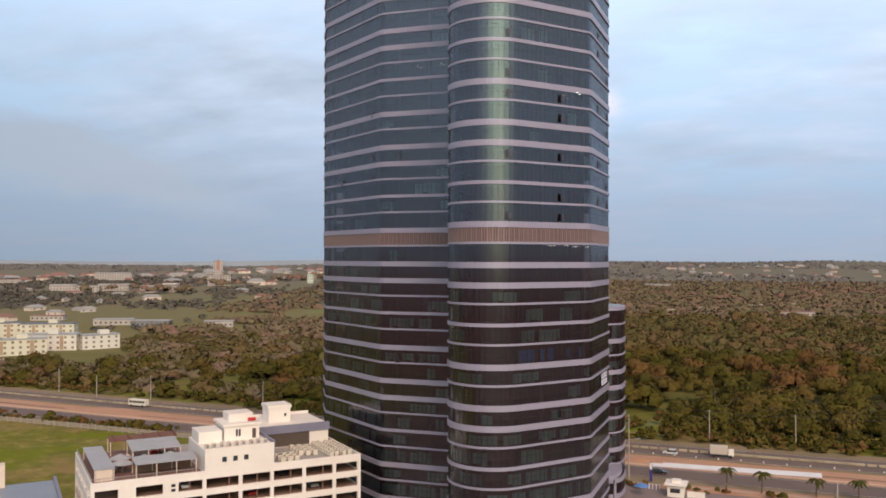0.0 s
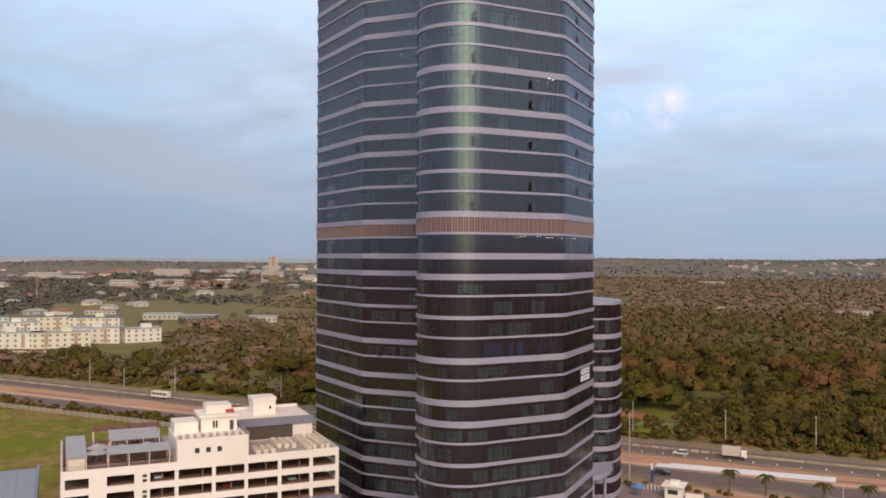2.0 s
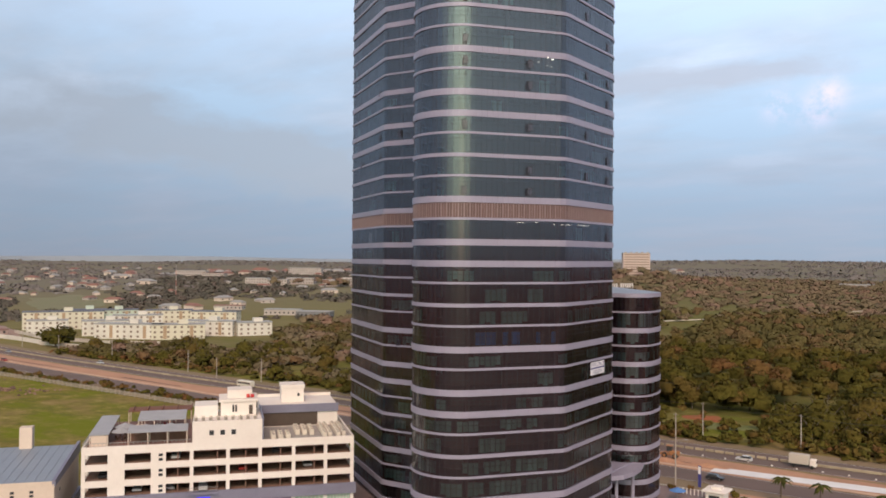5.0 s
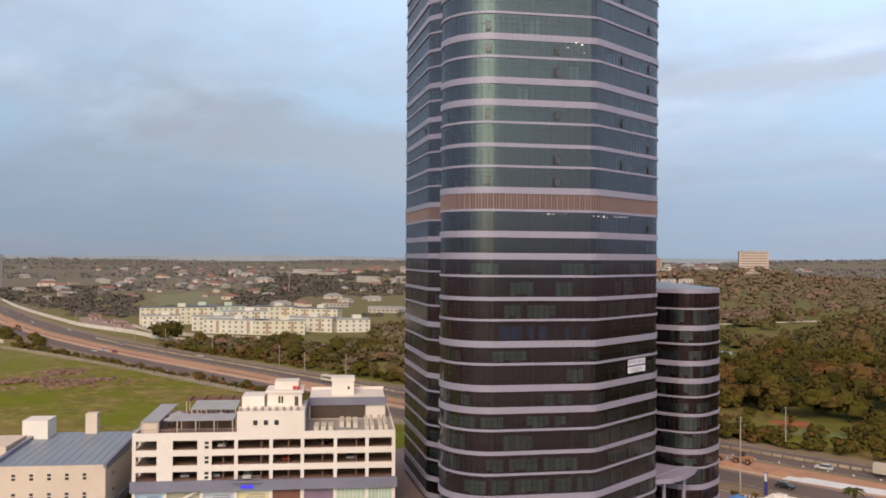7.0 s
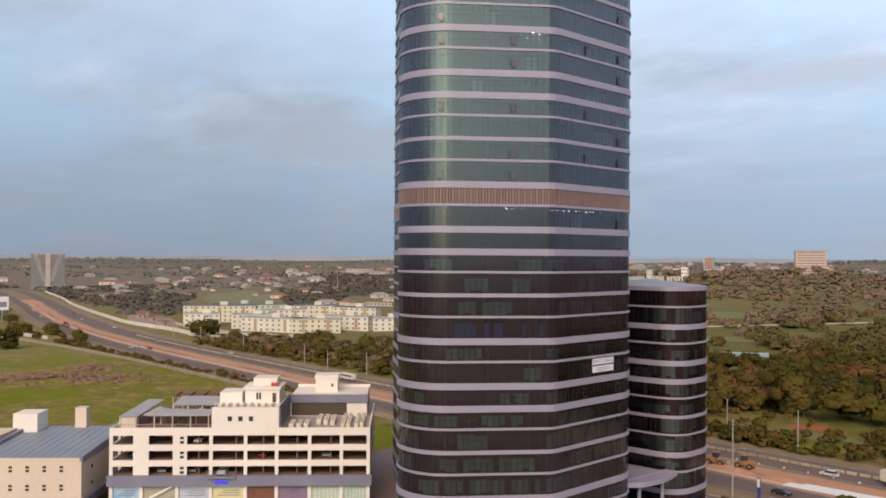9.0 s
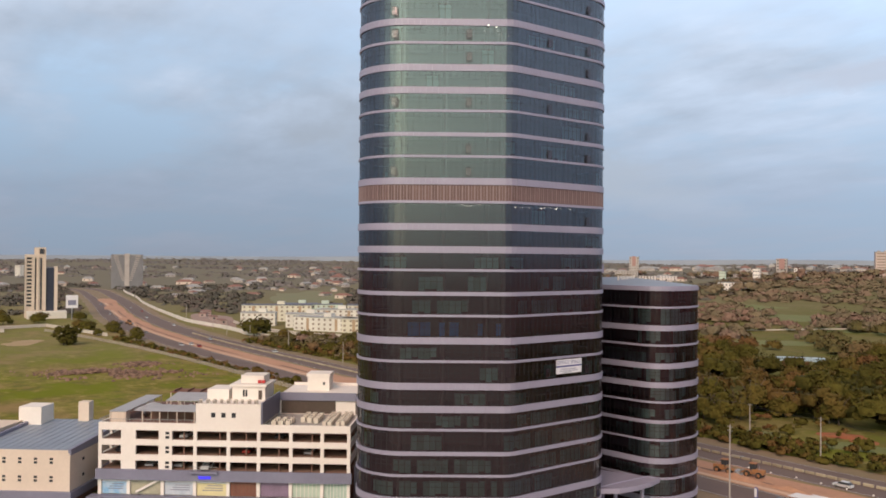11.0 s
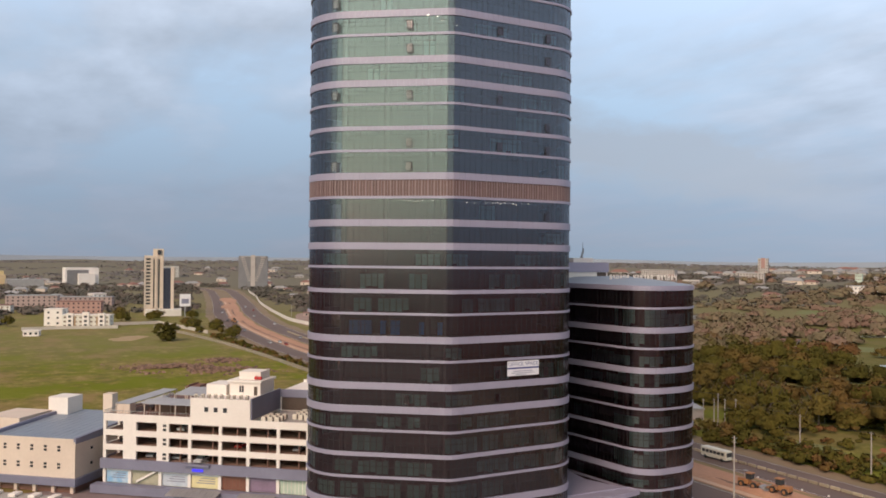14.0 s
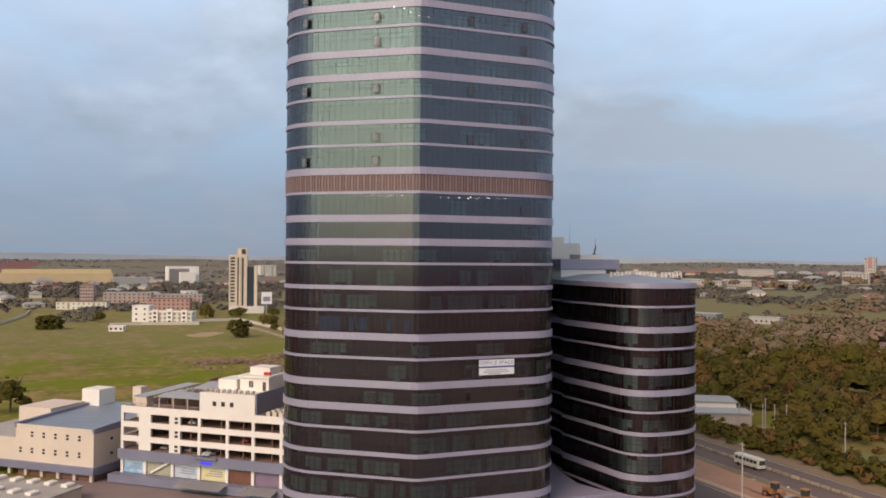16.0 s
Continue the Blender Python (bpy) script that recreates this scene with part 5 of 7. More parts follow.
def palm(x, y, h, seed, lean=0.0):
    rng = random.Random(seed)
    ob = thing("palm_tree", "slender palm with drooping green fronds beside the road", "palm", "roadside palms")
    trunk = Shape()
    p = Vector((x, y, -0.1))
    for k in range(6):
        q = Vector((x + lean * (k + 1) / 6, y, h * (k + 1) / 6))
        trunk.tube(p, q, 0.22 - 0.015 * k, 0.205 - 0.015 * k, 8)
        p = q
    part("trunk", trunk, BARK, ob)
    for k in range(15):
        a = 2 * math.pi * k / 15 + rng.uniform(-0.2, 0.2)
        rise = rng.uniform(0.1, 1.0)
        out = Vector((math.cos(a), math.sin(a), 0))
        side = Vector((-out.y, out.x, 0))
        sh = Shape()
        prev = None
        for j in range(7):
            t = j / 6
            c = p + out * (2.7 * t) + Vector((0, 0, rise * 1.3 * t - 2.6 * t * t * (0.6 + 0.3 * rng.random())))
            w = 0.42 * math.sin(math.pi * min(t * 0.85 + 0.12, 1.0))
            now = (c - side * w - Vector((0, 0, w * 0.5)), c, c + side * w - Vector((0, 0, w * 0.5)))
            if prev:
                sh.quad(prev[0], prev[1], now[1], now[0])
                sh.quad(prev[1], prev[2], now[2], now[1])
            prev = now
        part("frond", sh, PALM_LEAF, ob)


for k, (x, y, h) in enumerate(((-12, 229.5, 5.6), (-3.5, 229.3, 5.4), (9.3, 231.2, 4.4), (19, 232.5, 4.6), (31, 233, 5.0), (43, 234, 5.2))):
    palm(x, y, h, k, 0.3 - 0.1 * k)


# ---- road plant ----
def loader(x, y, turn, seed):
    """A yellow wheel loader: frame, cab, boom, bucket, four wheels."""
    ob = thing("wheel_loader", "dusty yellow wheel loader parked on the road works", "loader", "road plant", "", pose(x, y, 0.05, 0, 0, turn))
    part("rear_frame", bevelled(Shape().box(-2.9, -0.9, 0.8, -0.2, 0.9, 2.0), "rear_frame", YELLOW, 0.1), None, ob)
    part("front_frame", Shape().box(0.0, -0.7, 0.7, 1.7, 0.7, 1.5), YELLOW, ob)
    cab = part("cab", bevelled(Shape().box(-0.9, -0.75, 2.0, 0.5, 0.75, 3.3), "cab", WINDOW_DARK, 0.08), None, ob)
    part("cab_roof", Shape().box(-1.05, -0.85, 3.3, 0.65, 0.85, 3.45), YELLOW, cab)
    for y0 in (-0.55, 0.4):
        part("boom", Shape().hexa([(0.9, y0, 1.3), (3.0, y0, 0.5), (3.0, y0 + 0.15, 0.5), (0.9, y0 + 0.15, 1.3)], [(0.9, y0, 1.7), (3.0, y0, 0.8), (3.0, y0 + 0.15, 0.8), (0.9, y0 + 0.15, 1.7)]), YELLOW, ob)
    part("bucket", Shape().hexa([(2.8, -1.3, 0.05), (4.0, -1.3, 0.05), (4.0, 1.3, 0.05), (2.8, 1.3, 0.05)], [(2.7, -1.3, 1.2), (2.95, -1.3, 1.2), (2.95, 1.3, 1.2), (2.7, 1.3, 1.2)]), STEEL, ob)
    for wx in (-1.9, 1.1):
        for wy in (-1.2, 0.7):
            wheel = part("wheel", Shape().tube((wx, wy, 0.75), (wx, wy + 0.5, 0.75), 0.75, 0.75, 16), RUBBER, ob)
            part("rim", Shape().tube((wx, wy - 0.01, 0.75), (wx, wy + 0.51, 0.75), 0.4, 0.4, 12), YELLOW, wheel)
    part("exhaust", Shape().tube((-1.9, 0.5, 2.0), (-1.9, 0.5, 2.9), 0.07, 0.07, 6), STEEL, ob)


loader(-54.5, 255.5, 12, 1)
loader(-48.2, 257.4, 188, 2)
loader(-593, 281.5, 30, 3)
loader(-583, 279.5, 160, 4)

# spoil round the machines, and a cleared red patch with grass among the trees
def heap_patch(name, label, x0, y0, w, d, h, material, seed, turn=0.0):
    """A low uneven mound: a fine grid, high in the middle and ragged at the rim."""
    sh = Shape()
    n = 22
    c, s = math.cos(radians(turn)), math.sin(radians(turn))
    for j in range(n + 1):
        for i in range(n + 1):
            u, v = 2 * i / n - 1, 2 * j / n - 1
            k = 0.82 + 0.18 * noise.noise(Vector((u * 2, v * 2, seed)))
            x, y = x0 + (c * u * w - s * v * d) * k, y0 + (s * u * w + c * v * d) * k
            r = math.hypot(u, v) * (1 + 0.35 * noise.noise(Vector((u * 1.7, v * 1.7, seed + 5))))
            z = land(x, y) + h * max(0.0, 1 - r) * (1 + 0.7 * noise.noise(Vector((u * 4, v * 4, seed + 9)))) - (0.0 if r < 1 else 0.4)
            sh.v.append((x, y, z + 0.01))
    sh.f = [(j * (n + 1) + i, j * (n + 1) + i + 1, (j + 1) * (n + 1) + i + 1, (j + 1) * (n + 1) + i) for j in range(n) for i in range(n)]
    ob = part(name, sh, material, None, label)
    for p in ob.data.polygons:
        p.use_smooth = True
    return tagged(ob, label, "spoil mound")


RED_SOIL = surface("red_earth", (0.34, 0.085, 0.035), 0.95, 0, 0.3, 0.2, 10, 0.1, other=(0.20, 0.10, 0.04))
heap_patch("spoil_mound", "dug orange soil heaped beside the loaders", -50, 253.4, 9, 2.2, 1.0, SOIL, 3.0)
heap_patch("spoil_mound", "pale orange spoil heaped along the road works", -36, 253.6, 8, 1.8, 0.7, SOIL, 7.0)
heap_patch("red_clearing", "bare red earth of a small clearing among the trees", -60, 323, 9, 5, 0.8, RED_SOIL, 11.0, 20)
heap_patch("red_clearing", "bare red earth at the edge of a clearing", -51, 320.5, 5, 3.0, 0.8, RED_SOIL, 17.0, 20)


# ---- traffic standing on the road ----
def box_truck(m, label):
    ob = thing("box_truck", label, "truck", "", "", m)
    part("box", bevelled(Shape().box(-3.4, -1.15, 1.0, 1.6, 1.15, 3.5), "box", WALLING, 0.06), None, ob)
    cab = part("cab", bevelled(Shape().box(1.8, -1.0, 0.6, 3.4, 1.0, 2.5), "cab", WHITE, 0.15), None, ob)
    part("windscreen", Shape().box(3.38, -0.85, 1.5, 3.44, 0.85, 2.2), WINDOW_DARK, cab)
    part("chassis", Shape().box(-3.3, -0.6, 0.6, 3.0, 0.6, 1.0), RUBBER, ob)
    for x in (-2.2, 2.4):
        for y in (-1.1, 0.8):
            part("wheel", Shape().tube((x, y, 0.48), (x, y + 0.3, 0.48), 0.48, 0.48, 14), RUBBER, ob)


def minibus(m, label):
    ob = thing("bus", label, "bus", "", "", m)
    part("body", bevelled(Shape().box(-4.4, -1.15, 0.5, 4.4, 1.15, 2.9), "body", BUS_PAINT, 0.15), None, ob)
    for y in (-1.17, 1.13):
        for k in range(6):
            part("window", Shape().box(-3.9 + 1.3 * k, y, 1.6, -2.8 + 1.3 * k, y + 0.04, 2.4), WINDOW_DARK, ob)
    part("windscreen", Shape().box(4.38, -0.95, 1.4, 4.44, 0.95, 2.5), WINDOW_DARK, ob)
    for x in (-2.8, 2.9):
        for y in (-1.16, 0.88):
            part("wheel", Shape().tube((x, y, 0.45), (x, y + 0.28, 0.45), 0.45, 0.45, 14), RUBBER, ob)


box_truck(pose(-15, 267.5, 0.05, 0, 0, 1), "white box truck on the dusty carriageway")
minibus(pose(-238, 274.5, 0.05, 0, 0, 178), "cream bus with dark windows on the highway")
minibus(pose(-78.5, 269.8, 0.05, 0, 0, 0), "cream bus with dark windows on the highway")
for x, off, turn, c, name in ((-29, -15.5, 1, CAR_DARK, "black"), (-26.6, 9.6, 181, CAR_WHITE, "white"), (-352, 19.0, 176, CAR_WHITE, "white"), (-415, -13.0, -4, CAR_WHITE, "white"), (-448, 12.0, 174, CAR_GREY, "silver"), (-505, -12.0, -8, CAR_GREY, "silver"),
                              (-560, 18.5, 170, CAR_WHITE, "white"), (-413, -7.2, -4, CAR_WHITE, "white"), (-405, -6.6, -4, CAR_RED, "red"), (-602, -13.5, -11, CAR_DARK, "black"), (-650, 12.5, 168, CAR_WHITE, "white"), (-700, -12.0, -12, CAR_WHITE, "white"), (-735, 18.0, 166, CAR_RED, "red"), (-790, 12.0, 166, CAR_WHITE, "white"), (-850, -12.5, -14, CAR_GREY, "silver")):
    i = min(range(len(ROAD_LINE)), key=lambda j: abs(ROAD_LINE[j].x - x))
    p = beside(ROAD_LINE, i, off)
    car(pose(p.x, p.y, land(p.x, p.y) + 0.06, 0, 0, turn), c, name + " car on the dusty highway")

# rubble in the field
heap = Shape()
rng = random.Random(9)
for k in range(2000):
    u, v = rng.gauss(0, 1), rng.gauss(0, 1)
    cx, cy, along, across = rng.choice(((-328, 180, 13, 8), (-328, 180, 13, 8), (-328, 180, 13, 8), (-347, 209, 7, 4), (-314, 198, 14, 6), (-314, 198, 14, 6)))
    x, y = cx + along * 0.45 * u - across * 0.9 * v, cy + along * 0.75 * u + across * 0.4 * v
    if noise.noise(Vector((x * 0.07, y * 0.07, 2.0))) < -0.12:
        continue
    r = rng.uniform(0.3, 1.1) * (1.0 if abs(u) < 1.5 else 0.6)
    z = max(0.0, 0.9 - 0.4 * (u * u + v * v)) * rng.random()
    a = [Vector((rng.uniform(-1, 1), rng.uniform(-1, 1), rng.uniform(-0.3, 0.8))) * r for _ in range(2)]
    heap.hexa([(x - r, y - r * .7, z - .2), (x + r * .8, y - r, z - .2), (x + r, y + r * .8, z - .2), (x - r * .7, y + r, z - .2)],
              [(x - r * .5 + a[0].x * .3, y - r * .4, z + r * .6), (x + r * .4, y - r * .5, z + r * .5), (x + r * .5, y + r * .4 + a[1].y * .3, z + r * .7), (x - r * .4, y + r * .5, z + r * .55)])
tagged(part("rubble", heap, RUBBLE), "low brown heap of rubble and rough grass in the field", "rubble", "", "stuff")


# ---- buildings further off ----
def windows_on(parent, a, b, z0, floors, step_z, count, width, height, mat=WINDOW_DARK, proud=0.05):
    """Rows of windows on the wall from a to b (seen from outside, left to right), each a pane in a shallow frame."""
    a, b = Vector(a), Vector(b)
    t = (b - a).normalized()
    n = Vector((t.y, -t.x))
    for f in range(floors):
        for k in range(count):
            c = a.lerp(b, (k + 0.5) / count)
            p, q = c - t * width / 2, c + t * width / 2
            o = n * proud
            z = z0 + step_z * f
            base = [p, p + o, q + o, q]
            part("window", Shape().hexa([(v.x, v.y, z) for v in base], [(v.x, v.y, z + height) for v in base]), mat, parent)


def oblong(cx, cy, w, d, turn):
    """Four plan corners, counter-clockwise, of a rectangle."""
    c, s = math.cos(radians(turn)), math.sin(radians(turn))
    return [(cx + c * x - s * y, cy + s * x + c * y) for x, y in ((-w / 2, -d / 2), (w / 2, -d / 2), (w / 2, d / 2), (-w / 2, d / 2))]


def flat_block(name, label, category, cx, cy, w, d, turn, h, wall, roof, floors, count, side=2, base=None, group="", win=(1.5, 1.4)):
    """A plain flat-roofed block with its storeys of windows and a parapet."""
    z = land(cx, cy) if base is None else base
    ob = thing(name, label, category, group)
    c = oblong(cx, cy, w, d, turn)
    part("wall", Shape().prism(c, min(z, land(cx, cy)) - 1.0, z + h), wall, ob)
    part("roof", Shape().prism(oblong(cx, cy, w + 0.8, d + 0.8, turn), z + h, z + h + 0.5), roof, ob)
    step = h / floors
    for i, k in ((0, count), (1, side), (2, 0), (3, side)):
        if k:
            windows_on(ob, c[i], c[(i + 1) % 4], z + step * 0.3, floors, step, k, win[0], min(win[1], step * 0.5), TAN_WINDOW if wall in (APT_CREAM, APT_MINT, APT_PALE) else WINDOW_DARK)
            if wall in (APT_CREAM, APT_MINT, APT_PALE) and k > 6:
                windows_on(ob, c[i], c[(i + 1) % 4], z + 0.5, 1, h, k // 4, 2.2, h - 1.2, TAN_STRIP, 0.09)
    return ob


TAN_WINDOW = surface("tan_window", (0.23, 0.17, 0.125), 0.4, 0, 0.2, 0.3)
TAN_STRIP = surface("tan_stair_strip", (0.44, 0.31, 0.20), 0.8, 0, 0.1, 0.3)
# far walls: white dulled in the colour to stand for haze
PALE_FAR = surface("hazed_pale_render", (0.48, 0.425, 0.385), 0.85, 0, 0.1, 0.1)
APT_CREAM = surface("pale_yellow_apartment", (0.66, 0.62, 0.49), 0.85, 0, 0.08, 0.1, other=(0.60, 0.56, 0.45))
APT_MINT = surface("mint_apartment", (0.54, 0.61, 0.51), 0.85, 0, 0.06, 0.1)
APT_PALE = surface("off_white_apartment", (0.74, 0.70, 0.62), 0.85, 0, 0.06, 0.1)
SLATE = surface("slate_blue_roof", (0.14, 0.15, 0.19), 0.7, 0, 0.1, 0.2)
TILE_RED = surface("red_tile_roof", (0.28, 0.145, 0.115), 0.85, 0, 0.15, 0.4)
IRON_ROOF = surface("pale_iron_roof", (0.40, 0.385, 0.37), 0.5, 0.2, 0.15, 0.2)
ROSE_BRICK = surface("rose_brick", (0.46, 0.28, 0.24), 0.9, 0, 0.15, 0.2)
BRICK = surface("pinkish_brick", (0.44, 0.33, 0.295), 0.9, 0, 0.15, 0.2)
STONE_BEIGE = surface("beige_cladding", (0.66, 0.55, 0.44), 0.7, 0, 0.06, 0.1)
MALL_YELLOW = surface("yellow_ochre_wall", (0.62, 0.47, 0.28), 0.8, 0, 0.08, 0.05)
GREY_WALL = surface("grey_cladding", (0.21, 0.205, 0.21), 0.7, 0, 0.1, 0.1)

for cx, cy, w, turn, wall, roof, h in ((-564, 392, 56, 56, APT_CREAM, SLATE, 13.0), (-548, 424, 34, 56, APT_MINT, SLATE, 13.4), (-505, 414, 34, 56, APT_PALE, IRON_ROOF, 11.8), (-513, 448, 34, 50, APT_CREAM, SLATE, 13.6),
                                       (-481, 466, 36, 30, APT_CREAM, SLATE, 13.0), (-497, 382, 30, 56, APT_PALE, IRON_ROOF, 10.0), (-462, 378, 46, 30, APT_PALE, IRON_ROOF, 9.6), (-436, 396, 34, 50, APT_CREAM, IRON_ROOF, 9.6),
                                       (-440, 426, 36, 30, APT_PALE, IRON_ROOF, 10.0), (-418, 446, 24, 60, APT_PALE, IRON_ROOF, 9.0), (-532, 360, 26, 56, APT_PALE, IRON_ROOF, 9.6), (-580, 420, 30, 56, APT_MINT, SLATE, 12.5)):
    flat_block("apartment_block", "pale four-storey apartment block with rows of small windows", "apartment block", cx, cy, w, 11.5, turn, h, wall, roof, 4 if h > 11 else 3, int(w / 4.2), 2, None, "apartment estate")
    c, s = math.cos(radians(turn)), math.sin(radians(turn))
    tower_bit = thing("stair_block", "pale stair head on an apartment roof", "stair head", "apartment estate")
    part("wall", Shape().prism(oblong(cx + c * 3, cy + s * 3, 6, 6, turn), h + 0.4, h + 3.0), wall, tower_bit)
part("boundary_wall", slab_along([(-404, 366), (-440, 346), (-500, 338), (-560, 352)], 0.3, 0, 2.2), WALLING, None, "pale painted estate wall", "structure")

# beige tower to the west
west = thing("beige_tower", "beige office tower with dark window strips and a blue glass side", "tower")
c = oblong(-706, 240, 17, 16, -12)
part("wall", Shape().prism(c, 0, 52.5), STONE_BEIGE, west)
part("crown", Shape().prism(oblong(-705.5, 243.5, 8, 9, -12), 52.5, 58.5), STONE_BEIGE, west)
part("podium", Shape().prism(oblong(-693, 246, 24, 30, -12), 0, 5.5), APT_PALE, west)
c12, s12 = math.cos(radians(-12)), math.sin(radians(-12))


def on_west(u, v):
    return -706 + c12 * u - s12 * v, 240 + s12 * u + c12 * v


for k in range(14):
    part("window", Shape().prism(oblong(*on_west(8.55, -4.6), 0.3, 3.6, -12), 9.5 + 3.0 * k, 11.1 + 3.0 * k), WINDOW_DARK, west)
windows_on(west, c[0], c[1], 9.0, 14, 3.0, 3, 2.2, 1.6)
for v, w in ((-7.4, 1.2), (-1.6, 2.0), (1.9, 1.6), (6.9, 2.2)):
    part("pilaster", Shape().prism(oblong(*on_west(8.8, v), 1.0, w, -12), 6.0, 51.0), STONE_BEIGE, west)
for v, w in ((0.1, 0.9), (4.3, 1.3)):
    part("glass_strip", Shape().prism(oblong(*on_west(8.55, v), 0.4, w, -12), 6.5, 49.5), WINDOW_DARK, west)
part("crown_window", Shape().prism(oblong(*on_west(4.9, 4.6), 0.6, 3.2, -12), 53.2, 57.4), WINDOW_DARK, west)
part("antenna", Shape().tube((-706, 243, 58.5), (-706, 243, 64.0), 0.15, 0.08, 6), STEEL, west)
side = part("glass_wing", Shape().prism(oblong(*on_west(1.0, 11.2), 14, 6.4, -12), 0, 41.5), surface("blue_black_glass", (0.055, 0.06, 0.085), 0.3, 0.3), west)
part("wing_end", Shape().prism(oblong(*on_west(1.5, 15.6), 14.5, 2.6, -12), 0, 42.5), STONE_BEIGE, side)
billboard = thing("billboard", "white roadside billboard on a post", "billboard")
part("panel", Shape().prism(oblong(-657.3, 256.8, 1.2, 9, -12), 9.6, 20), CLOTH_BANNER, billboard)
part("print", Shape().prism(oblong(-656.6, 256.7, 0.1, 6, -12), 12, 16), LILAC, billboard)
part("post", Shape().tube((-657.3, 256.8, 0), (-657.3, 256.8, 9.6), 0.5, 0.5), STEEL, billboard)

twin = thing("grey_slab_tower", "grey office block with white stepped bands tapering downwards", "tower")
part("wall", Shape().prism(oblong(-1286, 501, 18, 46, -20), 0, 53), GREY_WALL, twin)
for k in range(13):
    off = 16.5 - 0.95 * k
    for sgn in (-1, 1):
        part("band", Shape().prism(oblong(-1277.4 + 0.342 * sgn * off, 497.9 + 0.94 * sgn * off, 0.8, 7.0 - 0.15 * k, -20), 49.8 - 3.1 * k, 51.0 - 3.1 * k), PALE_FAR, twin)
part("top_band", Shape().prism(oblong(-1277.4, 497.9, 0.9, 40, -20), 51.6, 53.2), IRON_ROOF, twin)
part("spine", Shape().prism(oblong(-1277.3, 497.9, 1.4, 7.0, -20), 4, 54.5), PALE_FAR, twin)

flat_block("white_villa_block", "white three-storey block with dark windows at the field's edge", "apartment block", -612, 153, 13, 12, 66, 12.0, WHITE, WHITE, 3, 2, 1)
flat_block("white_apartment_row", "white three-storey apartment row at the field's edge", "apartment block", -583, 172, 33, 10, 66, 9.0, APT_PALE, WHITE, 3, 9, 1, None, "", (1.8, 1.3))
flat_block("pink_apartment_row", "pink-brown apartment row behind the field", "apartment block", -752, 184, 38, 11, 72, 10.5, ROSE_BRICK, TILE_RED, 3, 9, 2)
flat_block("brick_block", "reddish brick block beyond the field", "apartment block", -830, 150, 46, 14, 75, 13, BRICK, IRON_ROOF, 4, 10, 2)
flat_block("brick_block", "pinkish brick block with a taller middle beyond the field", "apartment block", -842, 112, 13, 12, 75, 20, BRICK, TILE_RED, 6, 5, 2)
flat_block("brick_block", "low brick block beyond the field", "apartment block", -850, 196, 60, 12, 70, 10, BRICK, IRON_ROOF, 3, 13, 2)
flat_block("pale_row", "pale low row of houses beyond the field", "apartment block", -780, 108, 46, 10, 72, 7, APT_PALE, TILE_RED, 2, 10, 2)
flat_block("field_house", "small white house standing in the field", "house", -528, 132, 9.5, 6, 73, 3.2, WHITE, WHITE, 1, 3, 1)
mall = thing("yellow_mall", "long ochre-yellow mall building far off", "mall")
part("wall", Shape().prism(oblong(-1500, 30, 24, 235, 4), 0, 19), MALL_YELLOW, mall)
part("upper_wall", Shape().prism(oblong(-1510, 60, 20, 170, 4), 19, 25), surface("pale_ochre_wall", (0.62, 0.50, 0.27), 0.8), mall)
part("grey_hall", Shape().prism(oblong(-1480, 175, 30, 55, 4), 0, 12), IRON_ROOF, mall)
for k in range(20):
    y = -80 + 11.3 * k
    part("bay", Shape().box(-1488.2 + 0.07 * (y + 80) * -1, y, 2, -1487.4 - 0.07 * (y + 80), y + 5, 12), IRON_ROOF if k % 3 else BRICK, mall)
arch = thing("portal_building", "white portal-framed office block with a dark front", "office building")
part("frame", Shape().prism(oblong(-1550, 268, 22, 56, 8), 0, 30), WHITE, arch)
part("front", Shape().prism(oblong(-1538.6, 262, 1.2, 36, 8), 0, 26), GREY_WALL, arch)
part("inner_block", Shape().prism(oblong(-1536, 276, 8, 28, 8), 0, 20), WHITE, arch)
flat_block("pale_office", "pale office block far to the west", "office building", -1907, 489, 22, 40, 15, 24, APT_PALE, WHITE, 8, 4, 8)
flat_block("pale_office", "pale office block far to the west", "office building", -880, 214, 14, 14, 15, 12, WHITE, WHITE, 3, 3, 3)

# hill buildings to the north
hotel = flat_block("hotel_block", "pale pink hotel block with rows of balconies on a wooded hill", "hotel", -397, 1101, 35, 16, 30, 30, surface("pinkish_hotel", (0.60, 0.47, 0.41), 0.8), IRON_ROOF, 9, 0, 0, 33)
corner = oblong(-397, 1101, 35, 16, 30)
for f in range(9):
    windows_on(hotel, corner[0], corner[1], 34.4 + 3.3 * f, 1, 3.0, 1, 32.0, 1.0, TAN_WINDOW, 0.06)
    windows_on(hotel, corner[1], corner[2], 34.4 + 3.3 * f, 1, 3.0, 2, 4.0, 1.0, TAN_WINDOW)
windows_on(hotel, corner[0], corner[1], 63.4, 1, 3.0, 5, 3.2, 1.4, PALE_FAR, 0.4)
tower_a = flat_block("red_white_tower", "white block with a red upper storey on the hill", "tower", -911, 1262, 16, 14, 35, 27, PALE_FAR, PALE_FAR, 6, 4, 3, 29)
flat_block("white_hill_block", "white block below the red tower", "apartment block", -791, 1098, 34, 14, 35, 10, PALE_FAR, PALE_FAR, 3, 8, 2, 24)
flat_block("long_white_block", "long white building on the far ridge", "hospital", -823, 1343, 42, 16, 32, 7, PALE_FAR, IRON_ROOF, 2, 10, 2)
flat_block("long_white_block", "long white building on the far ridge", "hospital", -774, 1377, 44, 16, 28, 6.5, PALE_FAR, IRON_ROOF, 2, 12, 2)
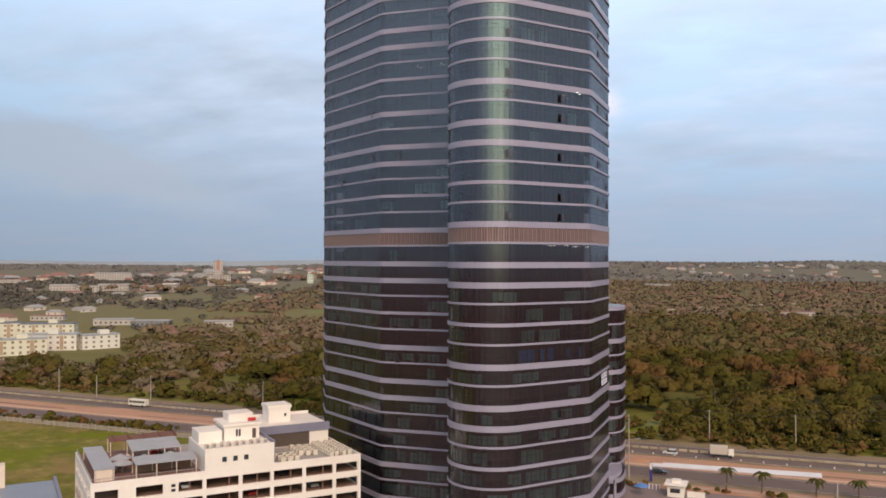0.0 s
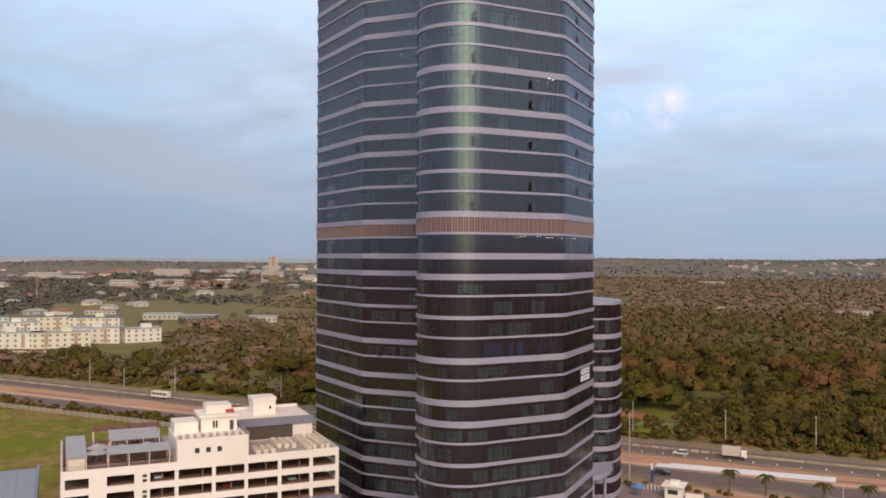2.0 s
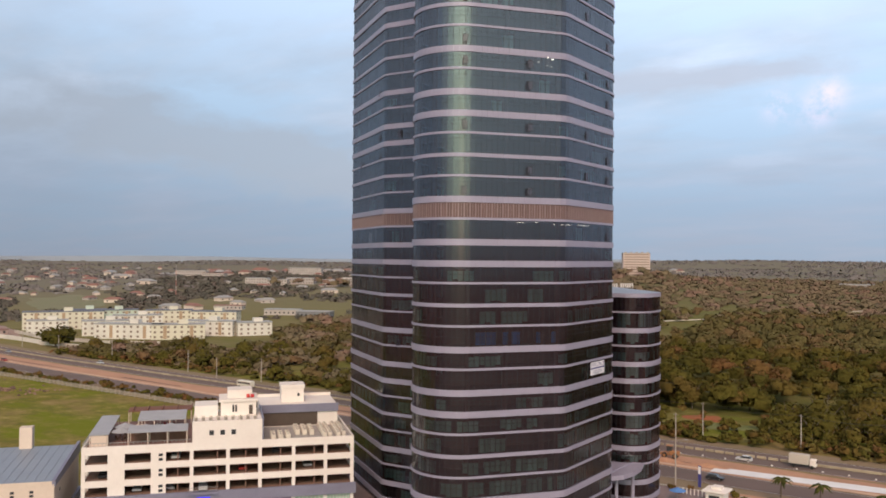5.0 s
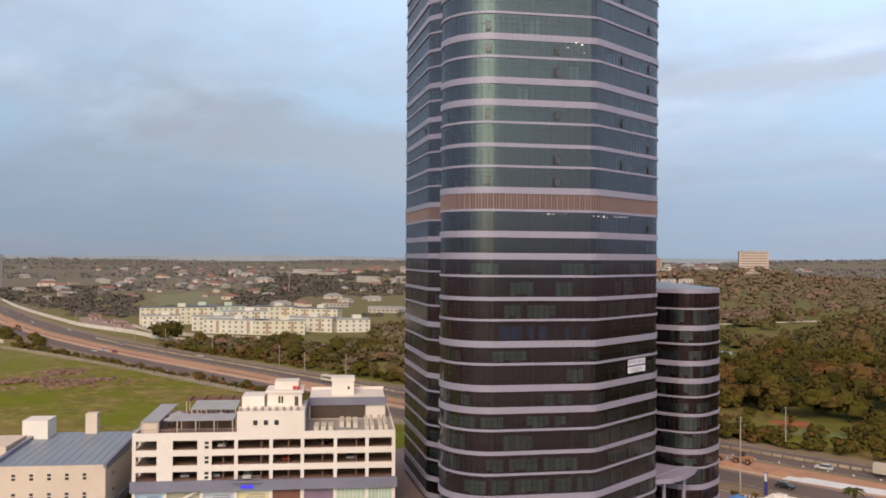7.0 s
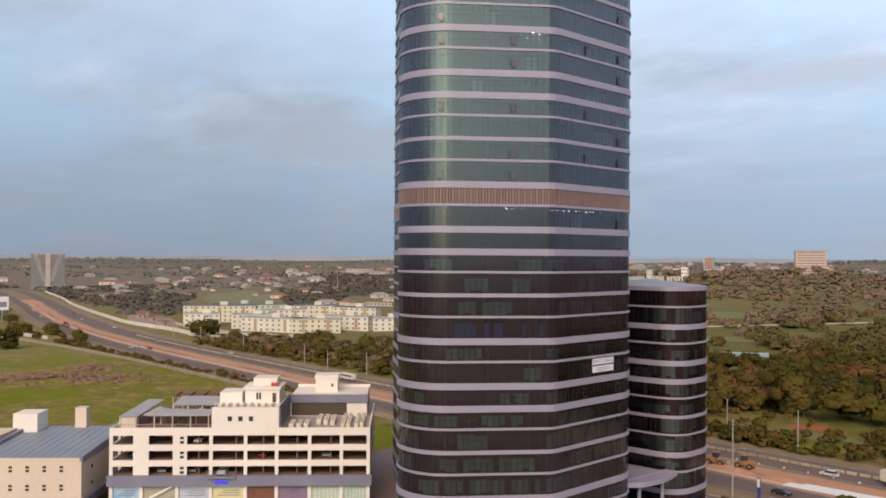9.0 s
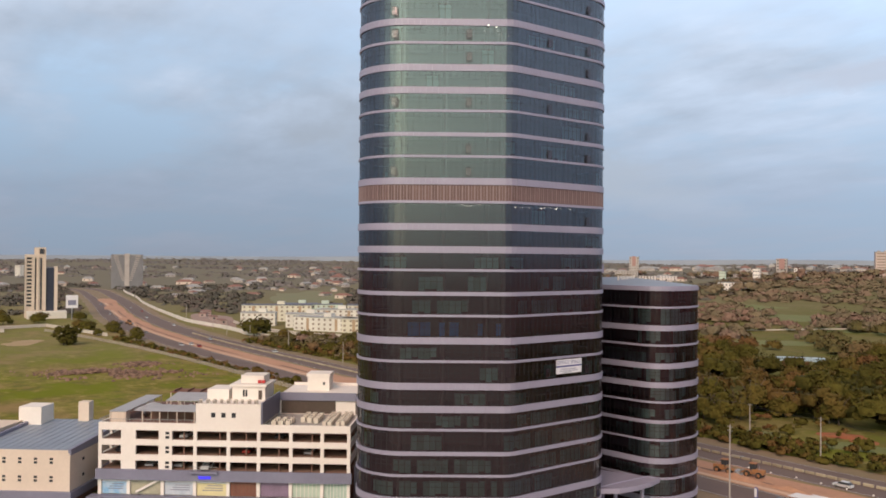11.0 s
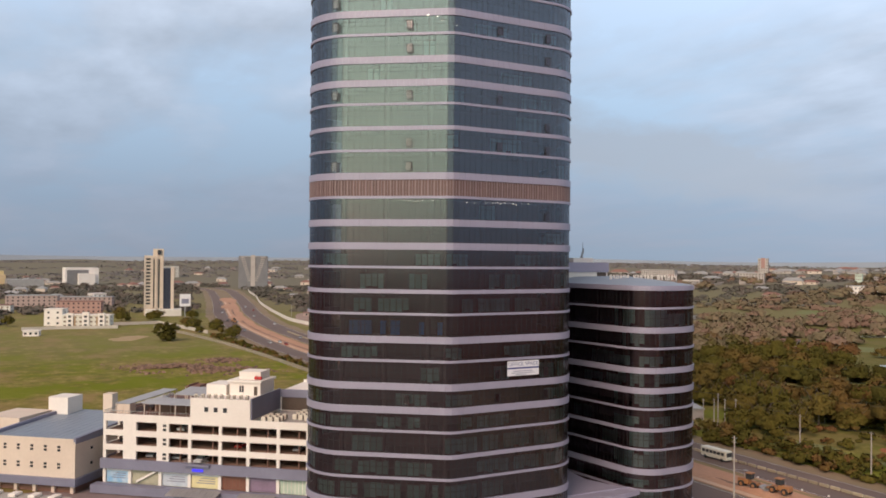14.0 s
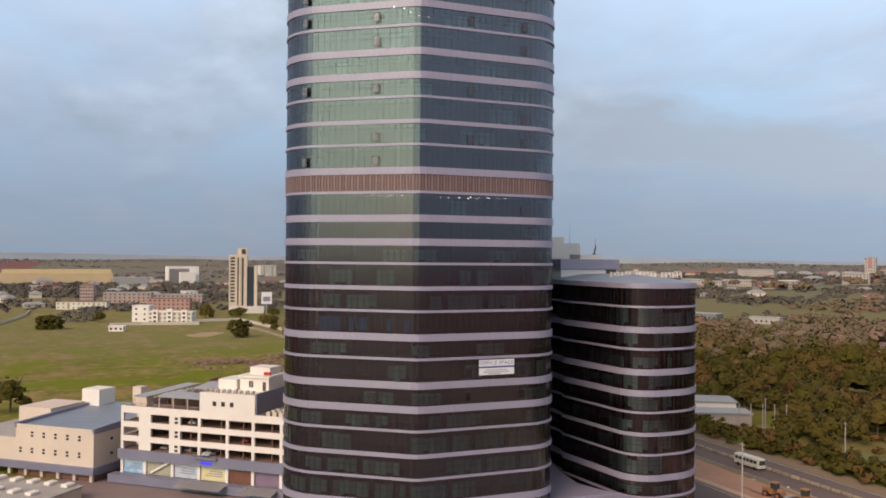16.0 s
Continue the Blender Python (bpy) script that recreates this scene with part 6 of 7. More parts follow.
tower_b = flat_block("red_white_tower", "white and red tower house on the far ridge", "tower", -484, 1013, 12, 11, 25, 18, PALE_FAR, PALE_FAR, 5, 3, 2, 36)
flat_block("white_villa", "white villa on the wooded slope", "villa", -488, 917, 30, 11, 28, 9, WHITE, IRON_ROOF, 2, 8, 2)
flat_block("mint_mosque", "pale mint building with a domed turret on the slope", "mosque", -688, 1196, 9, 9, 25, 14, APT_MINT, APT_MINT, 3, 3, 2)
flat_block("villa_cluster", "white house among trees", "house", -517, 1013, 8, 8, 20, 14, WHITE, WHITE, 3, 3, 2)
flat_block("villa_cluster", "white house among trees", "house", -466, 1019, 9, 8, 20, 13, WHITE, TILE_RED, 3, 3, 2)
flat_block("pump_house", "low grey utility building beside the road", "utility building", -131, 301.5, 23, 9, 62, 3.1, surface("grey_plaster", (0.44, 0.38, 0.35), 0.85), IRON_ROOF, 1, 0, 0)
flat_block("pump_house", "pale low roofed store beside the road", "utility building", -145, 309, 20, 12, 62, 4.4, WHITE, IRON_ROOF, 1, 0, 0)
for k in range(5):
    utility_pole(-120 + 1.6 * k, 303 + 3.2 * k, 7.5, 1)
pool = Shape().prism(oblong(-170, 496, 24, 6, 38), -0.1, 1.6)
tagged(part("water_tank_roof", pool, surface("pale_blue_sheet", (0.36, 0.46, 0.52), 0.4)), "long pale blue low roof among the trees", "roof")
tagged(part("lawn", Shape().prism(oblong(-258, 640, 60, 34, 10), -0.1, 0.12), surface("bright_lawn", (0.10, 0.19, 0.03), 0.95, 0, 0.15, 0.1)), "bright green clipped lawn among the woods", "lawn", "", "structure")

part("boundary_wall", slab_along([(-572, 128), (-574, 150), (-566, 190), (-595, 178), (-595, 200), (-599, 224), (-560, 230), (-500, 238)], 0.3, 0, 2.2), WALLING, None, "pale wall along the field's far edge", "structure")
part("boundary_wall", slab_along([(-560, 44), (-605, 54), (-650, 60), (-700, 65), (-760, 64)], 0.4, 0, 1.8), WALLING, None, "pale park wall past the field's end", "structure")
heap_patch("bare_patch", "bare sandy patch in the grass of the field", -487, 185, 11, 24, 0.10, surface("sandy_soil", (0.42, 0.28, 0.17), 0.95, 0, 0.2, 0.2, other=(0.28, 0.22, 0.09)), 21.0, 60)
for x, y, w, d, turn, sd in ((-930, 366, 70, 13, 13, 23.0), (-800, 332, 62, 10, 13, 25.0), (-640, 296, 40, 8, 12, 27.0), (-240, 262, 34, 7.6, 2, 29.0), (-330, 265, 30, 7.4, 3, 31.0), (-84, 255.6, 26, 6.0, 1, 33.0)):
    heap_patch("soil_spread", "wide orange soil spread over the road works", x, y, w, d, 0.25, SOIL, sd, 180 - turn)
# stair gables and balconies of the white row
for k, off in enumerate((-11.0, 0.0, 11.0)):
    c, sn = math.cos(radians(66)), math.sin(radians(66))
    gable = thing("stair_block", "white gabled stair block of the apartment row", "stair head")
    part("wall", Shape().prism(oblong(-583 + c * off + sn * 5.2, 172 + sn * off - c * 5.2, 4.6, 1.6, 66), 0, 11.4 if k == 1 else 10.6), WHITE, gable)
    windows_on(gable, oblong(-583 + c * off + sn * 5.2, 172 + sn * off - c * 5.2, 4.6, 1.6, 66)[0], oblong(-583 + c * off + sn * 5.2, 172 + sn * off - c * 5.2, 4.6, 1.6, 66)[1], 1.2, 3, 3.1, 1, 2.0, 1.6)
ROSE = surface("rose_wall", (0.42, 0.24, 0.21), 0.8)
for owner, x, y, z0, z1, turn in ((tower_a, -911, 1262, 40, 56.4, 35), (tower_b, -484, 1014, 42, 53.6, 25)):
    c, sn = math.cos(radians(turn)), math.sin(radians(turn))
    part("red_panel", Shape().prism(oblong(x + sn * 7.0, y - c * 7.0, 6.0, 1.2, turn), z0, z1 + 0.8), ROSE, owner, "red middle strip")
LAWN = surface("bright_lawn", (0.125, 0.155, 0.04), 0.95, 0, 0.2, 0.1, other=(0.165, 0.155, 0.055))
for x, y, w, d, turn, sd in ((-330, 735, 60, 40, 30, 41.0), (-411, 800, 60, 36, 30, 43.0), (-240, 690, 40, 34, 20, 45.0), (-230, 572, 34, 20, 35, 47.0), (-48, 312, 12, 7, 20, 55.0), (-75, 306, 10, 6, 0, 57.0)):
    tagged(heap_patch("lawn", "green clipped park grass between trees", x, y, w, d, 0.2, LAWN, sd, turn), "green clipped park grass between trees", "lawn", "", "structure")
# meadow green muted in the colour to look hazed
tagged(heap_patch("meadow", "dull green open meadow beyond the apartment estate", -880, 590, 190, 52, 0.3, surface("hazed_meadow", (0.165, 0.175, 0.080), 0.95, 0, 0.2, 0.03, 12, other=(0.20, 0.175, 0.095)), 51.0, 149), "dull green open meadow beyond the apartment estate", "meadow", "", "structure")
tagged(heap_patch("building_site", "dusty pink-brown building site beside the highway wall", -600, 352, 95, 22, 0.4, surface("dusty_site_soil", (0.36, 0.25, 0.205), 0.95, 0, 0.25, 0.08, 12, other=(0.25, 0.17, 0.14)), 53.0, 166), "dusty pink-brown building site beside the highway wall", "building site", "", "structure")
for x, y, w, d, turn in ((-668, 374, 16, 7, 166), (-640, 360, 10, 6, 150), (-600, 352, 12, 5, 166), (-560, 342, 14, 5, 170)):
    flat_block("site_shed", "low reddish shed on the building site", "shed", x, y, w, d, turn, 3.0, BRICK, TILE_RED, 1, 2, 1, None, "site sheds")
# long pale roofs among the trees to the north-west
for x, y, w, d, turn, h, wall, roof in ((-545, 602, 34, 12, 30, 5, PALE_FAR, IRON_ROOF), (-503, 600, 32, 14, 25, 5, GREY_WALL, IRON_ROOF), (-444, 615, 24, 10, 28, 5, PALE_FAR, IRON_ROOF),
                                        (-946, 945, 34, 16, 30, 8, PALE_FAR, IRON_ROOF), (-886, 930, 30, 16, 30, 8, PALE_FAR, IRON_ROOF), (-870, 962, 42, 16, 28, 9, PALE_FAR, IRON_ROOF), (-785, 951, 44, 18, 28, 9, PALE_FAR, IRON_ROOF),
                                        (-775, 962, 24, 14, 28, 11, PALE_FAR, WHITE), (-265, 530, 9, 7, 20, 5, BRICK, TILE_RED), (-1240, 1060, 60, 16, 24, 9, PALE_FAR, IRON_ROOF), (-1120, 1010, 40, 14, 24, 8, PALE_FAR, TILE_RED), (-1041, 1151, 60, 16, 28, 14, PALE_FAR, IRON_ROOF),
                                        (-140, 1165, 38, 10, 8, 5, PALE_FAR, IRON_ROOF), (20, 830, 30, 10, 12, 4, PALE_FAR, TILE_RED), (-640, 620, 30, 10, 25, 4, PALE_FAR, TILE_RED)):
    flat_block("low_hall", "long low pale building with a sheet roof among trees", "hall", x, y, w, d, turn, h, wall, roof, max(1, int(h / 3.5)), int(w / 4), 2, None, "halls among the trees")
part("boundary_wall", slab_along([(-330, 585), (-279, 638), (-187, 753), (-60, 900), (60, 960)], 0.4, 0, 0.9), WALLING, None, "long pale boundary wall across the meadow", "structure")

# scattered houses: one build, many copies
def small_house(wall, roof):
    ob = thing("house", "small pale house with a pitched roof among the trees", "house", "distant houses")
    part("wall", Shape().box(-6, -4.5, -1, 6, 4.5, 3.4), wall, ob)
    r = Shape()
    r.v += [(-6.6, -5.1, 3.4), (6.6, -5.1, 3.4), (6.6, 5.1, 3.4), (-6.6, 5.1, 3.4), (-3.5, 0, 6.0), (3.5, 0, 6.0)]
    r.f += [(0, 1, 5, 4), (2, 3, 4, 5), (1, 2, 5), (3, 0, 4), (3, 2, 1, 0)]
    part("roof", r, roof, ob)
    for x in (-3.4, 2.4):
        part("window", Shape().box(x - 0.6, -4.56, 0.9, x + 0.6, -4.5, 2.2), WINDOW_DARK, ob)
    return ob


kinds = [small_house(PALE_FAR, IRON_ROOF), small_house(CREAM, TILE_RED), small_house(PALE_FAR, TILE_RED), small_house(CREAM, IRON_ROOF)]
for k, ob in enumerate(kinds):
    ob.matrix_basis = pose(-1060 - 60 * k, 760 + 20 * k, land(-1060 - 60 * k, 760 + 20 * k), 0, 0, 40 * k)
rng = random.Random(21)
HOUSES = []
for x0, x1, y0, y1, count, grow in ((-1500, -640, 400, 900, 40, 0.9), (-1000, -560, 620, 1000, 14, 0.8), (-2600, -1100, 300, 1800, 90, 1.2), (-1900, -760, -80, 230, 60, 1.1),
                                    (-1400, -600, 1100, 2200, 50, 1.2), (-300, 460, 1900, 3200, 45, 1.0), (-1900, -900, 1200, 2600, 40, 1.4)):
    for k in range(count):
        x, y = rng.uniform(x0, x1), rng.uniform(y0, y1)
        if any(math.hypot(x - a, y - b) < 14 * grow for a, b in HOUSES):
            continue
        i = min(range(len(ROAD_LINE)), key=lambda j: (ROAD_LINE[j] - Vector((x, y))).length)
        if (ROAD_LINE[i] - Vector((x, y))).length < 60:
            continue
        HOUSES.append((x, y))
        ob = copy_thing(rng.choice(kinds), pose(x, y, land(x, y), 0, 0, rng.uniform(0, 180)))
        g = grow * rng.uniform(0.8, 1.4)
        ob.scale = (g * rng.uniform(0.9, 1.8), g, g * rng.uniform(0.8, 1.2))
mast = thing("lattice_mast", "thin grey lattice radio mast far off", "mast")
MAST_RED = surface("faded_mast_red", (0.45, 0.20, 0.17), 0.6)
for k in range(7):
    part("section", Shape().tube((-845, 714, 6.5 * k - 1), (-845, 714, 6.5 * k + 5.5), 0.8 - 0.08 * k, 0.72 - 0.08 * k, 4), MAST_RED if k % 2 else PALE_FAR, mast)


# ---- trees ----
def quad_mesh(name, corners, tint, material, normals):
    """A mesh of loose quads from an array (n, 4, 3), with a tint for each and soft normals (n, 4, 3)."""
    n = len(corners)
    me = bpy.data.meshes.new(name)
    me.vertices.add(4 * n)
    me.vertices.foreach_set("co", np.ascontiguousarray(corners, np.float32).ravel())
    me.loops.add(4 * n)
    me.loops.foreach_set("vertex_index", np.arange(4 * n, dtype=np.int32))
    me.polygons.add(n)
    me.polygons.foreach_set("loop_start", np.arange(0, 4 * n, 4, dtype=np.int32))
    me.update(calc_edges=True)
    at = me.attributes.new("tint", "FLOAT", "FACE")
    at.data.foreach_set("value", np.ascontiguousarray(tint, np.float32))
    me.materials.append(material)
    me.polygons.foreach_set("use_smooth", np.ones(n, bool))
    me.normals_split_custom_set_from_vertices(normals.reshape(-1, 3))
    return me


def dome(cuts):
    """Quads (n, 4, 3) over the upper part of a unit ball, by the sides of a cube."""
    out = []
    ticks = np.linspace(-1, 1, cuts + 1)
    for u, v, w in (((1, 0, 0), (0, 1, 0), (0, 0, 1)), ((0, 1, 0), (0, 0, 1), (1, 0, 0)), ((0, -1, 0), (0, 0, 1), (-1, 0, 0)), ((-1, 0, 0), (0, 0, 1), (0, 1, 0)), ((1, 0, 0), (0, 0, 1), (0, -1, 0))):
        u, v, w = np.array(u, float), np.array(v, float), np.array(w, float)
        for i in range(cuts):
            for k in range(cuts):
                q = [u * ticks[a] + v * ticks[b] + w for a, b in ((i, k), (i + 1, k), (i + 1, k + 1), (i, k + 1))]
                out.append([p / np.linalg.norm(p) for p in q])
    return np.array(out)


def unit(a):
    return a / (np.linalg.norm(a, axis=-1, keepdims=True) + 1e-9)


def crowns(gen, x, y, z, radius, height, trunk, per, leaf, lobes=6, cuts=3, ruffle=0.75, up=0.0):
    """Crowns of many trees at once: each has several uneven leafy lobes, and loose leaf clumps all over them."""
    n = len(x)
    a = gen.uniform(0, 2 * np.pi, (n, lobes))
    off = np.sqrt(gen.uniform(0.03, 0.46, (n, lobes))) * radius[:, None]
    off[:, 0] *= 0.2
    rise = 0.56 - 0.62 * (off / radius[:, None]) ** 2 + gen.uniform(-0.10, 0.08, (n, lobes))
    lc = np.stack([x[:, None] + off * np.cos(a), y[:, None] + off * np.sin(a), z[:, None] + trunk[:, None] + height[:, None] * rise], -1)
    lr = radius[:, None] * gen.uniform(0.34, 0.58, (n, lobes)) * (1.0 if lobes < 7 else 0.84)
    lh = np.minimum(lr, height[:, None] * 0.42) * gen.uniform(0.55, 0.95, (n, lobes))
    size3 = np.stack([lr, lr, lh], -1)
    ph = gen.uniform(0, 6.3, (n, lobes, 3))

    def bulge(d, ph):
        return 1 + 0.15 * np.sin(4.7 * d[..., 0] + ph[..., 0]) + 0.15 * np.sin(5.3 * d[..., 1] + ph[..., 1]) + 0.12 * np.sin(8.1 * (d[..., 0] + d[..., 2]) + ph[..., 2])

    ball = dome(cuts)
    m = len(ball)
    d = np.broadcast_to(ball[None, None], (n, lobes, m, 4, 3))
    core = lc[:, :, None, None] + d * size3[:, :, None, None] * (0.88 * bulge(d, ph[:, :, None, None]))[..., None]
    middle = np.stack([x, y, z + trunk + height * 0.12], -1)
    core_n = unit(unit(d / size3[:, :, None, None]) * 0.55 + unit(core - middle[:, None, None, None]) * 0.75)
    pick = gen.integers(0, lobes, (n, per))
    d = gen.normal(size=(n, per, 3))
    d[..., 2] = np.abs(d[..., 2]) * 0.95 - 0.04 * gen.random((n, per))
    d = unit(d)
    rows = np.arange(n)[:, None]
    sz = size3[rows, pick]
    c = lc[rows, pick] + d * sz * ((1.0 + (1.0 - 0.6 * up) * gen.uniform(-0.14, 0.16, (n, per))) * bulge(d, ph[rows, pick]))[..., None]
    nrm = unit(d + gen.normal(size=d.shape) * 0.4)
    u = unit(np.cross(nrm, gen.normal(size=d.shape)))
    v = np.cross(nrm, u)
    size = leaf * gen.uniform(0.55, 1.35, (n, per)) * (radius / radius.mean())[:, None]
    u, v = u * size[..., None], v * (size * gen.uniform(0.6, 1.1, (n, per)))[..., None]
    bend = nrm * (size * gen.uniform(-0.35, 0.1, (n, per)))[..., None]
    quads = np.stack([c - u - v * 0.6 + bend, c + u * 0.7 - v, c + u + v * 0.7 + bend, c - u * 0.6 + v], 2)
    soft = np.repeat(unit(d * 0.5 + unit(c - middle[:, None]) * 0.75 + (nrm - d) * ruffle)[:, :, None], 4, axis=2)
    rising = np.array([0.0, 0.0, up])
    core_n, soft = unit(core_n + rising), unit(soft + rising)
    return (np.concatenate([core.reshape(n, -1, 4, 3), quads], 1).reshape(-1, 4, 3),
            np.concatenate([core_n.reshape(n, -1, 4, 3), soft], 1).reshape(-1, 4, 3), lobes * m + per)


gen = np.random.default_rng(12)
GROUNDED = np.vectorize(land)


def keep_clear(x, y):
    """Where no tree stands: roads, fields, buildings, clearings."""
    if -620 < x < -205 and 40 < y < 243:
        return True
    if x > -205 and y < 300 and y > -400:
        return True
    if -480 < x < -425 and 290 < y < 345:
        return True
    if -650 < x < -398 and 338 < y < 478 and y - 338 > (x + 650) * -0.35 + 30:
        return True
    if -152 < x < -108 and 290 < y < 330:
        return True
    if -735 < x < -560 and 120 < y < 285:
        return True
    if -292 < x < -222 and 620 < y < 662:
        return True
    for ax, ay, bx, by, wide in ((-235, 575, -190, 508, 24), (-168, 502, -136, 446, 24)):
        t = min(max(((x - ax) * (bx - ax) + (y - ay) * (by - ay)) / ((bx - ax) ** 2 + (by - ay) ** 2), 0.0), 1.0)
        if math.hypot(x - ax - t * (bx - ax), y - ay - t * (by - ay)) < wide:
            return True
    # meadows
    if -480 < x < -150 and 570 < y < 860 and noise.noise(Vector((x * 0.018, y * 0.018, 14.0))) < -0.02 - (x + 200) * 0.0008:
        return True
    if -92 < x < -34 and 293 < y < 337:
        return True
    if -300 < x < -175 and 500 < y < 700 and noise.noise(Vector((x * 0.03, y * 0.03, 4.0))) < -0.08:
        return True
    if 0 < (x + 530) * -0.68 + (y - 680) * 0.5 + 75 < 95 and 600 < y < 850 and -810 < x < -520:
        return True
    if abs((x + 880) * -0.86 + (y - 590) * 0.51) < 190 and abs((x + 880) * 0.51 + (y - 590) * 0.86) < 55:
        return True
    if abs((x + 600) * -0.97 + (y - 352) * 0.24) < 95 and abs((x + 600) * 0.24 + (y - 352) * 0.97) < 26:
        return True
    if -580 < x < -405 and 575 < y < 640:
        return True
    if -990 < x < -820 and 900 < y < 985:
        return True
    # the verge between the highway and its white wall
    if -1340 < x < -470 and 0 < y - 262 - (470 + x) * -0.196 < 62:
        return True
    return False


ROAD_ARR = np.array([(p.x, p.y) for p in ROAD_LINE])


def scatter(count, x0, x1, y0, y1, cover, grain, apart, seed, margin=34.0):
    """Places for trees: in stands, away from the road and what keep_clear names."""
    g = np.random.default_rng(seed)
    out, cells = [], {}
    tries = 0
    while len(out) < count and tries < count * 14:
        tries += 1
        x, y = g.uniform(x0, x1), g.uniform(y0, y1)
        if keep_clear(x, y):
            continue
        if noise.noise(Vector((x * grain, y * grain, seed * 1.7))) * 0.5 + 0.5 > cover + g.normal() * 0.06:
            continue
        if np.min(np.abs(ROAD_ARR[:, 0] - x) + np.abs(ROAD_ARR[:, 1] - y)) < margin and np.min(np.hypot(ROAD_ARR[:, 0] - x, ROAD_ARR[:, 1] - y)) < margin:
            continue
        key = (int(x // apart), int(y // apart))
        if key in cells:
            continue
        cells[key] = True
        out.append((x, y))
    return np.array(out)


def seen(p):
    """The quarter that the flight looks over, in plan."""
    a = np.degrees(np.arctan2(p[:, 0] - 60, p[:, 1] - 40))
    return p[(a < 14) & (a > -104)]


def woods(name, p, r0, r1, h0, h1, per, leaf, label, mat=LEAF, lobes=5, cuts=3, ruffle=0.7, up=0.0):
    x, y = p[:, 0], p[:, 1]
    z = GROUNDED(x, y)
    radius = gen.uniform(r0, r1, len(x))
    height = gen.uniform(h0, h1, len(x))
    trunk = height * (gen.uniform(0.10, 0.30, len(x)) - 0.42 * up)
    q, soft, faces = crowns(gen, x, y, z - 0.4, radius, height, trunk, per, leaf, lobes, cuts, ruffle, up)
    tint = np.repeat(gen.random(len(x)) ** 2.0, faces)
    ob = new(name, quad_mesh(name, q, tint, mat, soft))
    tagged(ob, label, "woods", "", "stuff")
    return ob


# single trees along the north side of the road and round the field, each a thing of its own
def tree_kind(seed, r, h, per):
    g = np.random.default_rng(seed)
    rng = random.Random(seed)
    ob = thing("tree", "broad leafy tree with an uneven green crown", "tree", "roadside trees")
    wood = Shape()
    p = Vector((0, 0, -0.4))
    t = h * 0.30
    wood.tube(p, (0.15, 0.05, t), 0.32, 0.22, 8)
    for k in range(5):
        a = 2 * math.pi * k / 5 + rng.random()
        q = Vector((math.cos(a) * r * 0.5, math.sin(a) * r * 0.5, h * rng.uniform(0.55, 0.75)))
        wood.tube((0.15, 0.05, t * 0.9), q, 0.17, 0.07, 6)
        q2 = q + Vector((math.cos(a + 0.6) * r * 0.25, math.sin(a + 0.6) * r * 0.25, h * 0.12))
        wood.tube(q, q2, 0.07, 0.03, 5)
    part("trunk", wood, BARK, ob)
    one = lambda v: np.array([float(v)])
    q, soft, faces = crowns(g, one(0), one(0), one(0), one(r), one(h * 1.05), one(h * -0.06), per, 0.42, 18, 1)
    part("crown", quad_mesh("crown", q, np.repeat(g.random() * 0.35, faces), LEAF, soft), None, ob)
    return ob


TREES = [tree_kind(31 + k, r, h, per) for k, (r, h, per) in enumerate(((5.2, 9.0, 480), (6.4, 10.5, 620), (4.2, 8.0, 380), (7.0, 9.5, 680), (3.2, 5.0, 260), (5.6, 12.0, 520), (4.6, 7.0, 400)))]
FIRST = [(-640, 228, 3, 1.1), (-613, 121, 5, 1.0), (-222, 92, 5, 1.35), (-452, 318, 3, 1.9), (-680, 208, 1, 1.2), (-665, 236, 0, 1.2), (-573, 240, 0, 1.1), (-560, 243, 3, 1.0), (-209, 534, 3, 0.9), (-547, 256, 1, 0.9), (-504, 258, 0, 0.9), (-638, 203, 1, 1.1), (-538, 236, 6, 1.2), (-530, 252, 3, 0.9), (-473, 250, 4, 1.3), (-655, 262, 3, 1.0)]
for i, (x, y, k, s) in enumerate(FIRST):
    ob = TREES[k] if i == 0 else copy_thing(TREES[k], Matrix())
    ob.matrix_basis = pose(x, y, land(x, y), 0, 0, 50 * i)
    ob.scale = (s, s, s * 0.9)
def field_tree(x, y, spots, r, h, seed, label):
    """An old tree with leaves down to the grass: two tiers of crowns round a few stems."""
    ob = thing("field_tree", label, "tree", "", "", pose(x, y, 0))
    wood = Shape()
    for dx, dy in spots[::2]:
        wood.tube((dx * 0.4, dy * 0.4, -0.3), (dx * 0.9, dy * 0.9, h * 0.5), 0.3, 0.15, 7)
    part("trunk", wood, BARK, ob)
    px, py = np.array(spots).T
    n = len(spots)
    q, soft, faces = crowns(np.random.default_rng(seed), px, py, np.zeros(n), np.full(n, r), np.full(n, h), np.full(n, h * 0.12), 420, 0.42, 7, 1)
    low, low_n, low_faces = crowns(np.random.default_rng(seed + 1), px, py, np.zeros(n), np.full(n, r), np.full(n, h * 0.75), np.full(n, h * -0.12), 300, 0.42, 7, 1)
    part("crown", quad_mesh("crown", np.concatenate([q, low]), np.full(n * (faces + low_faces), 0.2), LEAF, np.concatenate([soft, low_n])), None, ob)


field_tree(-555, 89, [(dx, dy) for dx in (-2.2, 2.2) for dy in (-5.6, -2.8, 0.0, 2.8, 5.6)], 3.6, 12.0, 61, "broad block-shaped dark green tree standing in the field")
field_tree(-460, 203, [(0, 0), (-3.6, 0.8), (0.6, -4.4), (3.4, -0.6), (-0.8, 4.2)], 4.6, 14.0, 65, "lone round dark green tree at the field's edge")
used = {3}
rng = random.Random(77)
row = []
near = scatter(210, -170, 130, 291, 352, 0.74, 0.02, 7.0, 5, 30.0)
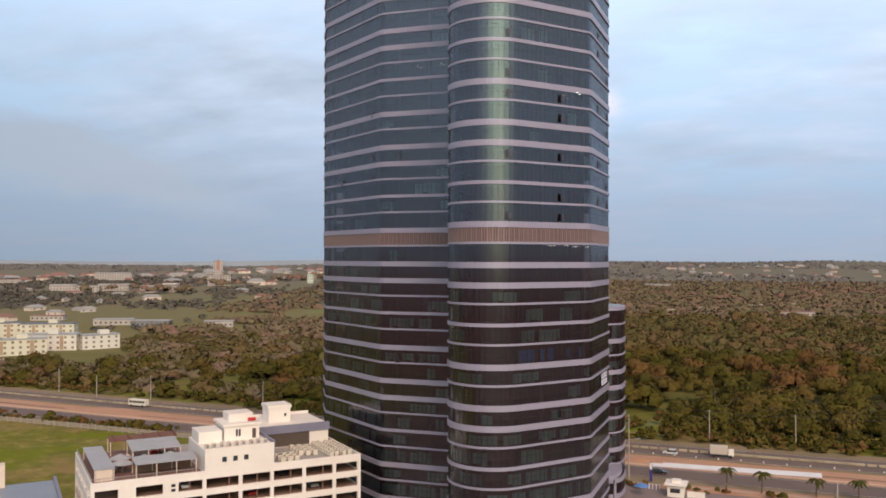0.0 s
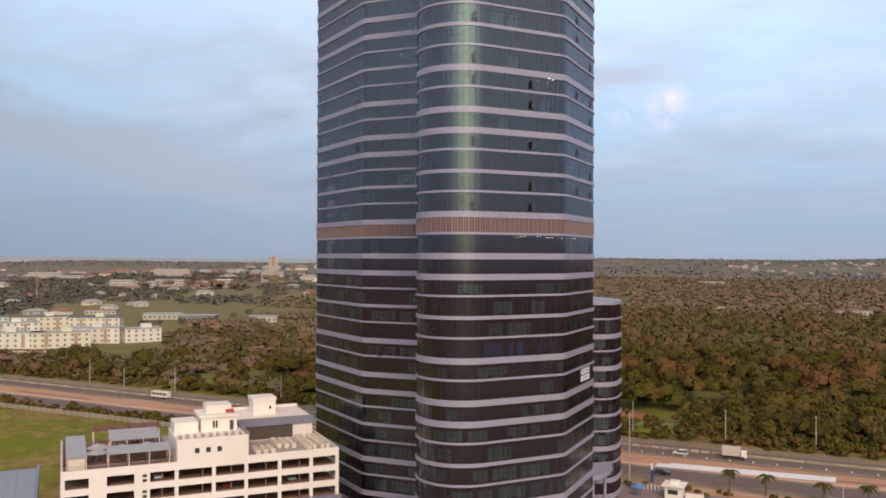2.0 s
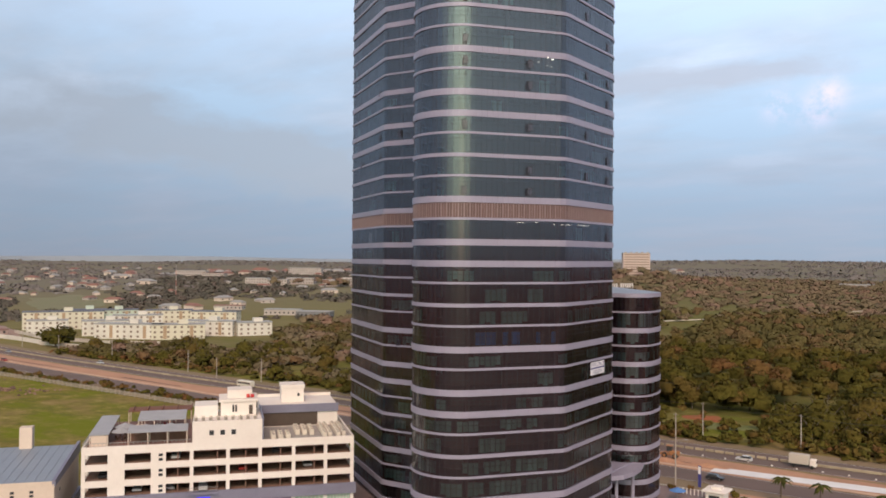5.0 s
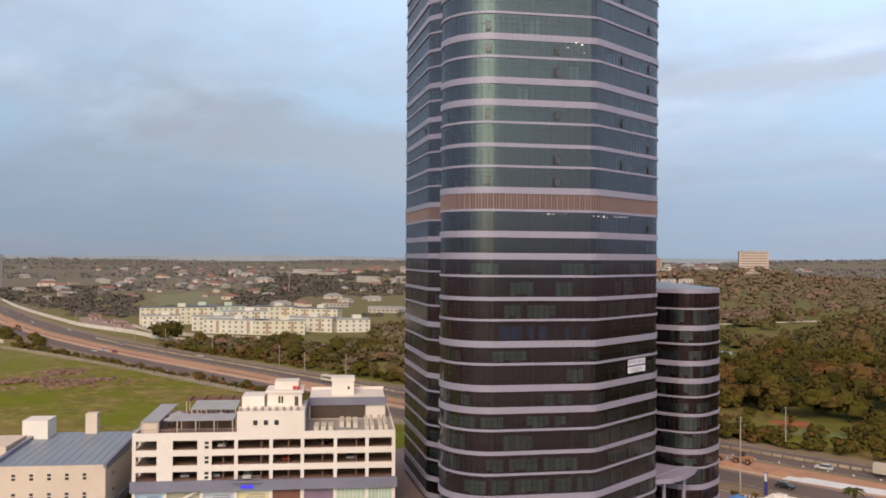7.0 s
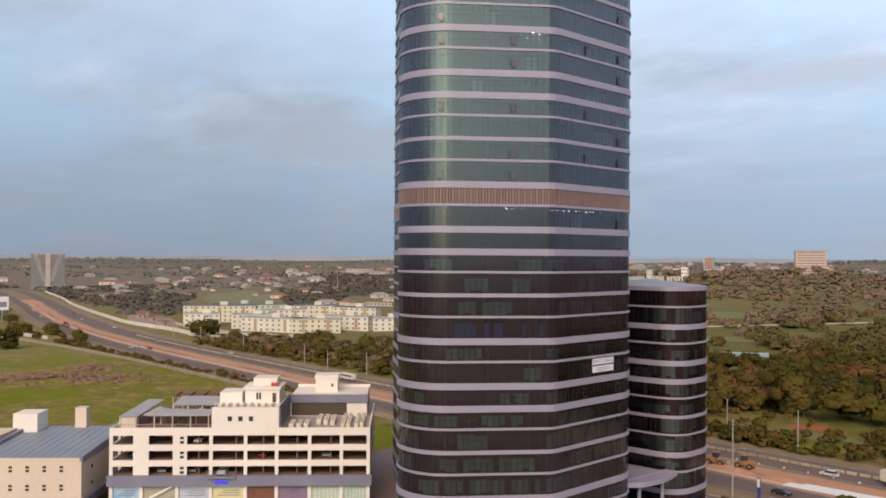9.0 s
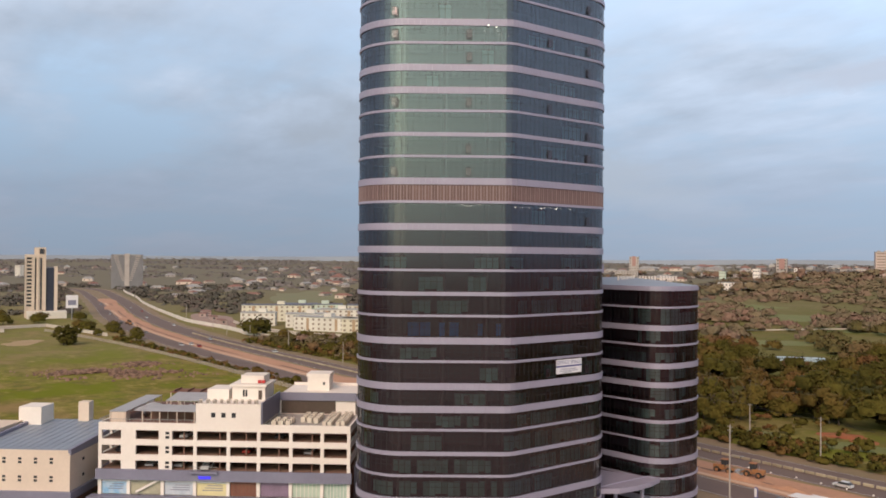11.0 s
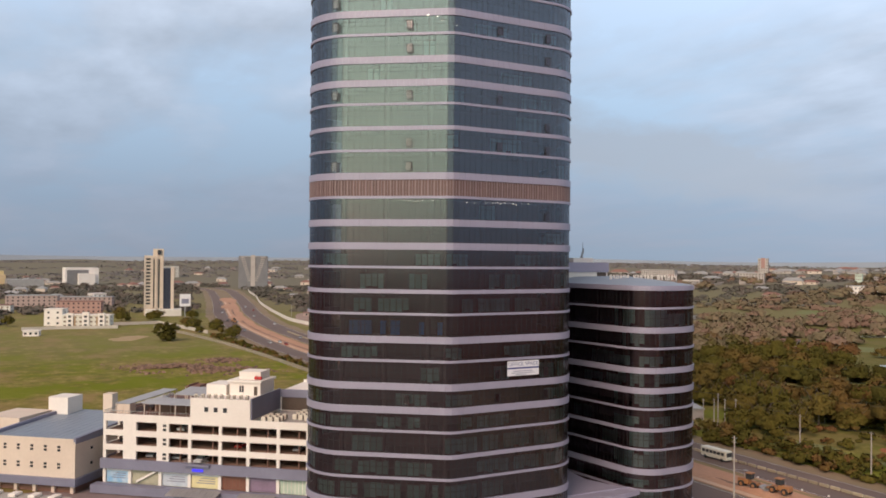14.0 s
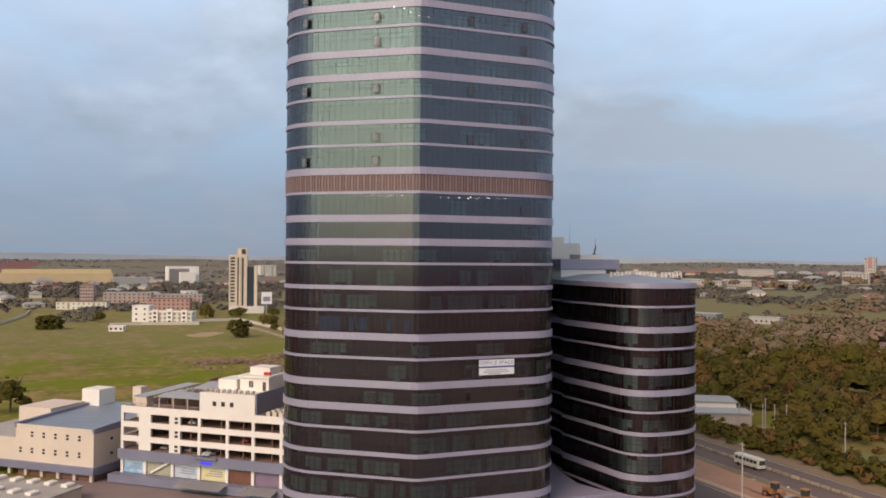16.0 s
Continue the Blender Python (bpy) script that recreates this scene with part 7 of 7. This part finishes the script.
left = scatter(80, -400, -170, 296, 372, 0.66, 0.02, 8.0, 6, 32.0)
for x, y in list(near) + list(left) + [(-417, 322), (-407, 330), (-347, 309), (-510, 235), (-500, 247), (-462, 244), (-540, 238), (-525, 250)]:
    k = rng.choice((0, 1, 2, 3, 4, 4, 5, 6, 6))
    if y < 303:
        k = rng.choice((4, 4, 6, 2))
    m = pose(x, y, land(x, y), 0, 0, rng.uniform(0, 360))
    s = rng.uniform(0.75, 1.2)
    if k not in used:
        used.add(k)
        ob = TREES[k]
        ob.matrix_basis = m
    else:
        ob = copy_thing(TREES[k], m)
    ob.scale = (s, s, s * rng.uniform(0.85, 1.15))
for k in range(7):
    if k not in used:
        TREES[k].matrix_basis = pose(-330 + 14 * k, 330, 0)

# hedge along the field fence, bushes by the road
p = np.array([(rng.uniform(-480, -190), rng.uniform(234.5, 240.5)) for _ in range(170)])
woods("hedge", p, 1.2, 2.6, 1.6, 3.2, 40, 0.36, "ragged green hedge along the field fence", LEAF, 4, 1)
p = np.array([(rng.uniform(-200, 140), rng.uniform(284.5, 299)) for _ in range(640)] + [(rng.uniform(-420, -200), rng.uniform(294, 304)) for _ in range(160)])
p = p[~((np.abs(p[:, 0] + 42) < 9) & (p[:, 1] > 293))]
woods("roadside_scrub", p, 1.3, 3.2, 1.6, 4.2, 40, 0.36, "low green scrub along the road", LEAF, 4, 1)
p = np.array([(rng.uniform(-92, -34), rng.uniform(297, 335)) for _ in range(26)])
woods("clearing_scrub", p, 1.2, 3.0, 1.6, 3.8, 60, 0.34, "leafy green bushes round a small clearing", LEAF, 3, 2)
p = np.array([(rng.uniform(-38, 45), rng.uniform(226, 229)) for _ in range(16)] + [(-17.5, 221), (-16.5, 222.5), (-18.5, 222.5), (-34, 224), (-36, 226)])
woods("shrub_bed", p, 0.8, 1.6, 1.0, 1.8, 60, 0.30, "clipped green shrubs by the forecourt", LEAF, 3, 2)

p = scatter(1000, -230, 215, 330, 800, 0.86, 0.011, 12.5, 7)
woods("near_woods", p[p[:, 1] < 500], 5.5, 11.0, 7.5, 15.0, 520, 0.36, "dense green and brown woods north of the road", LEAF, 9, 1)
# the rear part takes a lighter leaf colour that grades towards the haze
woods("near_woods", p[p[:, 1] >= 500], 5.5, 11.0, 7.0, 13.0, 190, 0.58, "dense green and brown woods beyond the first trees", OLIVE_HAZE_LEAF, 7, 1, 0.5, 0.6)
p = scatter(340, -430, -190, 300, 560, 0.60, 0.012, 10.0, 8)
woods("near_woods", p[::2], 4.4, 8.4, 5.0, 10.5, 170, 0.50, "green and brown trees before the apartment estate", OLIVE_HAZE_LEAF, 7, 1, 0.5, 0.7)
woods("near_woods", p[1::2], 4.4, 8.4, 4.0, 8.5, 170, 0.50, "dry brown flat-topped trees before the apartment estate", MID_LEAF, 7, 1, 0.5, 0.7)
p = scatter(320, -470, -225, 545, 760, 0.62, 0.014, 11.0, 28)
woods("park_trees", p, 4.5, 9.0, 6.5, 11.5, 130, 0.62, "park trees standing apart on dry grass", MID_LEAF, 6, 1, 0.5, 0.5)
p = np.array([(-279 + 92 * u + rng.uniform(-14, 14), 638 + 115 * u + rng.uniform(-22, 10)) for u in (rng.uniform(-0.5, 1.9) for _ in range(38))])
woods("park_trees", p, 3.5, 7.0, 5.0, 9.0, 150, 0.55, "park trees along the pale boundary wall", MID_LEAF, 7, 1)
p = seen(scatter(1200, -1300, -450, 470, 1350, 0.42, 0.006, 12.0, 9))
woods("middle_woods", p, 6.0, 11.0, 5.0, 8.5, 46, 0.95, "haze-greyed tree rows and clumps between far fields", WEST_LEAF, 3, 1, 0.2, 1.0)
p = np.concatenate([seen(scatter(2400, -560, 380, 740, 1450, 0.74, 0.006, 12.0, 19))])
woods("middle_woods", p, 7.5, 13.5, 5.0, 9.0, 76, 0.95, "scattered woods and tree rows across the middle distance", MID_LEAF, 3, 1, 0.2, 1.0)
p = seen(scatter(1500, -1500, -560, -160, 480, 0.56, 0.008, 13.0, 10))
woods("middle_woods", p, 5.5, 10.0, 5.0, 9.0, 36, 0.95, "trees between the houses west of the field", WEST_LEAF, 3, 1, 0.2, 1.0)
p = np.array([(x + 0.64 * u - 0.77 * v, y - 0.77 * u - 0.64 * v) for x, y, half in ((-911, 1262, 26), (-791, 1098, 30), (-484, 1013, 20), (-397, 1101, 34), (-775, 962, 40), (-870, 962, 50), (-488, 917, 24), (-823, 1343, 40), (-774, 1377, 40))
              for u, v in ((rng.uniform(18, 34), rng.uniform(-half, half)) for _ in range(9))])
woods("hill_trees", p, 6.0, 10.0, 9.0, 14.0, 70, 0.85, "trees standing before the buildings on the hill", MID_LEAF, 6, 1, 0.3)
# far crowns carry the haze in their leaf colour
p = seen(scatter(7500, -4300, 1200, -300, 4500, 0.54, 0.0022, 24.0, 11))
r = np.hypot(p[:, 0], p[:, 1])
woods("far_woods", p[(r > 1250) & (r < 3300)], 12.0, 21.0, 4.5, 7.5, 12, 1.9, "far woods towards the horizon in haze-paled colour", FAR_LEAF, 3, 1, 0.2, 1.0)
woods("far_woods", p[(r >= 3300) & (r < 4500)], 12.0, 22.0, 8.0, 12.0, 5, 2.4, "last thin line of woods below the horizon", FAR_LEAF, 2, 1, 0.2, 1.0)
# backdrop ridge, with distance haze painted into its blue
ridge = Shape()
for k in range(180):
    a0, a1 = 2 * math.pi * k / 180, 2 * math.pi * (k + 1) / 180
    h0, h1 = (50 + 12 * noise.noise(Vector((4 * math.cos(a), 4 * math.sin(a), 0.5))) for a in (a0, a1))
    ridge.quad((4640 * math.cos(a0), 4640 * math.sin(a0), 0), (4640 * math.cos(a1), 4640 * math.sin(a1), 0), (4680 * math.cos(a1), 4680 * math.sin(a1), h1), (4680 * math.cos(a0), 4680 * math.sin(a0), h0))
part("backdrop", ridge, surface("haze_blue_hills", (0.27, 0.305, 0.35), 0.95, 0, 0.1, 0.002), None, "line of far hills painted in haze blue", "structure")
# unseen trees, added only to be mirrored in the tower's glass
g = np.random.default_rng(40)
back = np.stack([g.uniform(-500, 1600, 2200), g.uniform(-1500, 1300, 2200)], 1)
back = back[(np.hypot(back[:, 0] - 60, back[:, 1] - 60) > 190) & (back[:, 0] - 0.15 * back[:, 1] > 150) & (np.abs(back[:, 1] - 258) > 40)]
woods("woods_behind", back, 9.0, 17.0, 8.0, 14.0, 4, 2.5, "unseen trees added behind the flight for the glass reflections", REFLECTED_LEAF, 1, 2)
